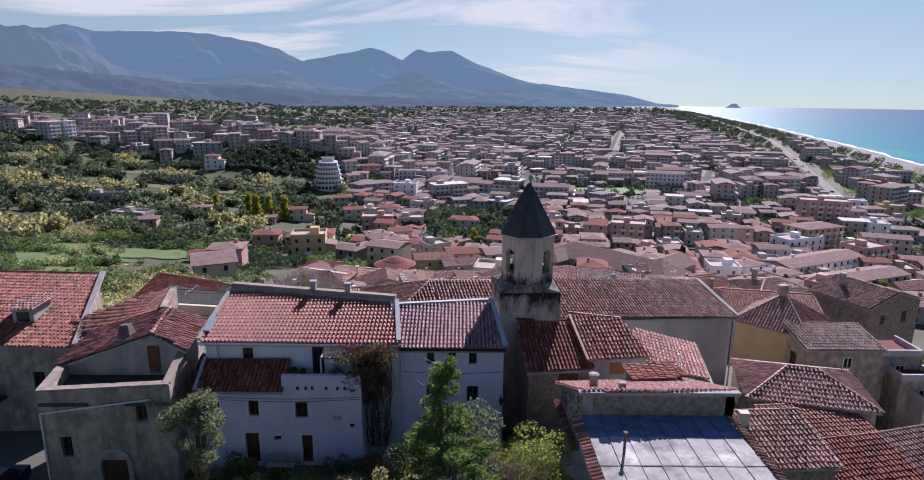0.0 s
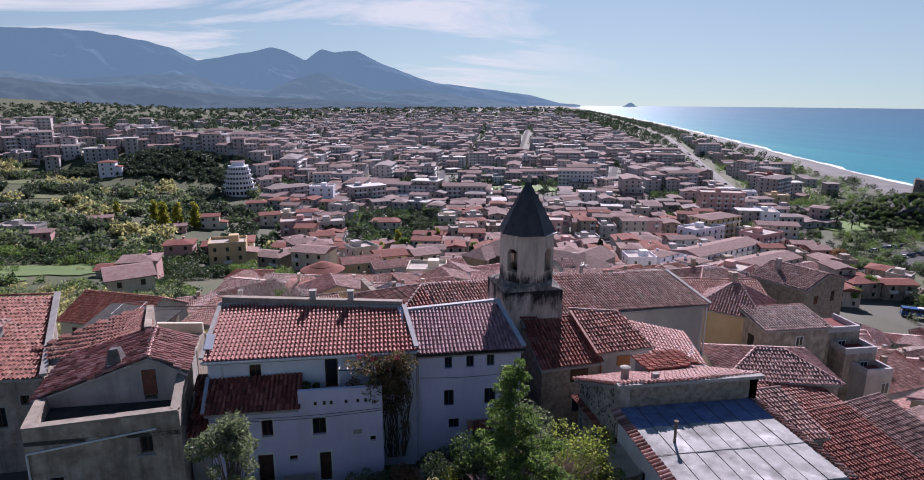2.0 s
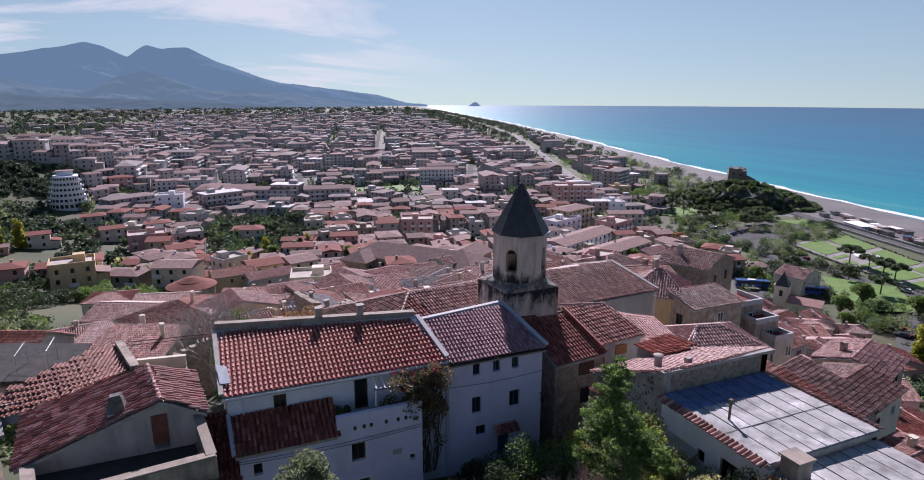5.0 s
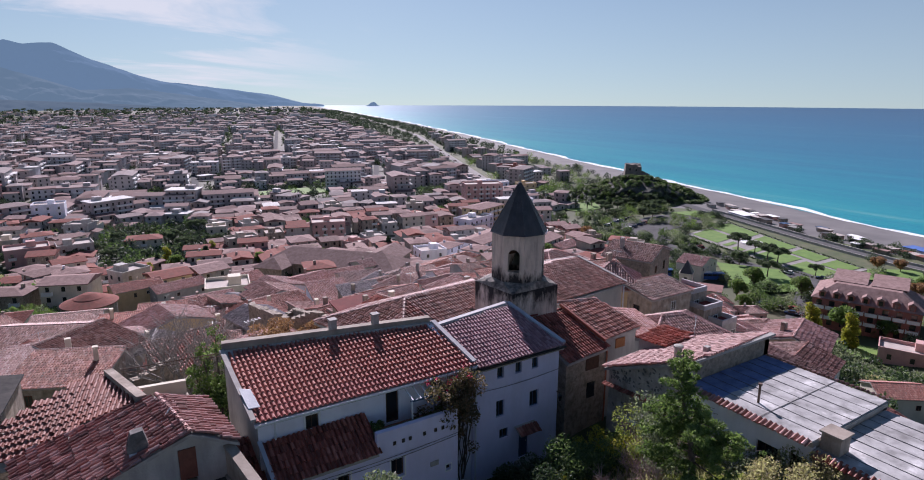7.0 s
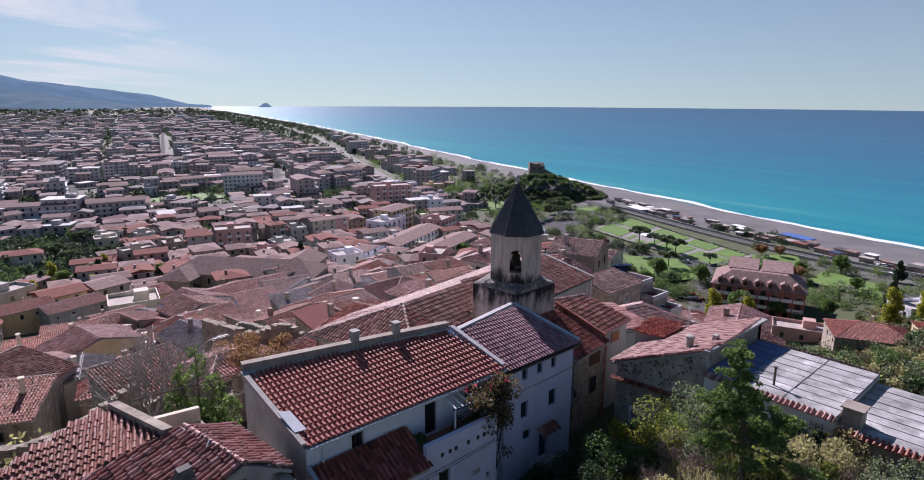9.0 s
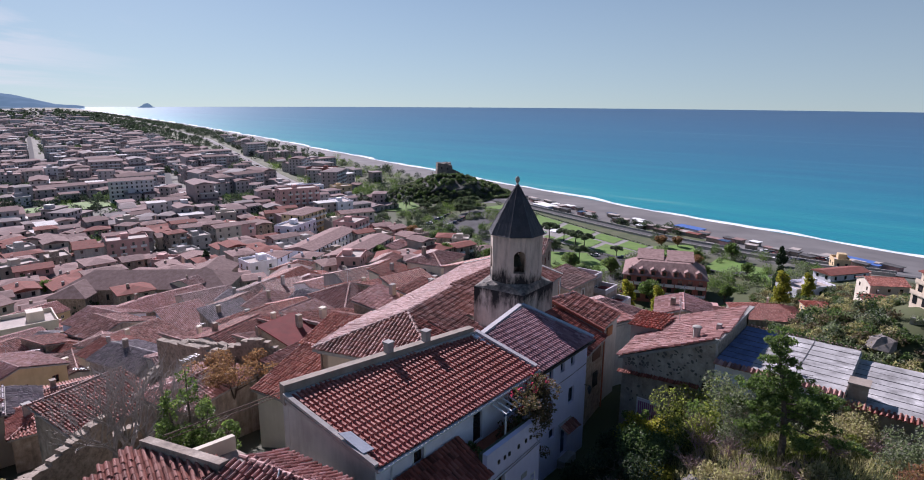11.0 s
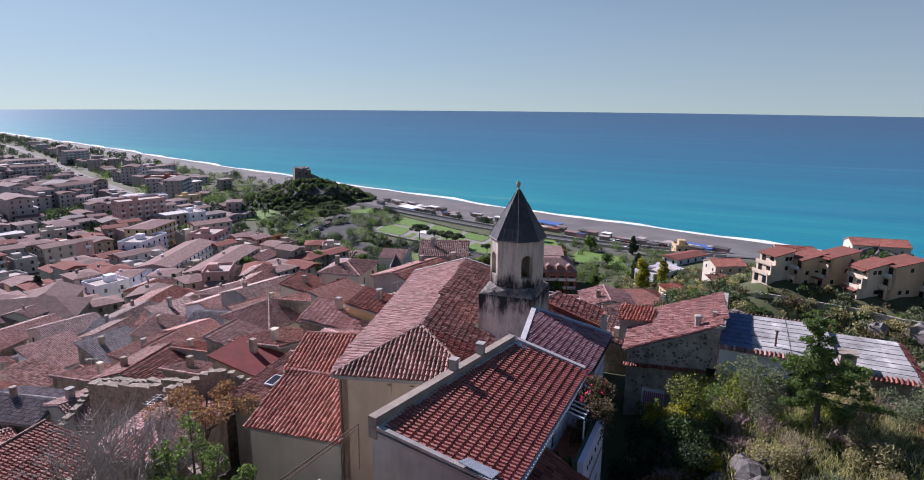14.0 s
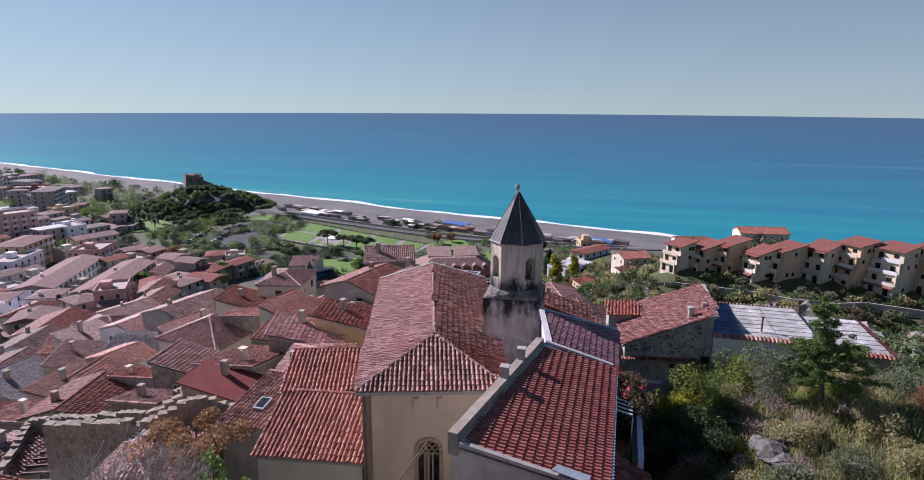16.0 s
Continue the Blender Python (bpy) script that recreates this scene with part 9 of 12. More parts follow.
def far_town():
    """All the farther houses of the plain and the hill: walls, roofs and window openings, past counting."""
    rng = random.Random(29)
    spots = [(x, y, -13 + 26 * noise.noise((x * 0.009, y * 0.009, 6.0)), 1.0) for x, y in far_spots]
    for k in range(250):
        t = rng.random()
        x, y = -410 + 350 * t + rng.uniform(-50, 50), 520 - 25 * t + 210 * rng.random() ** 1.3
        spots.append((x, y, rng.uniform(-30, 30), 1.1))
    for k in range(60):
        spots.append((rng.uniform(-750, -250), rng.uniform(800, 1500), rng.uniform(0, 90), 1.0))
    for k in range(260):
        y = rng.uniform(1400, 3200)
        x = rng.uniform(-500, float(np.interp(y, SHORE_Y, SHORE_X)) - 200)
        spots.append((x, y, -13, 1.5))
    gw, gr, gg, gb, gt = Geo(), Geo(), Geo(), Geo(), Geo()
    xy = np.array([(s[0], s[1]) for s in spots])
    zs = ground_z(xy[:, 0], xy[:, 1])
    for (x, y, yaw, sc), z in zip(spots, zs):
        yaw += rng.choice((0, 0, 90, 90, 6, -6, 45))
        block = y > 400 and sc < 1.4 and rng.random() < (0.13 if x > -60 else 0.06)
        if block:
            w, d, fl = rng.uniform(17, 32), rng.uniform(11, 13.5), rng.choice((3, 4, 4, 5))
        else:
            w, d = rng.uniform(8.0, 13.5) * sc, rng.uniform(7.5, 10.5) * sc
            fl = rng.choice((1, 2, 2, 3, 3, 4)) if y > 500 else rng.choice((1, 2, 2, 2, 3))
        hgt = fl * 3.0 + rng.uniform(0, 0.8)
        hw, hd = w / 2, d / 2
        P = lambda a, b: rot2(x, y, yaw, a, b)
        gw.prism([P(-hw, -hd), P(hw, -hd), P(hw, hd), P(-hw, hd)], z - 4, z + hgt)
        zt = z + hgt
        o = 0.7
        kind = rng.random()
        c4 = [(*P(sx * (hw + o), sy * (hd + o)), zt + 0.02) for sx, sy in ((-1, -1), (1, -1), (1, 1), (-1, 1))]
        if kind < 0.78:
            rs = rng.uniform(0.17, 0.28) * d / 2
            m = min(hd, hw * 0.9) if kind < 0.3 else -o
            gr.add(c4 + [(*P(-hw + m, 0), zt + rs), (*P(hw - m + 0.02, 0), zt + rs)], [(0, 1, 5, 4), (2, 3, 4, 5), (3, 0, 4), (1, 2, 5), (3, 2, 1, 0)])
        else:
            (gt if kind > 0.9 else gr).prism([p[:2] for p in c4], zt + 0.02, zt + 0.5)
            for q in range(int(rng.random() < 0.4) + block):
                a, b = rng.uniform(-0.35, 0.35) * w, rng.uniform(-0.1, 0.2) * d
                gw.prism([P(a - 2, b - 2), P(a + 2, b - 2), P(a + 2, b + 2), P(a - 2, b + 2)], zt + 0.5, zt + 2.6)
        if rng.random() < 0.35 and not block and y < 900:
            a = rng.choice((-1, 1)) * (hw + 2.2)
            gw.prism([P(a - 2.6, -hd + 1), P(a + 2.6, -hd + 1), P(a + 2.6, hd - 2), P(a - 2.6, hd - 2)], z - 4, z + 3.2)
            gr.prism([P(a - 3, -hd + 0.6), P(a + 3, -hd + 0.6), P(a + 3, hd - 1.6), P(a - 3, hd - 1.6)], z + 3.2, z + 3.5)
        if y < 1500:
            for face, ln in (("s", w), ("w", d)):
                cnt = max(2, int(ln // rng.uniform(3.0, 4.4)))
                for f in range(fl):
                    for k in range(cnt):
                        s = -ln / 2 + ln * (k + 0.5) / cnt
                        zz = z + f * 3.0 + 0.9
                        if face == "s":
                            q = [P(s - 0.55, -hd - 0.05), P(s + 0.55, -hd - 0.05)]
                        else:
                            q = [P(-hw - 0.05, -s + 0.55), P(-hw - 0.05, -s - 0.55)]
                        gg.add([(*q[0], zz), (*q[1], zz), (*q[1], zz + 1.5), (*q[0], zz + 1.5)], [(0, 1, 2, 3)])
                    if block and f and face == "s":
                        for s0, s1 in ((-0.46, -0.1), (0.06, 0.44)):
                            gb.prism([P(s0 * w, -hd - 1.3), P(s1 * w, -hd - 1.3), P(s1 * w, -hd), P(s0 * w, -hd)], z + f * 3.0 - 0.15, z + f * 3.0 + 0.8)
    town = thing("far_town", (150, 900, 36), "dense far town of pale houses with terracotta roofs", "town")
    town["kind"] = "stuff"
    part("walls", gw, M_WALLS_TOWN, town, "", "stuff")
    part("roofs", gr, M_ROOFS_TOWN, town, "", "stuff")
    part("terraces", gt, M_TERRACE_PALE, town, "", "stuff")
    part("windows", gg, M_GLASS, town, "", "stuff")
    part("balconies", gb, M_TRIMWHITE, town, "", "stuff")


far_town()


# ---- the watchtower on its rock by the shore ----
def rock_mass(name, label, cx, cy, z0, rx, ry, hgt, seed, mat, power=0.62):
    n, m = 64, 18
    V, Q = [], []
    for j in range(m + 1):
        t = j / m
        for i in range(n):
            a = 2 * math.pi * i / n
            r = (1 - t) ** power if t < 1 else 0.0
            ca, sa = math.cos(a), math.sin(a)
            f = 1 + 0.26 * noise.noise((ca * 1.6 + seed, sa * 1.6, t * 2)) + 0.16 * noise.noise((ca * 4.5, sa * 4.5 + seed, t * 4)) + 0.08 * noise.noise((ca * 12, sa * 12, t * 9 + seed))
            V.append((cx + rx * r * f * ca, cy + ry * r * f * sa, z0 + hgt * t * (1 + 0.1 * noise.noise((ca * 3, sa * 3, seed)))))
    for j in range(m):
        for i in range(n):
            Q.append((j * n + i, j * n + (i + 1) % n, (j + 1) * n + (i + 1) % n, (j + 1) * n + i))
    return tagged(new(name, mesh_of(name, V, Q, mat)), label, "rock", kind="structure")


TX, TY = 337.5, 328.8
ROCKS = [(329, 318, 37, 36, 17.5, 0.42), (352, 306, 25, 24, 10.5, 0.5), (308, 336, 27, 25, 9.0, 0.5)]
for k, (nm, lb) in enumerate((("tower_rock", "scrub-covered rocky knoll under the ruined tower"), ("knoll", "lower rocky shoulder beside the tower"), ("knoll", "wooded inland shoulder of the tower rock"))):
    rock_mass(nm, lb, ROCKS[k][0], ROCKS[k][1], 34, ROCKS[k][2], ROCKS[k][3], ROCKS[k][4], 2.0 + 3 * k, M_SCRUBROCK, ROCKS[k][5])


def watch_tower():
    """A battered square keep, its top edge broken, one corner fallen to a lower stump."""
    h = thing("ruined_tower", (TX, TY, 49), "squat ruined stone watchtower with battered walls", "tower")
    Q = lambda a, b: rot2(TX, TY, -42, a, b)
    rng = random.Random(6)
    n = 9
    lo, hi = [], []
    ring = [(-1 + 2 * k / n, -1) for k in range(n)] + [(1, -1 + 2 * k / n) for k in range(n)] + [(1 - 2 * k / n, 1) for k in range(n)] + [(-1, 1 - 2 * k / n) for k in range(n)]
    for a, b in ring:
        lo.append((*Q(a * 6.6, b * 6.0), 47.0))
        hi.append((*Q(a * 5.7, b * 5.2), 59.6 + rng.uniform(-0.45, 0.35) - (1.5 if a > 0.5 and b < 0 else 0)))
    m = len(ring)
    V = lo + hi + [(*Q(0, 0), 58.2)]
    F = [(k, (k + 1) % m, m + (k + 1) % m, m + k) for k in range(m)] + [(m + k, m + (k + 1) % m, 2 * m) for k in range(m)]
    part("wall", (V, F), M_BACKLITSTONE, h)
    part("stump", Geo().prism([Q(a, b) for a, b in ((6.3, -6.5), (12, -5.6), (12.5, 1.5), (6.2, 2.5))], 45, [55.2, 52.4, 51.6, 54.6]), M_BACKLITSTONE, h)
    # openings not cut: dark blocks take the place of their shade
    for a, z in ((-2.6, 55.2), (2.0, 54.6)):
        part("opening", Geo().prism([Q(a - 0.55, -5.75), Q(a + 0.55, -5.75), Q(a + 0.55, -5.3), Q(a - 0.55, -5.3)], z, z + 1.6), M_IRON, h)


watch_tower()


# ---- park, roads and car park between the hill and the beach ----
def sheet(name, label, cat, pts, lift, mat):
    """A patch of ground cover draped over the ground."""
    c = (sum(p[0] for p in pts) / len(pts), sum(p[1] for p in pts) / len(pts))
    n = 7
    V, Q = [], []
    m = len(pts)
    for j in range(n + 1):
        for p in pts:
            x, y = c[0] + (p[0] - c[0]) * j / n, c[1] + (p[1] - c[1]) * j / n
            V.append((x, y, gz(x, y) + lift))
    Q = [(j * m + i, (j + 1) * m + i, (j + 1) * m + (i + 1) % m, j * m + (i + 1) % m) for j in range(n) for i in range(m)]
    tagged(new(name, mesh_of(name, V, [q[::-1] for q in Q], mat)), label, cat, kind="structure")


def subdivide(pts, k=4):
    out = []
    for a, b in zip(pts, pts[1:] + pts[:1]):
        out += [lerp(a, b, t / k) for t in range(k)]
    return out


sheet("ground_verge", "rough dull-green grass round the park and its roads", "grass", subdivide([(225, 120), (300, 110), (330, 260), (300, 300), (215, 262), (205, 190)]), 0.25, M_VERGE)
def park_at(s, t):
    """The park's own axes: s along the seafront from the tower side, t from the road to the promenade."""
    return (257 - 27 * s + (48 - 16 * s) * t, 212 - 82 * s + (10 - 12 * s) * t)


def park_quad(s0, s1, t0, t1):
    return [park_at(s0, t0), park_at(s0, t1), park_at(s1, t1), park_at(s1, t0)]


sheet("pavement_1", "pale paved paths of the seaside park", "paving", subdivide(park_quad(-0.03, 1.03, -0.02, 1.02), 6), 0.42, M_PAVE)
LAWNS = [park_quad(*q) for q in ((0.0, 0.24, 0.04, 0.46), (0.0, 0.30, 0.54, 0.97), (0.29, 0.33, 0.04, 0.3), (0.47, 0.52, 0.04, 0.4), (0.35, 0.60, 0.66, 0.97), (0.55, 0.75, 0.04, 0.55), (0.64, 0.82, 0.62, 0.97), (0.79, 1.0, 0.04, 0.5), (0.86, 1.0, 0.56, 0.97), (0.37, 0.45, 0.03, 0.16))]
LAWNS += [[(217, 168), (229, 146), (208, 122), (188, 130), (200, 152)], [(243, 322), (256, 352), (285, 347), (291, 322), (277, 299), (257, 295)], [(215, 62), (240, 70), (254, 92), (232, 92)], [(243, 118), (262, 126), (278, 112), (256, 102)], [(300, 262), (322, 258), (316, 236), (304, 238)], [(296, 330), (310, 350), (290, 380), (276, 352)], [(150, 78), (160, 66), (166, 76), (160, 92)]]
for k, l in enumerate(LAWNS):
    sheet("lawn_%d" % (k + 1), "mown green lawn of the seaside park", "lawn", subdivide(l), 0.6, M_LAWN)
sheet("lawn_20", "green sports field among the houses", "lawn", subdivide([(88, 458), (146, 462), (146, 496), (88, 492)]), 0.9, M_LAWN)
g = ribbon([(345, 300), (328, 254), (305, 186), (282, 120), (272, 84), (250, 20), (236, -60)], 9, 0.45)
tagged(new("road_8", mesh_of("road", g.v, g.f, M_ASPHALT)), "grey seafront road behind the beach", "road", kind="structure")
g = ribbon([(165, 150), (200, 170), (222, 196), (240, 232), (262, 290), (268, 400)], 9, 0.5)
tagged(new("road_9", mesh_of("road", g.v, g.f, M_ASPHALT)), "grey asphalt road past the park", "road", kind="structure")
g = ribbon([(222, 50), (231, 84), (233, 118), (222, 146), (232, 178), (240, 206), (236, 250)], 8, 0.52)
tagged(new("road_10", mesh_of("road", g.v, g.f, M_ASPHALT)), "grey asphalt road along the park", "road", kind="structure")
g = ribbon([(160, 98), (172, 106), (219, 127), (234, 140)], 7, 0.5)
tagged(new("road_11", mesh_of("road", g.v, g.f, M_ASPHALT)), "grey lane beside the red hotel", "road", kind="structure")
g = ribbon([(150, 196), (190, 218), (232, 230), (252, 236)], 7, 0.55)
tagged(new("road_12", mesh_of("road", g.v, g.f, M_ASPHALT)), "street between clipped evergreen trees", "road", kind="structure")
sheet("ground_forecourt", "open grey asphalt forecourt between park and rock", "car park", subdivide([(236, 220), (262, 228), (300, 230), (308, 246), (286, 262), (258, 256), (240, 244)]), 0.4, M_ASPHALT)
for _o, _n in ((-5.5, "inner"), (5.5, "seaward")):
    g = Geo()
    _line = [(328, 254), (305, 186), (282, 120), (272, 84), (252, 26)]
    for (x0, y0), (x1, y1) in zip(_line, _line[1:]):
        _k = max(1, int(math.hypot(x1 - x0, y1 - y0) / 10))
        for q in range(_k):
            p, r = lerp((x0 + _o, y0), (x1 + _o, y1), q / _k), lerp((x0 + _o, y0), (x1 + _o, y1), (q + 1) / _k)
            g.beam((*p, gz(*p) + 0.7), (*r, gz(*r) + 0.7), 0.45, 1.6)
    tagged(new("wall_promenade", mesh_of("wall_promenade", g.v, g.f, M_CONCRETE)), "pale concrete parapet along the seafront road", "wall", kind="structure")
fz = gz(267.5, 183)
fountain = thing("park_fountain", (267.5, 183, gz(267.5, 183)), "round pale fountain basin in the park", "fountain")
part("basin", Geo().lathe(267.5, 183, [(5.5, fz - 1), (5.5, fz + 0.9), (5.1, fz + 0.9), (5.1, fz + 0.7), (1.4, fz + 0.7), (1.2, fz + 1.9), (0.4, fz + 2.1)], 24), M_TRIMWHITE, fountain)


# ---- red hotel, orange-roofed house and the terraced houses on the ridge ----
def hotel():
    x, y, yaw, z = 185, 92, -69, 39.5
    h = thing("red_hotel", (x, y, z), "brick-red hotel with mansard roof, dormers and white balconies", "hotel")
    P = lambda a, b: rot2(x, y, yaw, a, b)
    hw, hd = 14, 10
    part("wall", Geo().prism([P(-hw, -hd), P(hw, -hd), P(hw, hd), P(-hw, hd)], z - 4, z + 9.3), M_BRICKRED, h)
    c = [(*P(sx * (hw + 0.5), sy * (hd + 0.5)), z + 9.3) for sx, sy in ((-1, -1), (1, -1), (1, 1), (-1, 1))]
    t = [(*P(sx * (hw - 5.5), sy * (hd - 6)), z + 13.2) for sx, sy in ((-1, -1), (1, -1), (1, 1), (-1, 1))]
    part("roof", Geo().add(c + t, [(0, 1, 5, 4), (1, 2, 6, 5), (2, 3, 7, 6), (3, 0, 4, 7), (4, 5, 6, 7), (3, 2, 1, 0)]), M_TOWNROOF[1], h)
    for q0 in (-9.5, 1.0):
        rg = part("rear_range", Geo().prism([P(q0, -1), P(q0 + 8.5, -1), P(q0 + 8.5, hd - 0.5), P(q0, hd - 0.5)], z + 9.3, z + 13.4), M_BRICKRED, h)
        part("rear_roof", Geo().slab([(*P(q0 - 0.5, -1.6), z + 13.4), (*P(q0 + 9, -1.6), z + 13.4), (*P(q0 + 9, hd), z + 14.6), (*P(q0 - 0.5, hd), z + 14.6)], 0.2), M_TOWNROOF[1], rg)
        part("range_window", Geo().prism([P(q0 + 2, -1.06), P(q0 + 6.5, -1.06), P(q0 + 6.5, -0.98), P(q0 + 2, -0.98)], z + 11.6, z + 13.0), M_GLASS, rg)
    for k in range(7):
        a = -hw + 2.5 + k * 3.8
        d = part("dormer", Geo().prism([P(a - 0.9, -hd + 0.2), P(a + 0.9, -hd + 0.2), P(a + 0.9, -hd + 2.6), P(a - 0.9, -hd + 2.6)], z + 9.4, z + 11.3), M_BRICKRED, h)
        part("dormer_roof", Geo().add([(*P(a - 1.2, -hd), z + 11.3), (*P(a + 1.2, -hd), z + 11.3), (*P(a, -hd), z + 12.1), (*P(a - 1.2, -hd + 3), z + 11.3), (*P(a + 1.2, -hd + 3), z + 11.3), (*P(a, -hd + 3), z + 12.1)], [(0, 1, 2), (5, 4, 3), (0, 2, 5, 3), (1, 4, 5, 2), (0, 3, 4, 1)]), M_TOWNROOF[1], d)
        part("dormer_window", Geo().prism([P(a - 0.5, -hd + 0.12), P(a + 0.5, -hd + 0.12), P(a + 0.5, -hd + 0.2), P(a - 0.5, -hd + 0.2)], z + 9.8, z + 11.1), M_GLASS, d)
    oo = origin_of(h)
    for f in range(3):
        for k in range(8):
            px, py = P(-hw + 1.9 + k * 3.45, -hd)
            ob = new("window", MESH_WIN)
            ob.parent = h
            ob.matrix_basis = pose(px - oo.x, py - oo.y, 0.9 + f * 3.1, 0, 0, yaw) @ Matrix.Diagonal((1.5, 1, 1.15, 1))
            if f > 0:
                bb = new("balcony", MESH_BAL)
                bb.parent = h
                bb.matrix_basis = pose(px - oo.x, py - oo.y, 0.1 + f * 3.1, 0, 0, yaw) @ Matrix.Diagonal((1.2, 1.2, 1, 1))
        for k in range(3):
            px, py = P(-hw, hd - 2.4 - k * 4.4)
            ob = new("window", MESH_WIN)
            ob.parent = h
            ob.matrix_basis = pose(px - oo.x, py - oo.y, 0.9 + f * 3.1, 0, 0, yaw - 90)


hotel()
old_house(150, 50, 52.0, -62, 18, 13, "hip", M_TILE_RED, M_PLASTER, 2.6, 42)
town_house(160, 69, -68, 15, 8, 1, "flat", M_PINK, M_TOWNROOF[1])
old_house(63, 41, 69.0, -30, 9, 5, "shed", M_TILE_PALE, M_WHITE, 0.6, 58)
old_house(92, 47, 62.0, -38, 8, 6, "gable", M_TILE_RED, M_CREAM, 1.2, 52)


def terrace_house(x, y, w, floors, ztop, wall, seed, yaw=-140, d=9.5, st=2.75):
    """A stepped peach house on the ridge, its balconies facing the old town."""
    rng = random.Random(seed)
    z = ztop - floors * st
    h = thing("terrace_house", (x, y, z), "peach stepped holiday house with red roof and pale balconies", "house", "terraced houses on the ridge")
    P = lambda a, b: rot2(x, y, yaw, a, b)
    hw = w / 2
    for f in range(floors):
        set_back = 0.9 * f
        part("storey", Geo().prism([P(-hw, -d / 2 + set_back), P(hw, -d / 2 + set_back), P(hw, d / 2), P(-hw, d / 2)], z + f * st - (3 if f == 0 else 0), z + (f + 1) * st), wall, h)
        yb = -d / 2 + set_back
        cut = rng.choice((0.0, 0.0, 0.35)) * w
        if f:
            part("balcony_parapet", Geo().prism([P(-hw + cut, yb - 1.3), P(hw, yb - 1.3), P(hw, yb - 1.15), P(-hw + cut, yb - 1.15)], z + f * st - 0.2, z + f * st + 0.8), rng.choice((M_CREAM, M_PEACH, M_TRIMWHITE, wall)), h)
            part("balcony_slab", Geo().prism([P(-hw + cut, yb - 1.3), P(hw, yb - 1.3), P(hw, yb), P(-hw + cut, yb)], z + f * st - 0.25, z + f * st - 0.05), M_CREAM, h)
            part("pier", Geo().prism([P(hw - 0.3, yb - 1.3), P(hw, yb - 1.3), P(hw, yb), P(hw - 0.3, yb)], z + f * st - st, z + f * st - 0.2), wall, h)
        if rng.random() < 0.3:
            a0, a1 = (*P(-hw, yb), z + (f + 1) * st - 0.1), (*P(hw, yb), z + (f + 1) * st - 0.1)
            part("awning_roof", Geo().slab([(*P(-hw, yb - 1.3), z + (f + 1) * st - 0.5), (*P(hw, yb - 1.3), z + (f + 1) * st - 0.5), a1, a0], 0.08), M_TOWNROOF[2], h)
        cnt = max(2, int(w // 2.6))
        for k in range(cnt):
            s = -hw + w * (k + 0.5) / cnt
            tall = rng.random() < 0.6
            part("window", Geo().prism([P(s - 0.6, yb - 0.06), P(s + 0.6, yb - 0.06), P(s + 0.6, yb + 0.02), P(s - 0.6, yb + 0.02)], z + f * st + (0.1 if tall else 1.0), z + f * st + 2.0), M_GLASS, h)
        for k in range(2):
            if rng.random() < 0.55:
                s = rng.uniform(-d / 2 + set_back + 1.5, d / 2 - 1)
                part("side_window", Geo().prism([P(hw - 0.02, s - 0.45), P(hw + 0.06, s - 0.45), P(hw + 0.06, s + 0.45), P(hw - 0.02, s + 0.45)], z + f * st + 1.0, z + f * st + 2.0), M_GLASS, h)
    yb = -d / 2 + 0.9 * (floors - 1)
    rise = rng.uniform(1.0, 1.8)
    part("gable", Geo().add([(*P(-hw, yb), ztop), (*P(hw, yb), ztop), (*P(hw, d / 2), ztop), (*P(-hw, d / 2), ztop), (*P(hw, d / 2), ztop + rise - 0.1), (*P(-hw, d / 2), ztop + rise - 0.1)], [(0, 3, 5), (1, 4, 2), (2, 4, 5, 3), (0, 1, 2, 3), (0, 5, 4, 1)]), wall, h)
    part("roof", Geo().slab([(*P(-hw - 0.4, yb - 0.7), ztop), (*P(hw + 0.4, yb - 0.7), ztop), (*P(hw + 0.4, d / 2 + 0.4), ztop + rise), (*P(-hw - 0.4, d / 2 + 0.4), ztop + rise)], 0.2), M_TOWNROOF[2], h)


for k, (x, y, w, fl, zt, dy, dd, st) in enumerate(((140, 14.2, 5.4, 3, 72.2, -138, 7.5, 2.45), (141.5, 7.2, 5.4, 3, 71.6, -146, 8, 2.45), (143, 0.4, 5.4, 3, 72.8, -140, 10, 2.6), (138.5, -6.2, 5.2, 3, 71.6, -148, 7.5, 2.45), (141, -12.6, 6.0, 3, 72.6, -142, 10.5, 2.7), (143, -22.4, 6.0, 3, 72.8, -136, 8.5, 2.9), (143.5, -30.4, 6.6, 4, 74.4, -144, 10, 2.8), (141, -38.6, 7.2, 4, 74.2, -138, 10, 2.9), (143, -49, 8.0, 4, 74.5, -142, 10, 2.9))):
    terrace_house(x, y, w, fl, zt, (M_PEACH, M_APRICOT, M_APRICOT, M_PEACH, M_APRICOT, M_PEACH, M_APRICOT)[k % 7], 40 + k, dy, dd, st)
wallg = Geo()
for (x0, y0), (x1, y1) in zip([(131, 18), (130, -4), (127, -12), (127, -22), (131, -30), (128, -48), (132, -66)], [(130, -4), (127, -12), (127, -22), (131, -30), (128, -48), (132, -66), (136, -80)]):
    wallg.beam((x0, y0, 61.0 + 0.035 * y0), (x1, y1, 61.0 + 0.035 * y1), 0.5, 4.4)
tagged(new("retaining_wall", mesh_of("retaining_wall", wallg.v, wallg.f, M_CONCRETE)), "long grey retaining wall under the terraced houses", "wall", kind="structure")
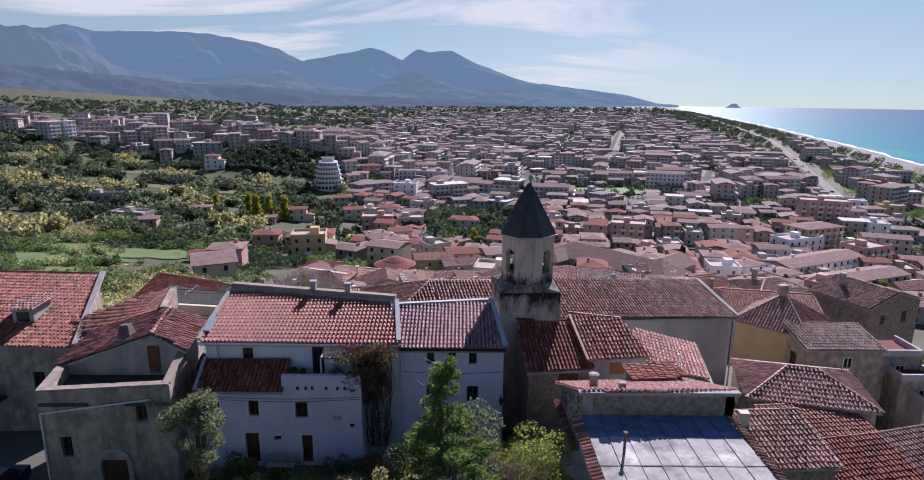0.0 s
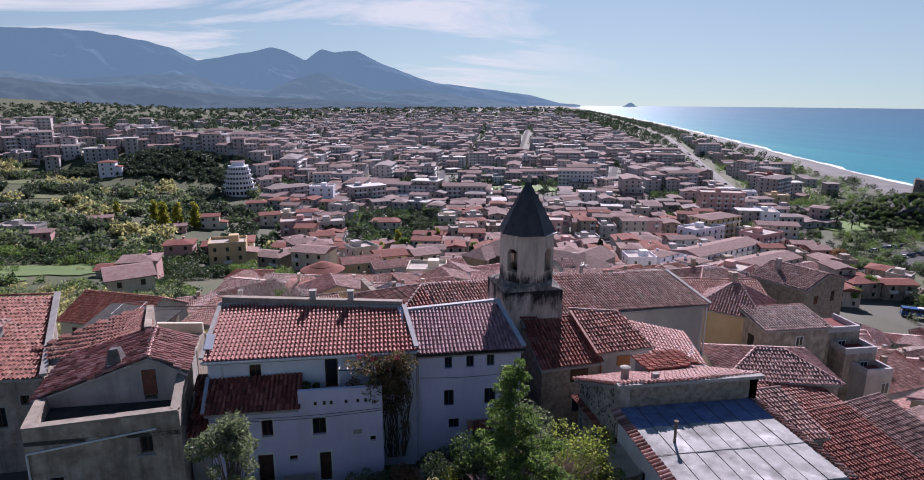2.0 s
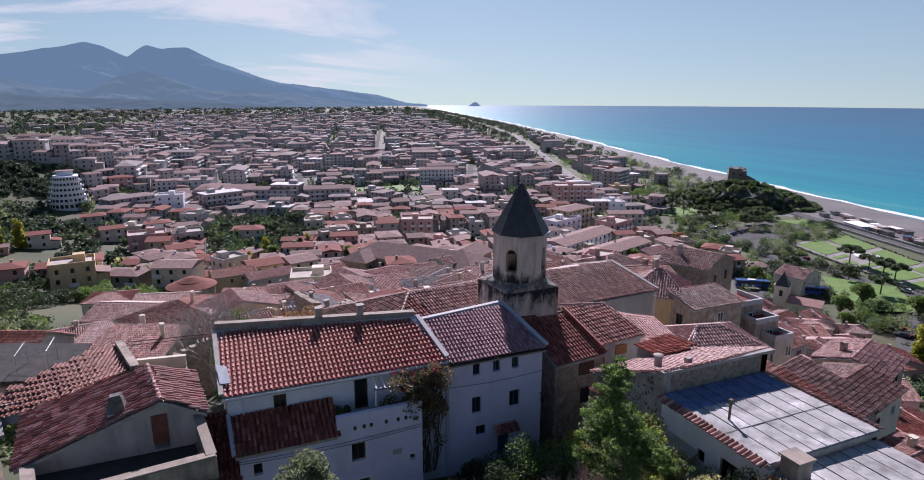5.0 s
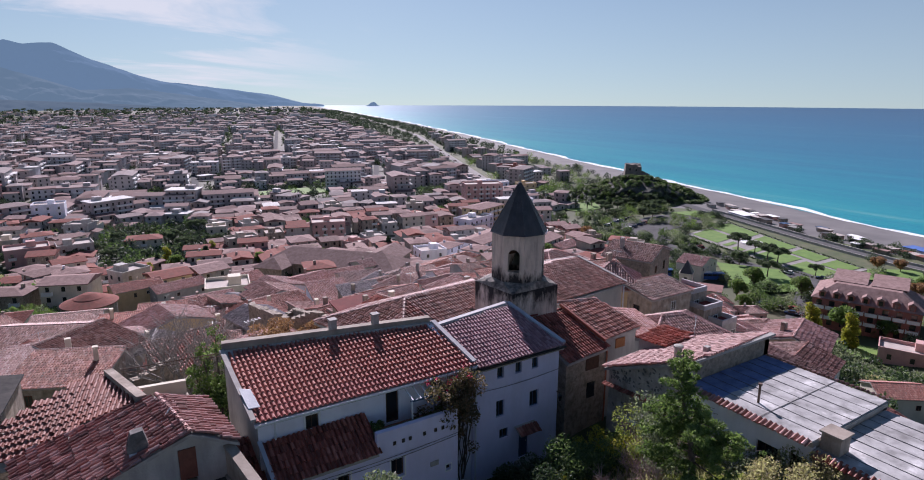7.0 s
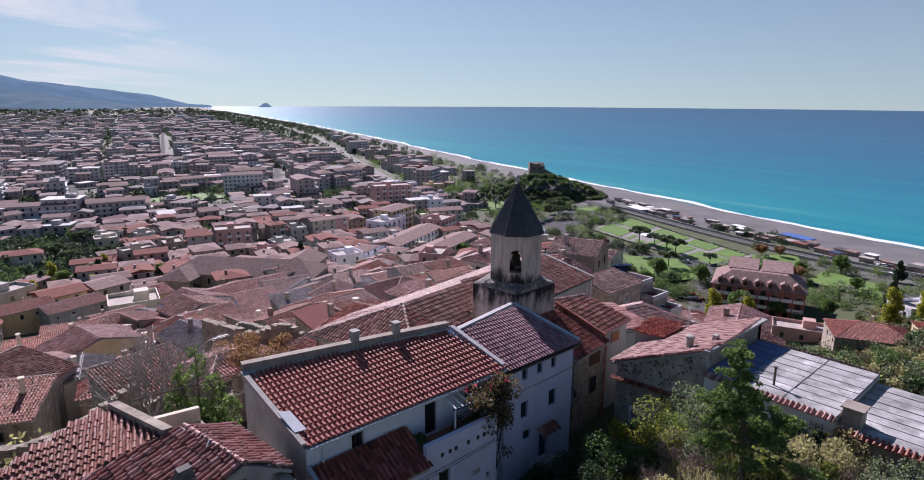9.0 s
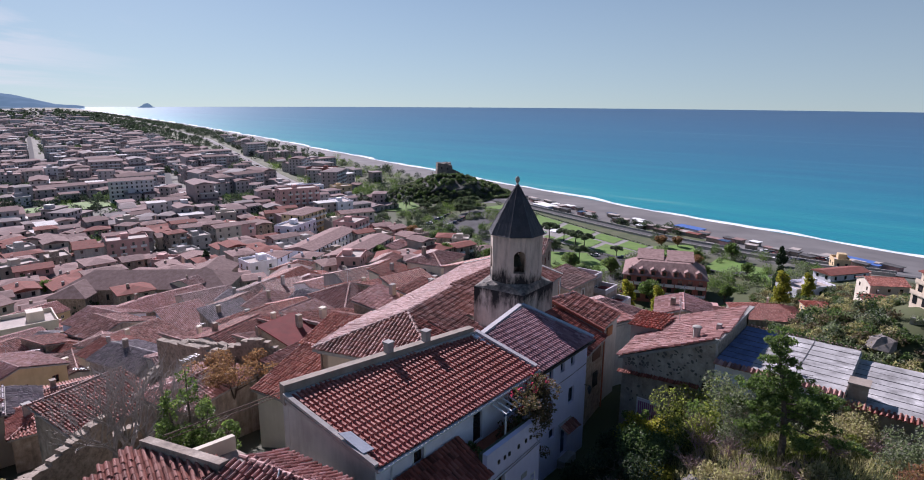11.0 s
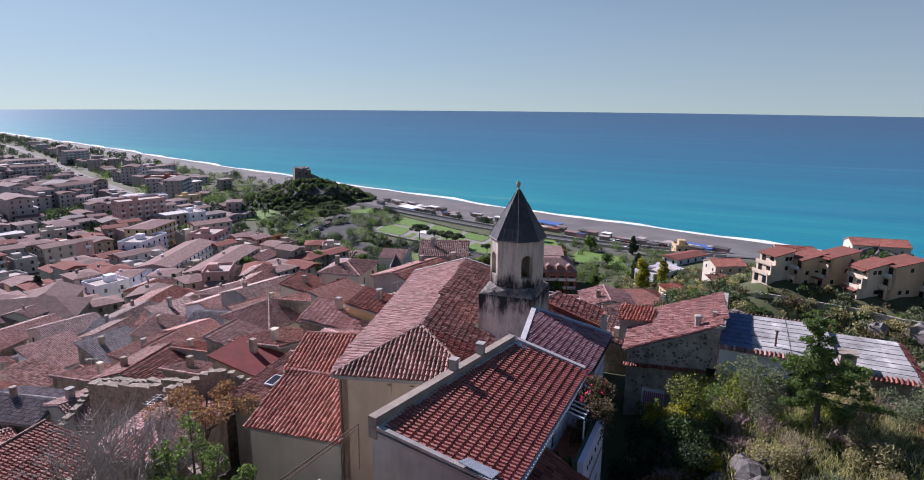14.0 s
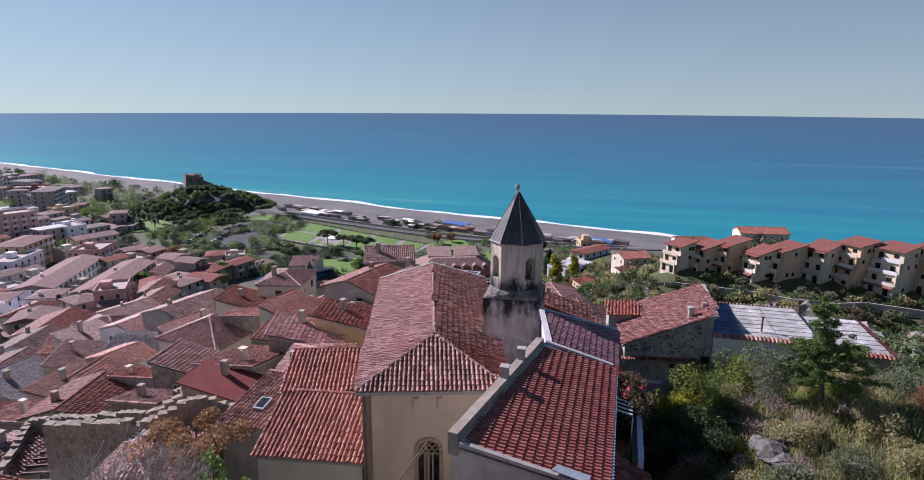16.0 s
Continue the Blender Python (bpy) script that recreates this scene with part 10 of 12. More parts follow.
old_house(174, 26, 60.0, -60, 10, 8, "gable", M_TILE_RED, M_CREAM, 1.4, 44)
old_house(166, 40, 52.0, -60, 7, 7, "hip", M_TILE_RED, M_OCHRE, 1.2, 40)
old_house(186, 6, 63.8, -80, 11, 8, "gable", M_TILE_RED, M_WHITE, 1.4, 50)
old_house(190, -17, 67.6, -80, 16, 8, "gable", M_TILE_RED, M_CREAM, 1.5, 58)
rock_mass("ridge_rock", "grey rocky knob above the terraced houses", 186, -17, 50, 24, 26, 16.5, 9.0, M_ROCK)
town_house(262, 46, -70, 6, 8, 3, "flat", M_OCHRE, M_TOWNROOF[1], 35.5)
old_house(166, 26, 57.0, -70, 8, 7, "hip", M_TILE_RED, M_CREAM, 1.2, 46)
town_house(196, 48, -35, 16, 9, 1, "flat", M_WHITE, M_TOWNROOF[1])
town_house(232, 42, -35, 18, 8, 1, "gable", M_WHITE, M_TOWNROOF[2])
def beach_hut(x, y, w, d, yaw, roof, wall):
    z = gz(x, y)
    b = thing("beach_hut", (x, y, z), "low flat-roofed beach pavilion on grey sand", "pavilion", "beach pavilions")
    P = lambda a, c: rot2(x, y, yaw, a, c)
    part("wall", Geo().prism([P(-w / 2, -d / 2), P(w / 2, -d / 2), P(w / 2, d / 2), P(-w / 2, d / 2)], z - 1, z + 2.1), wall, b)
    part("roof", Geo().prism([P(-w / 2 - 0.5, -d / 2 - 0.5), P(w / 2 + 0.5, -d / 2 - 0.5), P(w / 2 + 0.5, d / 2 + 0.5), P(-w / 2 - 0.5, d / 2 + 0.5)], z + 2.1, z + 2.35), roof, b)


M_AWNINGBLUE = surface("blue_awning", [(0.3, (0.05, 0.12, 0.36)), (0.7, (0.09, 0.18, 0.45))], scale=0.5, stain=0.2, bump=0.05)
rng = random.Random(77)
for k in range(52):
    s = k / 51
    x, y = 352 - 82 * s + rng.uniform(-7, 12), 268 - 240 * s + rng.uniform(-3, 3)
    beach_hut(x, y, rng.uniform(3, 8), rng.uniform(2.4, 4.4), 72 + rng.uniform(-10, 10), rng.choice((M_TRIMWHITE, M_ROOFFLAT, M_PAVE, M_ASPHALT, M_TOWNROOF[1], M_TOWNROOF[2], M_BLUEWOOD, M_ASPHALT, M_ROOFFLAT)), rng.choice((M_PLASTER, M_GREYWALL, M_STONE, M_PINK)))
beach_hut(333, 232, 15, 9, 70, M_TRIMWHITE, M_WHITE)
beach_hut(322, 128, 16, 7, 72, M_AWNINGBLUE, M_WHITE)
beach_hut(280, 40, 16, 7, 72, M_AWNINGBLUE, M_WHITE)


def small_car(x, y, yaw, paint):
    z = gz(x, y) + 0.55
    c = thing("parked_car", (x, y, z), "small parked car with dark windows on the asphalt", "car", "parked cars")
    P = lambda a, b: rot2(x, y, yaw, a, b)
    part("body", Geo().prism([P(-2.0, -0.75), P(1.9, -0.8), P(2.05, 0), P(1.9, 0.8), P(-2.0, 0.75)], z + 0.3, z + 0.85), paint, c)
    lo, hi = [P(-1.7, -0.72), P(1.0, -0.72), P(1.0, 0.72), P(-1.7, 0.72)], [P(-1.3, -0.58), P(0.3, -0.58), P(0.3, 0.58), P(-1.3, 0.58)]
    part("cabin", ([(*q, z + 0.85) for q in lo] + [(*q, z + 1.38) for q in hi], [(0, 1, 5, 4), (1, 2, 6, 5), (2, 3, 7, 6), (3, 0, 4, 7)]), M_GLASS, c)
    part("car_roof", Geo().prism(hi, z + 1.38, z + 1.43), paint, c)
    for a in (-1.25, 1.25):
        for b in (-0.78, 0.78):
            q0, q1 = P(a, b - 0.1), P(a, b + 0.1)
            part("wheel", Geo().tube((*q0, z + 0.3), (*q1, z + 0.3), 0.31, 0.31, 10), M_IRON, c)
    return c


CARS = [small_car(226, 140, 105, M_TRIMWHITE), small_car(229, 128, 100, M_CARBLUE), small_car(236, 190, 70, M_ROOFRED), small_car(176, 101, 110, M_IRONGREY)]
rng = random.Random(8)
for k in range(46):
    if k < 16:
        x, y, yw = 236 + 34 * (k % 8) / 8 + rng.uniform(-1, 1), 240 + 14 * (k // 8) + 10 * (k % 8) / 8, 20
    elif k < 26:
        x, y, yw = 176 + rng.uniform(-3, 4), 96 + (k - 16) * 2.6, 15
    elif k < 36:
        x, y, yw = 268 + rng.uniform(-6, 14), 52 + (k - 26) * 3.0, 0
    else:
        s = rng.random()
        x, y, yw = 265 + 163 * s, 405 + 381 * s, 67
    copy_thing(rng.choice(CARS), pose(x, y, gz(x, y) + 0.55, 0, 0, yw + rng.uniform(-5, 5)))



def coach(x, y, yaw, length):
    """A long blue coach with a dark band of windows."""
    z = gz(x, y) + 0.5
    c = thing("blue_coach", (x, y, z), "long blue coach with dark windows on the asphalt", "coach", "coaches")
    P = lambda a, b: rot2(x, y, yaw, a, b)
    hl = length / 2
    box = lambda g, a0, a1, w, z0, z1: g.prism([P(a0, -w), P(a1, -w), P(a1, w), P(a0, w)], z0, z1)
    part("body", box(Geo(), -hl, hl, 1.25, z + 0.4, z + 1.7), M_COACHBLUE, c)
    part("window_band", box(Geo(), -hl + 0.1, hl - 0.05, 1.22, z + 1.7, z + 2.6), M_GLASS, c)
    part("coach_roof", box(Geo(), -hl, hl, 1.25, z + 2.6, z + 2.95), M_COACHBLUE, c)
    part("roof_unit", box(Geo(), -1.6, 1.2, 0.8, z + 2.95, z + 3.2), M_TRIMWHITE, c)
    for k in range(6):
        a = -hl + length * (k + 0.5) / 6
        part("window_post", box(Geo(), a - 0.06, a + 0.06, 1.245, z + 1.7, z + 2.6), M_COACHBLUE, c)
    for a in (-hl + 2.6, hl - 2.4):
        for b in (-1.15, 1.15):
            part("wheel", Geo().tube((*P(a, b - 0.12), z + 0.48), (*P(a, b + 0.12), z + 0.48), 0.48, 0.48, 12), M_IRON, c)


coach(188, 151, -33, 12.0)
coach(173, 164, -33, 12.0)
rock_mass("rock_outcrop", "grey limestone outcrop in the scrub below the houses", 117, -10, 50, 9, 13, 8, 12.0, M_ROCK)
rock_mass("rock_ledge", "weathered rock ledge in the scrub below the houses", 112, 8, 49, 8, 9, 6.5, 15.0, M_ROCK)


# ---- trees and scrub ----
def make_tree(name, label, x, y, z, height, spread, mat, n, leaf, seed, shape="round", bark=None, trunk=0.18, group="", long=1.6, ragged=False):
    rng = random.Random(seed)
    t = thing(name, (x, y, z), label, "tree", group)
    tr = Geo()
    cl = []
    lean = (rng.uniform(-0.06, 0.06), rng.uniform(-0.06, 0.06))

    def at(f):
        return (x + lean[0] * height * f * f, y + lean[1] * height * f * f, z + height * f)

    bare = {"round": 0.3, "umbrella": 0.62, "column": 0.12, "conifer": 0.10, "palm": 0.8}[shape]
    q = [at(k / 6) for k in range(7)]
    tmax = 0.95 if shape in ("conifer", "column") else bare + 0.25
    for k in range(6):
        if k / 6 < tmax:
            tr.tube((q[k][0], q[k][1], q[k][2] - (0.4 if k == 0 else 0)), q[k + 1], trunk * (1 - 0.13 * k), trunk * (1 - 0.13 * (k + 1)), 7)
    cnt = {"round": 30 if ragged else 15, "umbrella": 16, "column": 13, "conifer": 30, "palm": 1}[shape]
    for k in range(cnt):
        if shape == "round":
            a, e = rng.uniform(0, 6.283), rng.uniform(-0.55, 1.2)
            r = rng.uniform(0.25, 0.72) * spread
            c = (x + r * math.cos(a) * math.cos(e), y + r * math.sin(a) * math.cos(e), z + height * 0.64 + height * 0.28 * math.sin(e))
            rad = rng.uniform(0.24, 0.42) * spread
        elif shape == "umbrella":
            a, r = rng.uniform(0, 6.283), spread * math.sqrt(rng.random()) * 0.85
            c = (x + r * math.cos(a), y + r * math.sin(a), z + height * (0.9 - 0.14 * (r / spread) ** 2 + rng.uniform(-0.04, 0.04)))
            rad = rng.uniform(0.2, 0.32) * spread
        elif shape == "column":
            f = bare + (1 - bare) * k / cnt
            c = (x + rng.uniform(-0.3, 0.3) * spread, y + rng.uniform(-0.3, 0.3) * spread, z + height * f)
            rad = spread * (0.75 - 0.45 * f) * rng.uniform(0.8, 1.1)
        else:
            f = bare + (0.97 - bare) * (k / cnt) ** 0.85
            a = k * 2.4 + rng.uniform(-0.5, 0.5)
            r = spread * (1.05 - f) * rng.uniform(0.25, 0.95)
            c = (x + r * math.cos(a), y + r * math.sin(a), z + height * f + 0.12 * r)
            rad = (0.16 + 0.22 * (1 - f)) * spread * rng.uniform(0.7, 1.2)
        if ragged:
            rad *= rng.uniform(0.45, 0.95)
            c = (c[0] + rng.uniform(-0.2, 0.2) * spread, c[1] + rng.uniform(-0.2, 0.2) * spread, c[2])
        cl.append((*c, rad))
        if (k < 12 or ragged) and shape != "column":
            f0 = min(0.9, bare * rng.uniform(0.75, 1.1)) if shape != "conifer" else max(0.05, (c[2] - z) / height - 0.04)
            tr.tube(at(f0), lerp(at(f0), c, 0.85), trunk * 0.42, trunk * 0.1, 5)
    part("trunk", tr, bark or M_BARK, t)
    part("crown", leaf_cloud(cl, n, leaf, seed, 0.75 if shape == "umbrella" else 1.0, long), mat, t, "", "stuff")
    return t


def scrub(name, label, spots, per, leaf, mat, seed, squash=0.8, kindword="scrub"):
    """Bushes past counting: spots are (x, y, size); one object."""
    rng = np.random.default_rng(seed)
    s = np.array(spots, dtype=float)
    zs = ground_z(s[:, 0], s[:, 1])
    cl = []
    for (x, y, r), z in zip(s, zs):
        for k in range(4):
            a, q = rng.uniform(0, 6.283), rng.uniform(0.1, 0.75) * r
            cl.append((x + q * math.cos(a), y + q * math.sin(a), z + r * rng.uniform(0.25, 0.85), r * rng.uniform(0.4, 0.72)))
    V, F = leaf_cloud(cl, per * len(spots), leaf, seed, squash)
    ob = new(name, mesh_of(name, V, F, mat))
    return tagged(ob, label, kindword, kind="stuff")


def scatter(n, x0, x1, y0, y1, ok, size, seed):
    rng = random.Random(seed)
    out = []
    for _ in range(n * 6):
        x, y = rng.uniform(x0, x1), rng.uniform(y0, y1)
        if ok(x, y):
            out.append((x, y, rng.uniform(*size)))
            if len(out) >= n:
                break
    return out


clear_of = [(o.location.x, o.location.y) for o in scene.objects if o.parent is None and (o.name.startswith("old_house") or o.name.startswith("town_house") or o.name.startswith("terrace_house") or o.name.startswith("apartment"))]
_cl = np.array(clear_of + villas)


def open_land(x, y, r=7.5):
    return ((_cl[:, 0] - x) ** 2 + (_cl[:, 1] - y) ** 2).min() > r * r


def left_slope(x, y):
    return open_land(x, y, 8.5) and x < -22 - 0.06 * (y - 60) and not (x > -64 and y < 47) and noise.noise((x * 0.03, y * 0.03, 1.0)) > -0.32


MEADOWS = [(-104, 200, 18, 15), (-116, 172, 17, 13), (-100, 150, 14, 10), (-130, 198, 9, 11), (-78, 264, 13, 10), (-150, 268, 20, 6), (-176, 330, 22, 9), (-205, 372, 26, 8), (-150, 372, 14, 7), (-230, 428, 22, 10)]
for k, (mx_, my_, ma_, mb_) in enumerate(MEADOWS):
    sheet("meadow_%d" % (k + 1), "bright green meadow between the bushes", "meadow", [(mx_ + ma_ * (1 + 0.3 * noise.noise((math.cos(q) * 2, math.sin(q) * 2, k * 1.7))) * math.cos(q), my_ + mb_ * (1 + 0.3 * noise.noise((math.cos(q) * 2, math.sin(q) * 2, k * 2.3))) * math.sin(q)) for q in [i * math.pi / 14 for i in range(28)]], 0.35, M_GRASSY if k < 5 else M_MEADOW)


def meadow(x, y):
    if any(((x - a) / p) ** 2 + ((y - b) / q) ** 2 < 0.9 for a, b, p, q in MEADOWS):
        return noise.noise((x * 0.16, y * 0.16, 5.0)) < 0.38
    return noise.noise((x * 0.03, y * 0.035, 5.0)) > 0.30


def patchwork(name, label, spots, per, leaf, seed):
    """Sorts the bushes of a slope into patches of one kind each."""
    rr = random.Random(seed)
    # far slopes take the leaf tones with haze mixed in
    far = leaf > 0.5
    kinds = {"mid-green": (M_HAZEGREEN if far else M_LEAF, []), "dark green": (M_HAZEWOOD if far else M_LEAFDARK, []), "grey-green olive": (M_LEAFOLIVE, []), "dry brown": (M_DRYGRASS, [])}
    for s in spots:
        v = noise.noise((s[0] * 0.025, s[1] * 0.025, 9.0)) + rr.uniform(-0.22, 0.22)
        kinds["dark green" if v < -0.12 else "mid-green" if v < 0.14 else "grey-green olive" if v < 0.27 else "dry brown"][1].append(s)
    for k, (nm, (mat, lst)) in enumerate(kinds.items()):
        if lst:
            scrub(name, label % nm, lst, per, leaf, mat, seed + k)


sl = scatter(2300, -150, -22, 44, 240, lambda x, y: left_slope(x, y) and not meadow(x, y), (0.9, 3.0), 1)
patchwork("hillside_scrub", "%s bushes and small trees on the hillside", sl, 110, 0.36, 10)
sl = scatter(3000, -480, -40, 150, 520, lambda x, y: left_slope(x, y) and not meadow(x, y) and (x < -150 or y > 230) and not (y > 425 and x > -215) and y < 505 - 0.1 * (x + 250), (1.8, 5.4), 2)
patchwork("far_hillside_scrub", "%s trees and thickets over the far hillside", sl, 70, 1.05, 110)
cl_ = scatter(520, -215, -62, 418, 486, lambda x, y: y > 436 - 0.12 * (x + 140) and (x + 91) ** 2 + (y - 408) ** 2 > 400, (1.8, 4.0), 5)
scrub("cliff_woods", "dark evergreen thicket on the shaded cliff", cl_, 90, 0.9, M_HAZEWOOD, 15)
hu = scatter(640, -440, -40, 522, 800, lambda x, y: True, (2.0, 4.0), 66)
scrub("hill_town_trees", "dark garden trees between the hill-town houses", hu, 60, 0.9, M_HAZEWOOD, 166, 1.0)
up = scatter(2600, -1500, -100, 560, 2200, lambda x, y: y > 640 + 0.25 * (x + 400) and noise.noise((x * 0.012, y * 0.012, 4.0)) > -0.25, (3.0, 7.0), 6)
scrub("upland_woods", "dark woods between the houses on the upper hill", up, 50, 1.5, M_HAZEWOOD, 16)
rng = random.Random(71)
gs = []
for x, y in green_spots:
    if y < 1700 and not (86 < x < 148 and 456 < y < 498):
        gs += [(x + rng.uniform(-8, 8), y + rng.uniform(-8, 8), rng.uniform(2.0, 5.2)) for k in range(4)]
gs = [g_ for g_ in gs if open_land(g_[0], g_[1], 6.5)]
scrub("town_trees", "green garden and street trees among the town houses", gs[0::3], 110, 0.65, M_LEAFMID, 17, 1.1)
scrub("town_pines", "dark pines and evergreens among the town houses", gs[1::3] + gs[2::3], 100, 0.75, M_HAZEWOOD, 18, 1.1)
scrub("street_trees", "dark street trees in rows between the town blocks", street_trees, 60, 0.8, M_HAZEWOOD, 217, 1.3)
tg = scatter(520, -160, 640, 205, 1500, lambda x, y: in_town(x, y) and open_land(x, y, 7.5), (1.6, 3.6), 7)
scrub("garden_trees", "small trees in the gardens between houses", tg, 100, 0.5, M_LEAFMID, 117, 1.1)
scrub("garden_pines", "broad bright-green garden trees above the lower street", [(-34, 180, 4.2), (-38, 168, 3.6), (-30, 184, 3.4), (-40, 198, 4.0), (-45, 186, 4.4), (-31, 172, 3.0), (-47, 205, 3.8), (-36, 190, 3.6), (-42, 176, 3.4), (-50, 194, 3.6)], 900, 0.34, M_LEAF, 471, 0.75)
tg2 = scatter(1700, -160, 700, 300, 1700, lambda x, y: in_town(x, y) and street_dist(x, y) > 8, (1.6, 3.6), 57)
scrub("courtyard_trees", "dark evergreen trees between the farther houses", tg2, 44, 0.95, M_HAZEWOOD, 157, 1.3)
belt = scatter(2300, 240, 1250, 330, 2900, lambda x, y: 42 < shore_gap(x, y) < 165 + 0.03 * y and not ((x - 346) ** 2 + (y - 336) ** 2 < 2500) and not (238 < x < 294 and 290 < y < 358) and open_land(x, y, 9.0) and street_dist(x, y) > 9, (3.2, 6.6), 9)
scrub("pine_belt", "dark pine belt behind the beach", [q for q in belt if q[1] > 650], 60, 1.1, M_HAZEWOOD, 19)
scrub("pine_belt", "dark dense pines between road and beach", [q for q in belt if q[1] <= 650][::2], 190, 0.55, M_HAZEWOOD, 219)
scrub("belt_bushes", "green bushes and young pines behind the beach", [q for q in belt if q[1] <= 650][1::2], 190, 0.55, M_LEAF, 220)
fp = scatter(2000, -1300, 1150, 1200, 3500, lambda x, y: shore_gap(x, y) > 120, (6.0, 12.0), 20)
scrub("far_plain_groves", "hazy dark groves over the far plain", fp, 36, 3.2, M_HAZEWOOD, 21, 0.6)


def off_lawn(x, y):
    s = (212 - y) / 85
    inside = -0.03 < s < 1.03 and 257 - 27 * s - 9 < x < 305 - 43 * s + 14
    return not inside and not (238 < x < 294 and 290 < y < 358) and open_land(x, y, 9) and not (205 < x < 222 and 122 < y < 165) and abs(x - (330 - (254 - y) * 0.34)) > 7


pk = scatter(620, 165, 330, 50, 400, lambda x, y: off_lawn(x, y) and shore_gap(x, y) > 95 and noise.noise((x * 0.03, y * 0.03, 2.0)) > -0.1, (1.4, 3.8), 32)
for k, (mat, nm) in enumerate(((M_LEAFMID, "mid-green pines"), (M_LEAF, "green trees"), (M_LEAFOLIVE, "grey-green bushes"))):
    scrub("park_greenery", "%s along the roads behind the beach" % nm, pk[k::3], 280, 0.3, mat, 132 + k, 1.0)
pd = scatter(230, 188, 318, 128, 292, lambda x, y: off_lawn(x, y) and not (236 < x < 306 and 222 < y < 260) and noise.noise((x * 0.05, y * 0.05, 6.0)) > -0.2, (1.3, 3.4), 36)
for k, (mat, nm) in enumerate(((M_HAZEWOOD, "dark pines"), (M_LEAFDARK, "dark evergreen bushes"), (M_HAZEGREEN, "grey-green trees"))):
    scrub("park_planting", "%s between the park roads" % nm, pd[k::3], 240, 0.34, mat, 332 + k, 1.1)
hd = [(park_at(s / 60, t)[0], park_at(s / 60, t)[1], 0.9) for t in (1.0, -0.06) for s in range(61)] + [(193 + 1.6 * k, 223 + 0.5 * k, 1.9) for k in range(27)] + [(189 + 1.5 * k, 213.5 + 0.42 * k, 1.9) for k in range(25)] + [(225 + k, 206 - 0.6 * k, 1.3) for k in range(18)] + [(214 + 1.1 * k, 190 - 0.5 * k, 1.6) for k in range(16)]
scrub("park_hedge", "clipped dark hedges along the park roads", hd, 60, 0.4, M_LEAFDARK, 139, 1.0, "hedge")
rk = scatter(1000, 275, 395, 262, 380, lambda x, y: any(((x - a) / (p + 4)) ** 2 + ((y - b) / (q + 4)) ** 2 < 1 for a, b, p, q, h_, w in ROCKS) and (x - TX) ** 2 + (y - TY) ** 2 > 330 and noise.noise((x * 0.07, y * 0.07, 3.0)) > -0.5, (1.0, 2.9), 22)


def on_rock(name, label, spots, hz, per, leaf, mat, seed):
    rng = np.random.default_rng(seed)
    c = [(x, y, hz(x, y) + r * 0.4, r * rng.uniform(0.5, 0.8)) for x, y, r in spots]
    V, F = leaf_cloud(c, per * len(spots), leaf, seed, 0.8)
    tagged(new(name, mesh_of(name, V, F, mat)), label, "scrub", kind="stuff")


def tower_rock_z(x, y):
    return 34 + max(1.0, *(h_ * max(0.0, 1 - math.hypot((x - a) / p, (y - b) / q) ** (1 / w)) for a, b, p, q, h_, w in ROCKS))


on_rock("rock_scrub", "mid-green maquis clinging to the tower rock", rk[::2], tower_rock_z, 190, 0.42, M_LEAFMID, 23)
on_rock("rock_scrub", "grey-green bushes on the tower rock", rk[1::4], tower_rock_z, 190, 0.42, M_HAZEGREEN, 123)
on_rock("rock_scrub", "pale olive-green bushes on the tower rock", rk[3::4], tower_rock_z, 190, 0.42, M_LEAFOLIVE, 124)
kn = scatter(240, 160, 212, -46, 12, lambda x, y: ((x - 186) / 25) ** 2 + ((y + 17) / 27) ** 2 < 1 and not (182 < x < 198 and -24 < y < -10), (1.3, 2.8), 91)
on_rock("knob_scrub", "dry and green maquis over the rocky knob", kn, lambda x, y: 50 + 16.5 * max(0.0, 1 - math.hypot((x - 186) / 24, (y + 17) / 26) ** 1.61), 160, 0.4, M_LEAFMID, 92)
rs = scatter(800, 14, 130, -75, 52, lambda x, y: open_land(x, y, 6.5) and not (x < 40 and y > 22) and not (4 < x < 14 and 8 < y < 32), (1.0, 2.8), 24)
for k, (mat, nm) in enumerate(((M_LEAFMID, "green"), (M_DRYHEATH, "dull brown"), (M_LEAFOLIVE, "grey-green"), (M_DRYGRASS, "dry straw-coloured"))):
    scrub("ravine_scrub", "%s maquis on the slope below the annex" % nm, rs[k::4], 150, 0.36, mat, 25 + k)
es = scatter(330, 40, 150, 24, 130, lambda x, y: open_land(x, y, 6.5), (1.2, 3.4), 93)
for k, (mat, nm) in enumerate(((M_LEAFDARK, "dark green"), (M_LEAFMID, "green"), (M_LEAFOLIVE, "grey-green"))):
    scrub("slope_trees", "%s trees and bushes on the eastern slope" % nm, es[k::3], 180, 0.36, mat, 193 + k, 1.0)
hb = scatter(2100, 96, 205, -72, 62, lambda x, y: open_land(x, y, 7.0), (0.8, 2.3), 30)
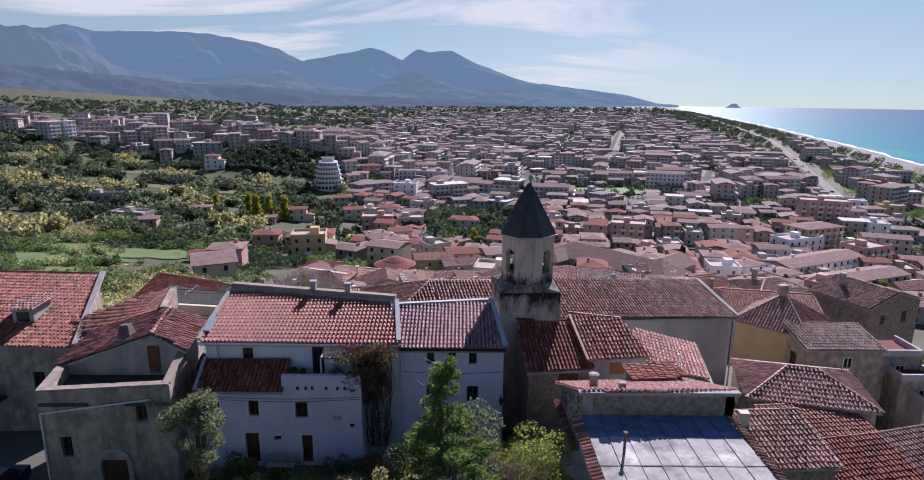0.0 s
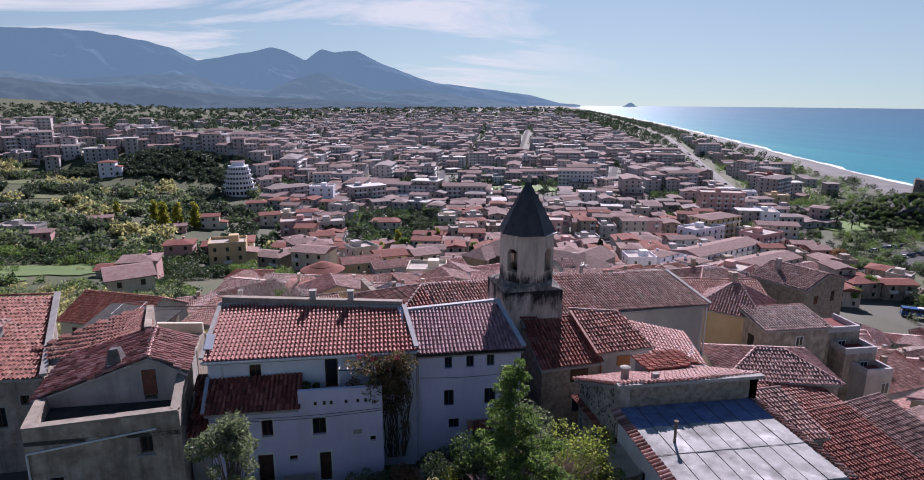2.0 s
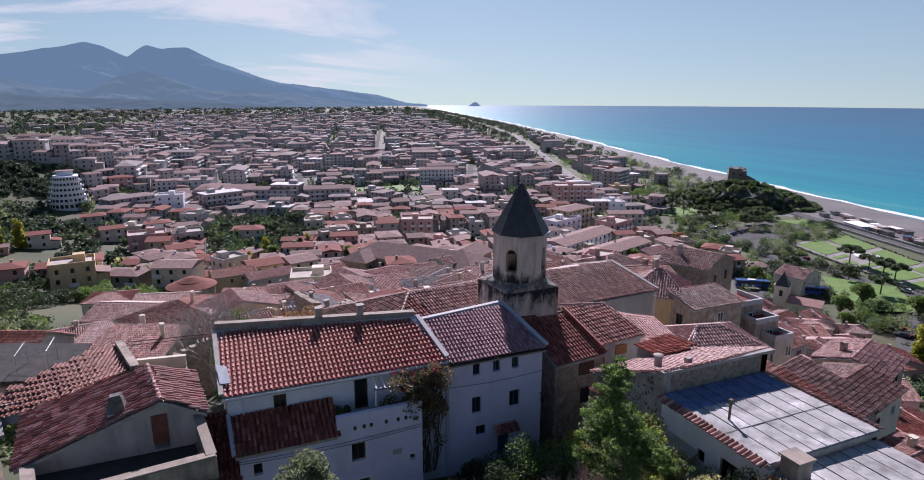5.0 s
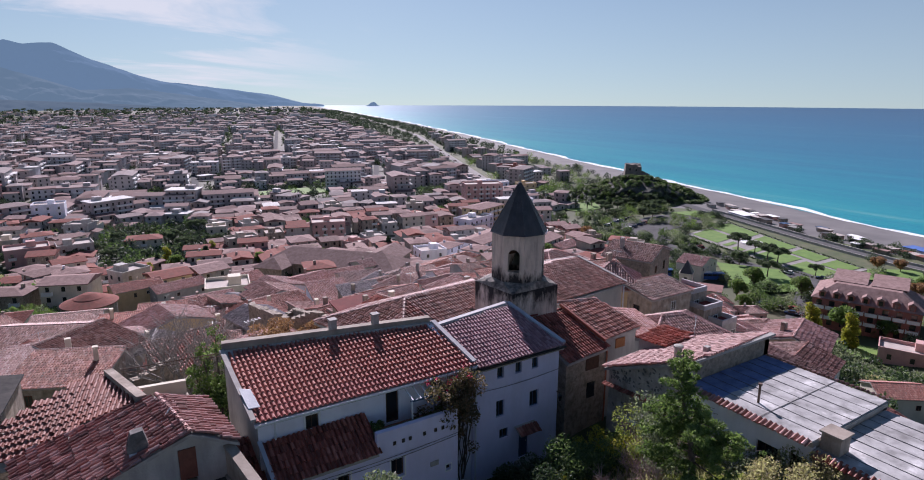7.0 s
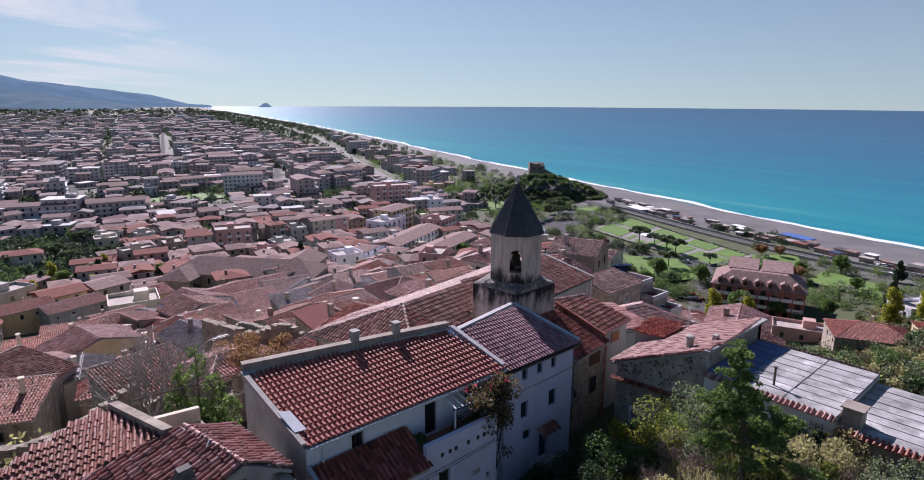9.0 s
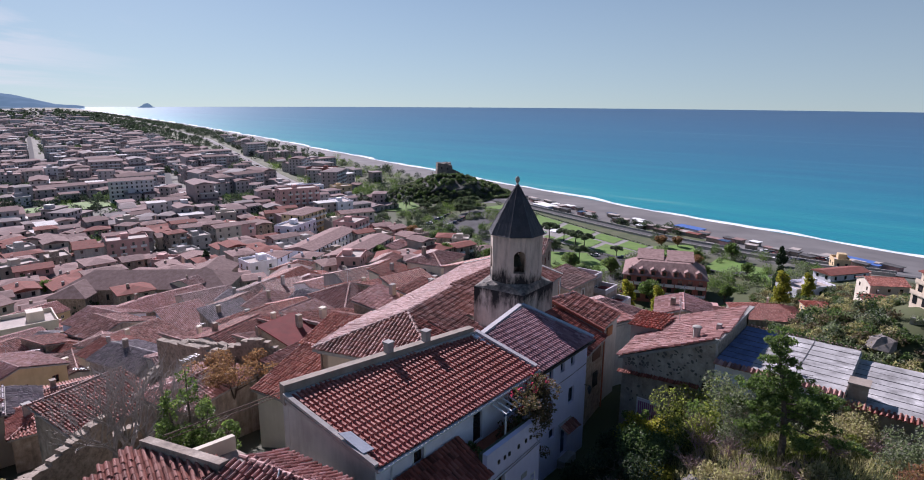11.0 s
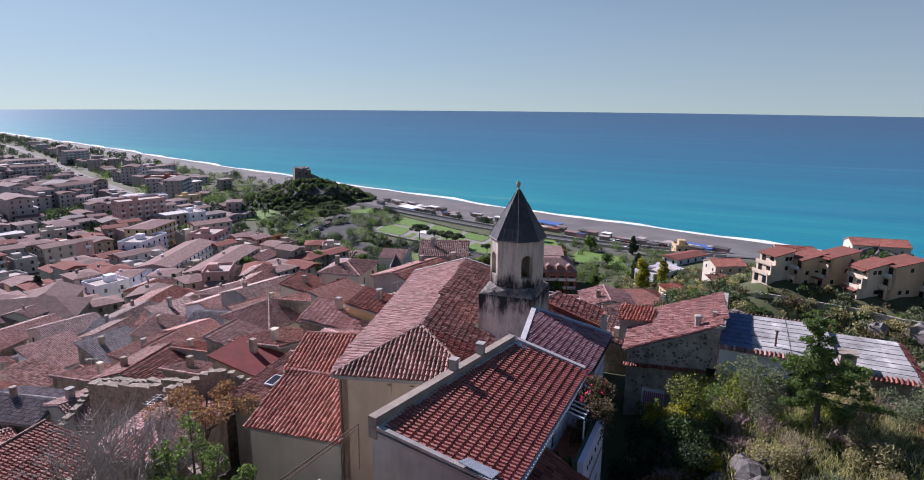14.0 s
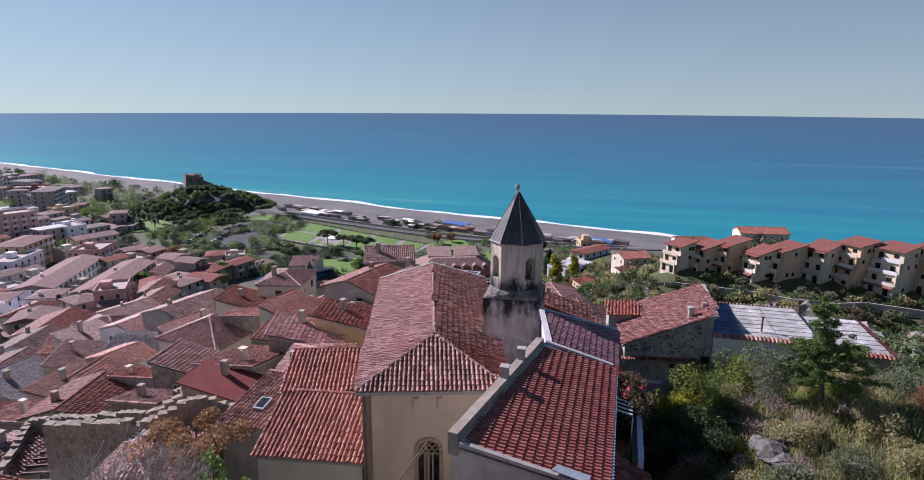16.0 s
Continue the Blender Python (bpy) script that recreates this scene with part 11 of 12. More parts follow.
for k, (mat, nm) in enumerate(((M_LEAFOLIVE, "grey-green"), (M_DRYGRASS, "dry straw-coloured"), (M_LEAFMID, "dark green"), (M_DRYHEATH, "dull brown"))):
    scrub("ridge_scrub", "%s bushes on the rocky slope below the terraced houses" % nm, hb[k::4], 110, 0.34, mat, 31 + 100 * k, 0.7)
_r = random.Random(18)
for k in range(26):
    _x, _y, _s = _r.uniform(103, 128), _r.uniform(-58, 26), _r.uniform(1.2, 3.4)
    if not open_land(_x, _y, 5.0):
        continue
    g = Geo().lathe(_x, _y, [(_s * f, gz(_x, _y) - 0.6 + _s * h_) for f, h_ in ((1.0, 0.0), (1.05, 0.4), (0.8, 0.85), (0.35, 1.1))], 9)
    g.v = [(px + _r.uniform(-0.25, 0.25) * _s, py + _r.uniform(-0.25, 0.25) * _s, pz + _r.uniform(-0.2, 0.2) * _s) for px, py, pz in g.v]
    single("slope_boulder", g, M_PALEROCK, "pale weathered rock standing out of the dry scrub", "rock", "rocks of the slope")

# single trees of the park and the foot of the hill
t0 = make_tree("umbrella_pine", "grey-green pine with a broad crown by the car park", 246, 168, gz(246, 168), 7.0, 4.2, M_HAZEGREEN, 3000, 0.34, 41, "umbrella", trunk=0.3, group="umbrella pines")
rng = random.Random(5)
for x, y in [(270, 250), (285, 262), (300, 270), (262, 272), (248, 178), (240, 158), (262, 280), (280, 288), (290, 284), (222, 160), (238, 152), (208, 176), (214, 142), (232, 132), (298, 296), (312, 288), (276, 262), (292, 274), (306, 280), (268, 290), (14, 328), (-18, 318), (-8, 345), (6, 352), (24, 342), (32, 320), (-26, 300), (-14, 304), (18, 312), (30, 352)]:
    s = rng.uniform(0.75, 1.25)
    copy_thing(t0, pose(x, y, gz(x, y), 0, 0, rng.uniform(0, 360)) @ Matrix.Diagonal((s, s, s, 1)))
t1 = make_tree("broadleaf_tree", "round green broadleaf tree beside the road", 205, 112, gz(205, 112), 8, 3.8, M_LEAF, 2600, 0.34, 42, "round", trunk=0.25, group="broadleaf trees", ragged=True)
for x, y in [(196, 118), (188, 104), (200, 96), (215, 86), (222, 72), (176, 82), (168, 90), (184, 70), (172, 128), (160, 118), (192, 134), (212, 58), (240, 98), (252, 86), (182, 170), (176, 190), (158, 176), (190, 214), (150, 206), (140, 190), (60, 252), (40, 262), (8, 268), (20, 280), (-12, 262), (-40, 252)]:
    s = rng.uniform(0.7, 1.25)
    copy_thing(t1, pose(x, y, gz(x, y), 0, 0, rng.uniform(0, 360)) @ Matrix.Diagonal((s, s, s, 1)))
t2 = make_tree("autumn_tree", "broadleaf tree with orange-brown autumn leaves", 199, 232, gz(199, 232), 8, 4.6, M_LEAFRUST, 3600, 0.36, 43, "round", trunk=0.25, group="autumn trees")
for x, y, s in [(262, 122, 0.8), (268, 116, 0.7), (172, 234, 0.8), (228, 94, 0.8), (218, 104, 0.8)]:
    copy_thing(t2, pose(x, y, gz(x, y), 0, 0, 40 * s) @ Matrix.Diagonal((s, s, s, 1)))
t3 = make_tree("yellow_poplar", "slender poplar with yellow autumn leaves", -97, 300, gz(-97, 300), 13, 3.4, M_LEAFYELLOW, 2600, 0.5, 44, "column", trunk=0.3, group="yellow poplars")
for x, y, s in [(-104, 302, 0.95), (-91, 306, 1.0), (-110, 308, 0.9), (-130, 316, 0.6), (6, 276, 0.8), (14, 246, 0.7), (152, 92, 0.9), (158, 84, 0.8), (178, 52, 0.9), (186, 46, 0.7), (26, 290, 0.7), (-2, 258, 0.6)]:
    copy_thing(t3, pose(x, y, gz(x, y), 0, 0, 90 * s) @ Matrix.Diagonal((s * 1.1, s * 1.1, s, 1)))
t4 = make_tree("cypress", "dark conifer standing among the houses", 97, 256, gz(97, 256), 10, 3.6, M_LEAFDARK, 2400, 0.5, 45, "conifer", trunk=0.3, group="dark conifers")
for x, y, s in [(12, 262, 1.0), (20, 268, 1.1), (2, 270, 0.9), (196, 56, 1.1), (36, 272, 0.9), (118, 210, 0.8), (250, 66, 0.9)]:
    copy_thing(t4, pose(x, y, gz(x, y), 0, 0, 70 * s) @ Matrix.Diagonal((s, s, s, 1)))


def palm(x, y, s, first=None):
    z = gz(x, y)
    if first is not None:
        return copy_thing(first, pose(x, y, z, 0, 0, (x * 37) % 360) @ Matrix.Diagonal((s, s, s, 1)))
    t = thing("palm", (x, y, z), "date palm with a bushy crown on the lawn", "palm", "palms on the lawn")
    tr = Geo()
    tr.tube((x, y, z - 0.3), (x, y, z + 5.2), 0.3, 0.24, 8)
    part("trunk", tr, M_BARK, t)
    g = Geo()
    for k in range(30):
        a, e = k * 2.399, radians(65 - 105 * (k / 30))
        pr = None
        for m in range(5):
            r = m * 0.75
            p = Vector((x + math.cos(a) * r * math.cos(e), y + math.sin(a) * r * math.cos(e), z + 5.3 + r * math.sin(e) - 0.13 * r * r))
            wdt = 0.36 * (1 - abs(m - 1.8) / 3.2)
            s2 = Vector((-math.sin(a), math.cos(a), 0)) * wdt
            cur = (p - s2 - Vector((0, 0, wdt * 0.5)), p, p + s2 - Vector((0, 0, wdt * 0.5)))
            if pr:
                g.add([pr[0], pr[1], cur[1], cur[0], pr[2], cur[2]], [(0, 1, 2, 3), (1, 4, 5, 2)])
            pr = cur
    part("fronds", g, M_LEAFDARK, t)
    return t


p0 = palm(257, 332, 1.0)
for k, (x, y) in enumerate(((259, 327), (260, 322), (262, 316), (260, 307), (263, 344), (281, 319), (271, 340), (274, 330), (268, 322), (277, 309), (284, 336), (266, 302))):
    palm(x, y, 0.9 + 0.06 * (k % 5), p0)


# ---- the garden slope in front of the houses ----
make_tree("olive_tree", "small olive tree with silvery leaves by the arched house", -11.8, 24.4, gz(-11.8, 24.4), 97.4 - gz(-11.8, 24.4), 1.65, M_LEAFOLIVE, 6400, 0.06, 51, "round", trunk=0.13, long=3.0, ragged=True)


def juniper(x, y, height):
    """An old juniper: a leaning trunk, uneven boughs that spread along the slope, flat feathery tufts and a thin dead-tipped leader."""
    rng = random.Random(52)
    z = gz(x, y)
    t = thing("juniper", (x, y, z), "tall ragged green juniper with spreading boughs on the garden slope", "tree")
    mid = [(x + 0.25 * math.sin(k * 0.9), y - 0.35 + 0.05 * k * k * 0.3, z + height * k / 7 - (0.4 if k == 0 else 0)) for k in range(8)]
    g = Geo()
    for k, (p, q) in enumerate(zip(mid, mid[1:])):
        g.tube(p, q, 0.17 * (1 - k / 8), 0.17 * (1 - (k + 1) / 8.3), 8)
    part("trunk", g, M_BARK, t)
    tufts = []
    for k in range(46):
        f = 0.27 + 0.70 * (k / 45) ** 1.15
        j = min(6, int(f * 7))
        p = Vector(lerp(mid[j], mid[j + 1], f * 7 - j))
        a = k * 2.399 + rng.uniform(-0.4, 0.4)
        reach = max(0.14, (1.05 - f) ** 0.9) * rng.uniform(0.75, 1.2)
        side = 3.9 if math.sin(a) < 0 else 2.6
        q = p + Vector((math.cos(a) * 2.2 * reach, math.sin(a) * side * reach, rng.uniform(-0.1, 0.6) * (0.4 + reach)))
        part("bough", Geo().tube(p, lerp(p, q, 0.55), 0.05 * (1.1 - f), 0.03 * (1.1 - f), 5).tube(lerp(p, q, 0.55), q, 0.03 * (1.1 - f), 0.008, 5), M_BARK, t)
        n = 3 + int(8 * reach) if f < 0.62 else 2
        for m in range(n):
            c = p.lerp(q, 0.35 + 0.7 * m / n) + Vector((rng.uniform(-0.3, 0.3), rng.uniform(-0.3, 0.3), rng.uniform(-0.1, 0.2)))
            tufts.append((*c, rng.uniform(0.13, 0.34)))
    part("crown", leaf_cloud(tufts, 24000, 0.05, 52, 0.55, 3.0), M_LEAF, t, "", "stuff")
    for k in range(5):
        p = Vector(mid[5 + k % 2]) + Vector((0, 0, 0.2 * k))
        part("dead_twig", Geo().tube(p, p + Vector((rng.uniform(-0.9, 0.4), rng.uniform(-0.8, 0.8), rng.uniform(0.3, 0.9))), 0.018, 0.005, 4), M_TWIG, t)


juniper(-0.5, 20.6, 100.4 - gz(-0.5, 20.6))
def fig_tree(x, y, z):
    """A leafy tree with several upright leaders, broad at the foot and pointed above."""
    rng = random.Random(53)
    t = thing("fig_tree", (x, y, z), "dense green tree with pointed leaders among the ruined houses", "tree")
    g, cl = Geo(), []
    for k, (dx, dy, top) in enumerate(((0, 0, 7.4), (0.5, -1.4, 5.6), (-0.9, 1.1, 5.9), (1.2, -2.6, 4.4), (-0.4, 2.4, 4.6), (-1.7, -0.4, 4.8), (1.5, 1.0, 4.9))):
        p = Vector((x + 0.2 * dx, y + 0.2 * dy, z - 0.3))
        q = Vector((x + dx, y + dy, z + top))
        g.tube(p, p.lerp(q, 0.5), 0.13, 0.08, 7).tube(p.lerp(q, 0.5), q, 0.08, 0.015, 6)
        for m in range(26):
            f = rng.uniform(0.12, 1.0)
            r = 0.15 + 1.25 * (1 - f) ** 0.8
            a = rng.uniform(0, 6.283)
            c = p.lerp(q, f) + Vector((math.cos(a) * r, math.sin(a) * r, rng.uniform(-0.2, 0.2)))
            cl.append((*c, rng.uniform(0.22, 0.52) * (1.15 - 0.5 * f)))
    part("trunk", g, M_BARK, t)
    part("crown", leaf_cloud(cl, 15000, 0.10, 53), M_LEAF, t, "", "stuff")


fig_tree(-13.0, 48.8, 87.4)
make_tree("rust_leaved_tree", "thin tree with rust-coloured dry leaves", -6.6, 55.4, 84.8, 6.6, 3.9, M_LEAFRUST, 5200, 0.10, 54, "umbrella", trunk=0.18, ragged=True)


def bare_tree():
    rng = random.Random(9)
    x, y, z = -15.0, 53.6, 85.6
    t = thing("bare_tree", (x, y, z), "leafless pale-grey tree with spreading twigs", "tree")
    g, tw = Geo(), Geo()

    def grow(p, d, ln, r, lev):
        q = p + d * ln
        (g if lev < 3 else tw).tube(p, q, r, r * 0.7, 6 if lev < 3 else 4)
        if lev == 6:
            return
        for k in range(3 if lev < 4 else 2):
            nd = (d + Vector((rng.uniform(-0.75, 0.75), rng.uniform(-0.75, 0.75), rng.uniform(-0.15, 0.45)))).normalized()
            grow(q, nd, ln * rng.uniform(0.62, 0.86), r * 0.62, lev + 1)

    for k in range(5):
        grow(Vector((x, y, z)), Vector((rng.uniform(-0.6, 0.6), rng.uniform(-0.6, 0.6), 1)).normalized(), 2.5, 0.15, 0)
    part("trunk", g, M_TWIG, t)
    part("fine_branching", tw, M_TWIG, t, "", "stuff")


bare_tree()


def bougainvillea():
    t = thing("bougainvillea", (-4.7, 31.0, 90.2), "climbing bougainvillea with sparse leaves and red blossom", "climber")
    rng = random.Random(4)
    st = Geo()
    for k in range(26):
        p = Vector((-4.6 + rng.uniform(-0.5, 0.5), 31.0, 90.3))
        for m in range(9):
            q = p + Vector((rng.uniform(-0.22, 0.18), rng.uniform(-0.14, 0.06), 0.72))
            q.y = min(q.y, 31.2)
            st.tube(p, q, 0.03 - 0.0022 * m, 0.028 - 0.0022 * m, 5)
            p = q
    part("stem", st, M_BARK, t)
    cl = [(-5.0 + rng.uniform(-1.0, 0.8), 30.6 + rng.uniform(-0.5, 0.4), 92.5 + 4.1 * rng.random() ** 0.55, rng.uniform(0.25, 0.5)) for k in range(46)]
    cl += [(-5.2 + rng.uniform(-1.9, 1.5), 30.2 + rng.uniform(-0.9, 0.6), 95.3 + rng.uniform(-0.7, 1.5), rng.uniform(0.2, 0.45)) for k in range(26)]
    part("leaves", leaf_cloud(cl, 8200, 0.075, 6), M_LEAFBRONZE, t, "", "stuff")
    top = [(-5.1 + rng.uniform(-1.4, 0.9), 30.4 + rng.uniform(-0.6, 0.6), 95.4 + rng.uniform(0, 1.6), 0.16) for k in range(16)]
    part("blossom", leaf_cloud(top, 230, 0.075, 7), M_FLOWER, t, "bright red blossom", "stuff")


bougainvillea()


def near_bush(name, label, x, y, r, h, mat, n, leaf, seed, long=1.8):
    rng = random.Random(seed)
    z = gz(x, y)
    cl = [(x + rng.uniform(-0.7, 0.7) * r, y + rng.uniform(-0.7, 0.7) * r, z + h * rng.uniform(0.15, 0.85), r * rng.uniform(0.28, 0.5)) for k in range(12)]
    t = thing(name, (x, y, z), label, "shrub", "garden shrubs")
    g = Geo()
    for c in cl[:9]:
        g.tube((x + rng.uniform(-0.15, 0.15), y + rng.uniform(-0.15, 0.15), z - 0.1), c[:3], 0.03, 0.01, 5)
    part("stem", g, M_TWIG, t)
    part("leaves", leaf_cloud(cl, n, leaf, seed, 1.0, long), mat, t, "", "stuff")


BUSHES = ((1.6, 24.6, 1.4, 1.9, M_LEAFSUN, "yellow-green shrub on the garden slope"), (2.9, 26.3, 1.3, 1.6, M_LEAFYELLOW, "yellowing shrub on the garden slope"), (3.9, 28.6, 0.8, 1.9, M_LEAF, "bright green upright shrub by the barn"),
          (1.0, 28.2, 1.5, 1.5, M_LEAFDARK, "dark evergreen shrub below the white house"), (-1.0, 27.2, 1.5, 1.5, M_LEAFDARK, "dark evergreen shrub below the white house"), (-2.6, 28.6, 1.2, 1.2, M_LEAFDARK, "dark agave-like shrub below the white house"),
          (3.4, 24.2, 1.3, 1.9, M_LEAF, "green shrub in front of the barn"), (4.3, 26.6, 1.0, 1.5, M_LEAFDARK, "dark shrub in front of the barn"), (0.2, 26.4, 1.4, 1.3, M_LEAFMID, "green shrub on the garden slope"), (4.0, 22.3, 1.2, 1.7, M_LEAFOLIVE, "grey-green shrub by the low white house"),
          (-11.7, 28.4, 1.0, 1.3, M_LEAF, "green shrub in front of the house door"), (-12.6, 27.4, 1.1, 1.2, M_LEAFOLIVE, "grey-green shrub under the olive tree"), (-6.4, 28.4, 0.9, 0.9, M_LEAFOLIVE, "pale spiky shrub before the house"), (-5.2, 28.7, 0.8, 1.1, M_LEAFOLIVE, "pale spiky shrub before the house"),
          (-3.8, 27.0, 1.1, 0.9, M_LEAFRUST, "dry reddish shrub on the garden slope"), (-9.0, 27.0, 1.0, 0.7, M_LEAF, "low green shrub on the garden slope"), (3.2, 27.6, 1.0, 1.2, M_LEAFRUST, "dry reddish shrub by the barn"), (-16.5, 26.2, 1.2, 1.2, M_LEAF, "green shrub in front of the arched house"),
          (1.8, 18.4, 1.0, 0.6, M_LEAFSUN, "low green shrub on the rough grass"), (-4.4, 20.0, 1.1, 0.7, M_LEAFOLIVE, "low grey shrub among rocks"), (3.6, 15.5, 1.3, 1.1, M_LEAFOLIVE, "grey shrub near the annex"), (-2.0, 25.2, 1.2, 0.9, M_LEAFYELLOW, "yellow-green shrub on the garden slope"))
for k, (x, y, r, h, m, lab) in enumerate(BUSHES):
    near_bush("shrub", lab, x, y, r, h, m, int(2600 * r), 0.075 if m is not M_LEAFOLIVE else 0.06, 60 + k)


MORE = ((3.6, 25.9, 1.9, 2.9, M_LEAFSUN, "large yellow-green bush in front of the barn"), (0.6, 22.5, 1.5, 4.0, M_LEAFOLIVE, "tall silvery olive shrub beside the juniper"), (3.2, 23.4, 1.7, 2.5, M_LEAFSUN, "yellow-green sunlit bush below the low house"), (-0.6, 25.4, 1.8, 2.0, M_LEAFMID, "dense fern-like bush on the garden slope"), (-2.2, 26.0, 1.5, 2.0, M_LEAFDARK, "dark evergreen bush beside the white house"), (-2.6, 22.0, 1.2, 1.3, M_DRYGRASS, "dry tangled shrub among the rocks"), (2.6, 18.3, 1.4, 1.5, M_DRYGRASS, "dry twiggy shrub on the sunny slope"),
        (-2.2, 18.3, 1.2, 1.0, M_DRYGRASS, "dry straw-coloured shrub on the slope"), (1.9, 15.4, 1.5, 1.5, M_LEAFOLIVE, "silvery shrub near the annex"), (4.6, 20.2, 1.4, 2.2, M_LEAFOLIVE, "silvery twiggy shrub beside the low house"), (0.9, 19.6, 1.2, 0.8, M_LEAFSUN, "green shrub under the conifer"), (4.4, 17.4, 1.5, 1.9, M_DRYGRASS, "dry bush beside the low house"), (-4.6, 17.6, 1.2, 0.9, M_DRYGRASS, "dry low shrub on the slope"), (3.8, 12.6, 1.5, 1.3, M_LEAF, "green shrub near the annex"), (-0.6, 15.2, 1.3, 1.0, M_LEAFRUST, "rusty dry shrub on the slope"), (-5.2, 24.8, 1.2, 1.0, M_DRYGRASS, "dry shrub before the white house"), (-7.4, 25.6, 1.1, 0.8, M_LEAFOLIVE, "silvery low shrub before the house"), (-10.4, 26.2, 1.1, 0.9, M_DRYGRASS, "dry grass clump before the house"), (2.0, 27.6, 1.2, 1.8, M_LEAFYELLOW, "yellow-flowering shrub by the barn"))
for k, (x, y, r, h, m, lab) in enumerate(MORE):
    near_bush("shrub", lab, x, y, r, h, m, int(2600 * r), 0.07, 160 + k)


def grass(name, label, x0, x1, y0, y1, n, hgt, mat, seed, ok=lambda x, y: True):
    rng = np.random.default_rng(seed)
    x, y = rng.uniform(x0, x1, n), rng.uniform(y0, y1, n)
    m = np.array([ok(a, b) for a, b in zip(x, y)])
    x, y = x[m], y[m]
    z = ground_z(x, y)
    n = len(x)
    a = rng.uniform(0, 6.283, n)
    h = hgt * rng.uniform(0.4, 1.3, n)
    w = 0.022
    lean = rng.normal(0, 0.35, (n, 2)) * h[:, None]
    p = np.stack([x, y, z - 0.05], -1)
    s = np.stack([np.cos(a) * w, np.sin(a) * w, np.zeros(n)], -1)
    top = p + np.stack([lean[:, 0], lean[:, 1], h], -1)
    V = np.stack([p - s, p + s, top + s * 0.2, top - s * 0.2], 1).reshape(-1, 3)
    tagged(new(name, mesh_of(name, V, np.arange(4 * n).reshape(-1, 4), mat)), label, "grass", kind="stuff")


def twig_bush(x, y, r, h, seed, mat=M_TWIG):
    """A leafless shrub: thin forked twigs fanning from one root."""
    rng = random.Random(seed)
    z = gz(x, y) - 0.05
    t = thing("bare_shrub", (x, y, z), "leafless pinkish-grey twiggy shrub on the garden slope", "shrub", "bare shrubs")
    g = Geo()
    for k in range(22):
        a, o = rng.uniform(0, 6.283), rng.uniform(0.1, 1.0)
        p = Vector((x + rng.uniform(-0.2, 0.2), y + rng.uniform(-0.2, 0.2), z))
        q = p + Vector((math.cos(a) * r * o * 0.5, math.sin(a) * r * o * 0.5, h * rng.uniform(0.35, 0.6)))
        g.tube(p, q, 0.026, 0.016, 4)
        for m in range(4):
            e = q + Vector((math.cos(a) * r * o * 0.5 + rng.uniform(-0.35, 0.35), math.sin(a) * r * o * 0.5 + rng.uniform(-0.35, 0.35), h * rng.uniform(0.1, 0.5)))
            g.tube(q, e, 0.014, 0.007, 4)
            s = q.lerp(e, 0.6)
            g.tube(s, s + Vector((rng.uniform(-0.25, 0.25), rng.uniform(-0.25, 0.25), rng.uniform(0.05, 0.3))), 0.009, 0.005, 3)
    part("branching", g, mat, t, "", "stuff")


for k, (x, y, r, h) in enumerate(((1.6, 24.2, 1.1, 2.0), (2.2, 22.6, 1.2, 2.2), (0.6, 23.9, 1.0, 1.5), (-1.2, 23.6, 1.3, 1.0), (-0.2, 22.4, 1.2, 1.1), (-2.0, 21.4, 1.1, 0.9), (1.0, 18.6, 1.0, 1.1), (-1.6, 19.0, 1.2, 0.9), (2.6, 17.0, 1.1, 1.3), (-4.4, 22.0, 1.0, 0.8), (-3.2, 26.4, 1.0, 1.2), (-1.4, 27.2, 0.9, 1.4))):
    twig_bush(x, y, r, h, 700 + k, M_PINKTWIG)


def fade(x, y):
    """How far a spot lies out on the thinning edge of the rough grass."""
    return max(0.0, (15.5 - y) * 0.09, (-13.0 - x) * 0.11) + 0.35 * noise.noise((x * 0.25, y * 0.25, 2.0))


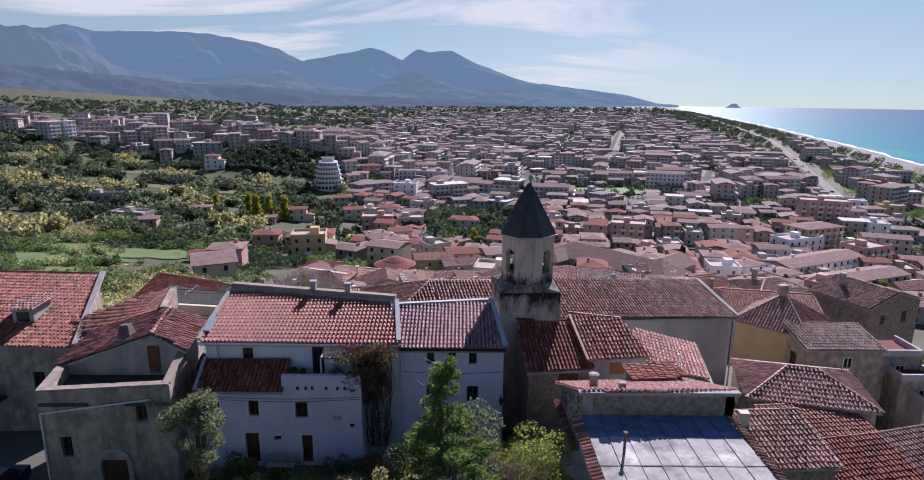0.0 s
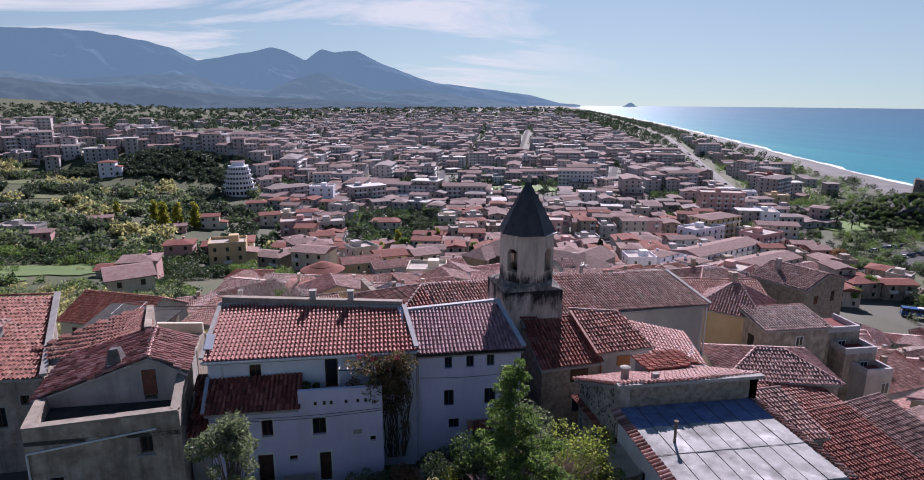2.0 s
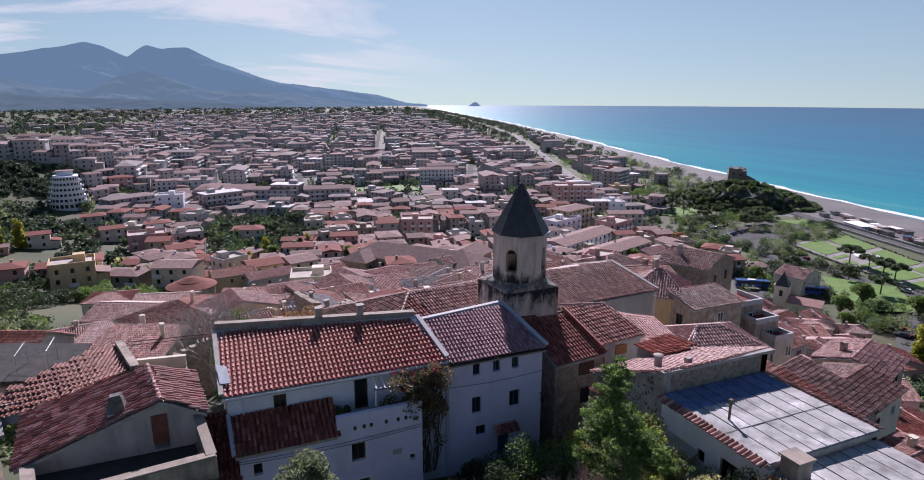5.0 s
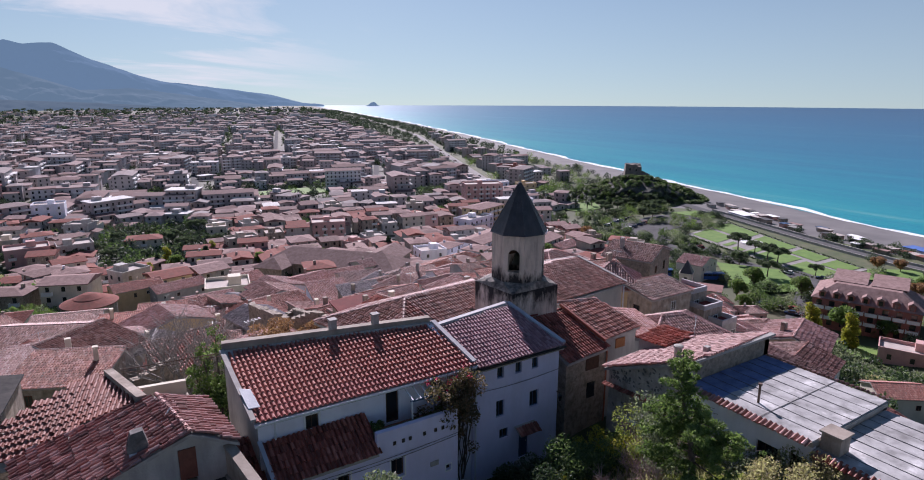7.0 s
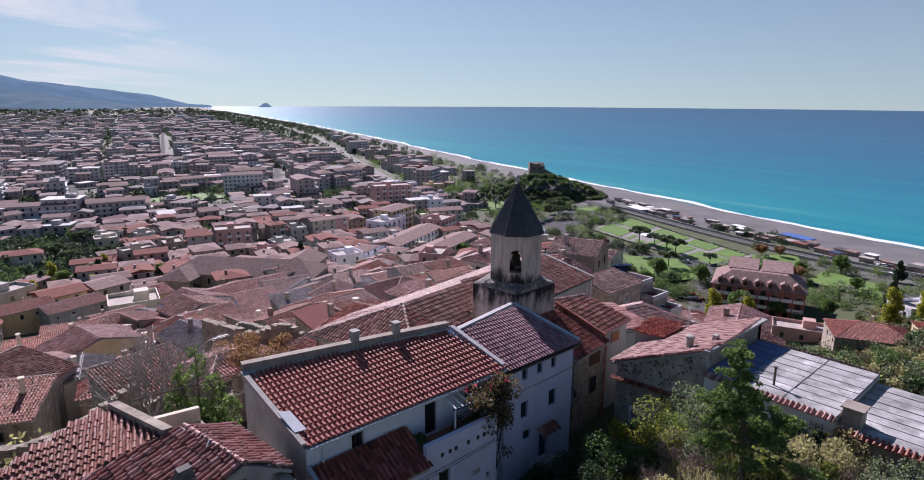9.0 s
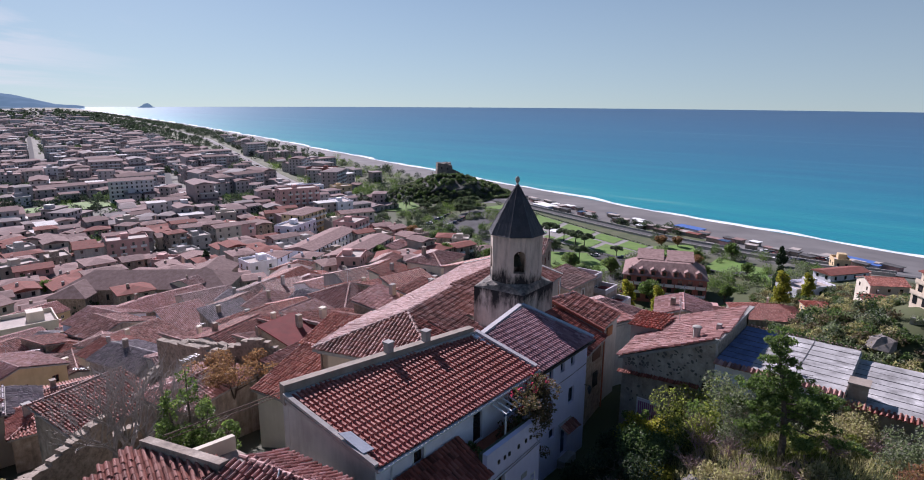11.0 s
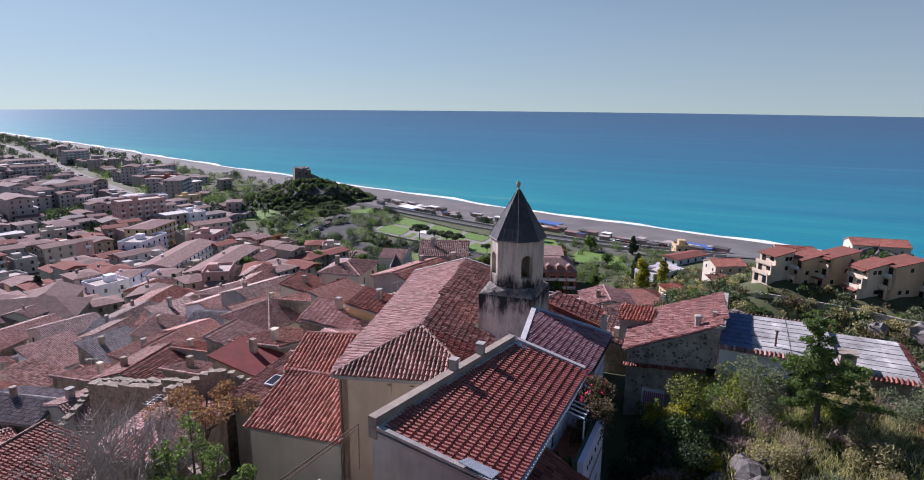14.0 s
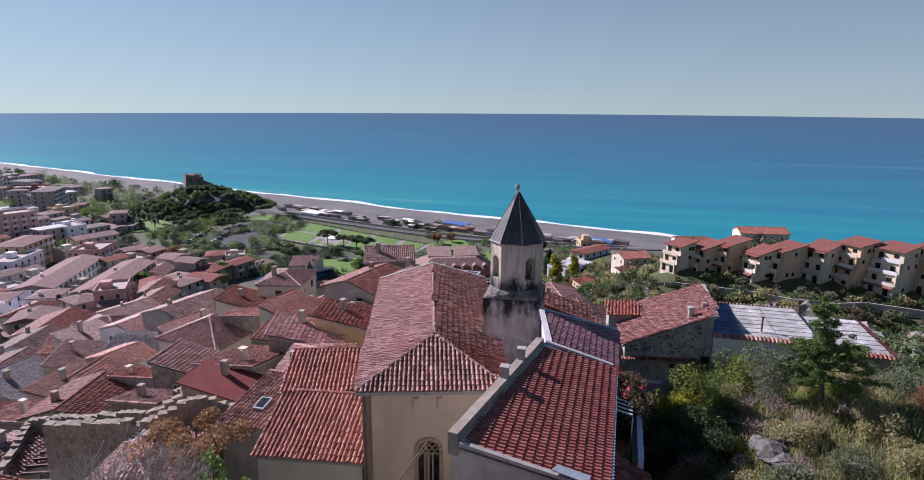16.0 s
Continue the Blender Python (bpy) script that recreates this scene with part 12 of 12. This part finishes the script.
patch = lambda x, y: noise.noise((x * 0.5, y * 0.5, 7.0))
sparse = lambda x, y: fade(x, y) + 0.5 * noise.noise((x * 7.0, y * 7.0, 1.0)) < 0.3
grass("dry_grass", "dry straw-coloured grass on the garden slope", -21, 5.2, 7, 29.3, 52000, 0.55, M_DRYGRASS, 81, lambda x, y: patch(x, y) > -0.25 and sparse(x, y))
grass("green_grass", "green grass tufts on the garden slope", -21, 5.2, 7, 29.3, 52000, 0.30, M_LEAFSUN, 82, lambda x, y: patch(x, y) < 0.15 and sparse(x, y))
for k, (x, y, r) in enumerate(((-2.9, 22.9, 0.85), (-2.0, 22.3, 0.6), (-3.7, 22.5, 0.7), (-2.2, 23.3, 0.6), (-4.4, 19.6, 0.5), (-8.2, 27.2, 0.45), (-2.9, 24.4, 0.5), (0.5, 19.6, 0.5))):
    g = Geo()
    n = 9
    pr = [(r * f * 1.0, gz(x, y) - 0.2 + r * 0.9 * h) for f, h in ((0.95, 0.0), (1.0, 0.35), (0.75, 0.75), (0.35, 1.0))]
    g.lathe(x, y, pr, n)
    rr = random.Random(k)
    g.v = [(px + rr.uniform(-0.2, 0.2) * r, py + rr.uniform(-0.2, 0.2) * r, pz + rr.uniform(-0.12, 0.12) * r) for px, py, pz in g.v]
    single("boulder", g, M_ROCK, "rough grey limestone boulder in the grass", "boulder", "boulders")
car = thing("parked_car", (-24.5, 27.5, gz(-24.5, 27.5)), "dark blue parked car beside the arched house", "car")
z = gz(-24.5, 27.5)
cb = Geo().prism([(-25.3, 25.5), (-23.7, 25.5), (-23.6, 27.5), (-23.7, 29.5), (-25.3, 29.5), (-25.4, 27.5)], z + 0.3, z + 0.85)
part("body", cb, M_CARBLUE, car)
V = [(-25.2, 26.2, z + 0.85), (-23.8, 26.2, z + 0.85), (-23.8, 29.0, z + 0.85), (-25.2, 29.0, z + 0.85), (-25.05, 26.8, z + 1.4), (-23.95, 26.8, z + 1.4), (-23.95, 28.4, z + 1.4), (-25.05, 28.4, z + 1.4)]
part("cabin", (V, [(0, 1, 5, 4), (1, 2, 6, 5), (2, 3, 7, 6), (3, 0, 4, 7), (4, 5, 6, 7)]), M_GLASS, car)
for x in (-25.35, -23.65):
    for y in (26.2, 28.8):
        part("wheel", Geo().tube((x - 0.1, y, z + 0.3), (x + 0.1, y, z + 0.3), 0.31, 0.31, 12), M_IRON, car)
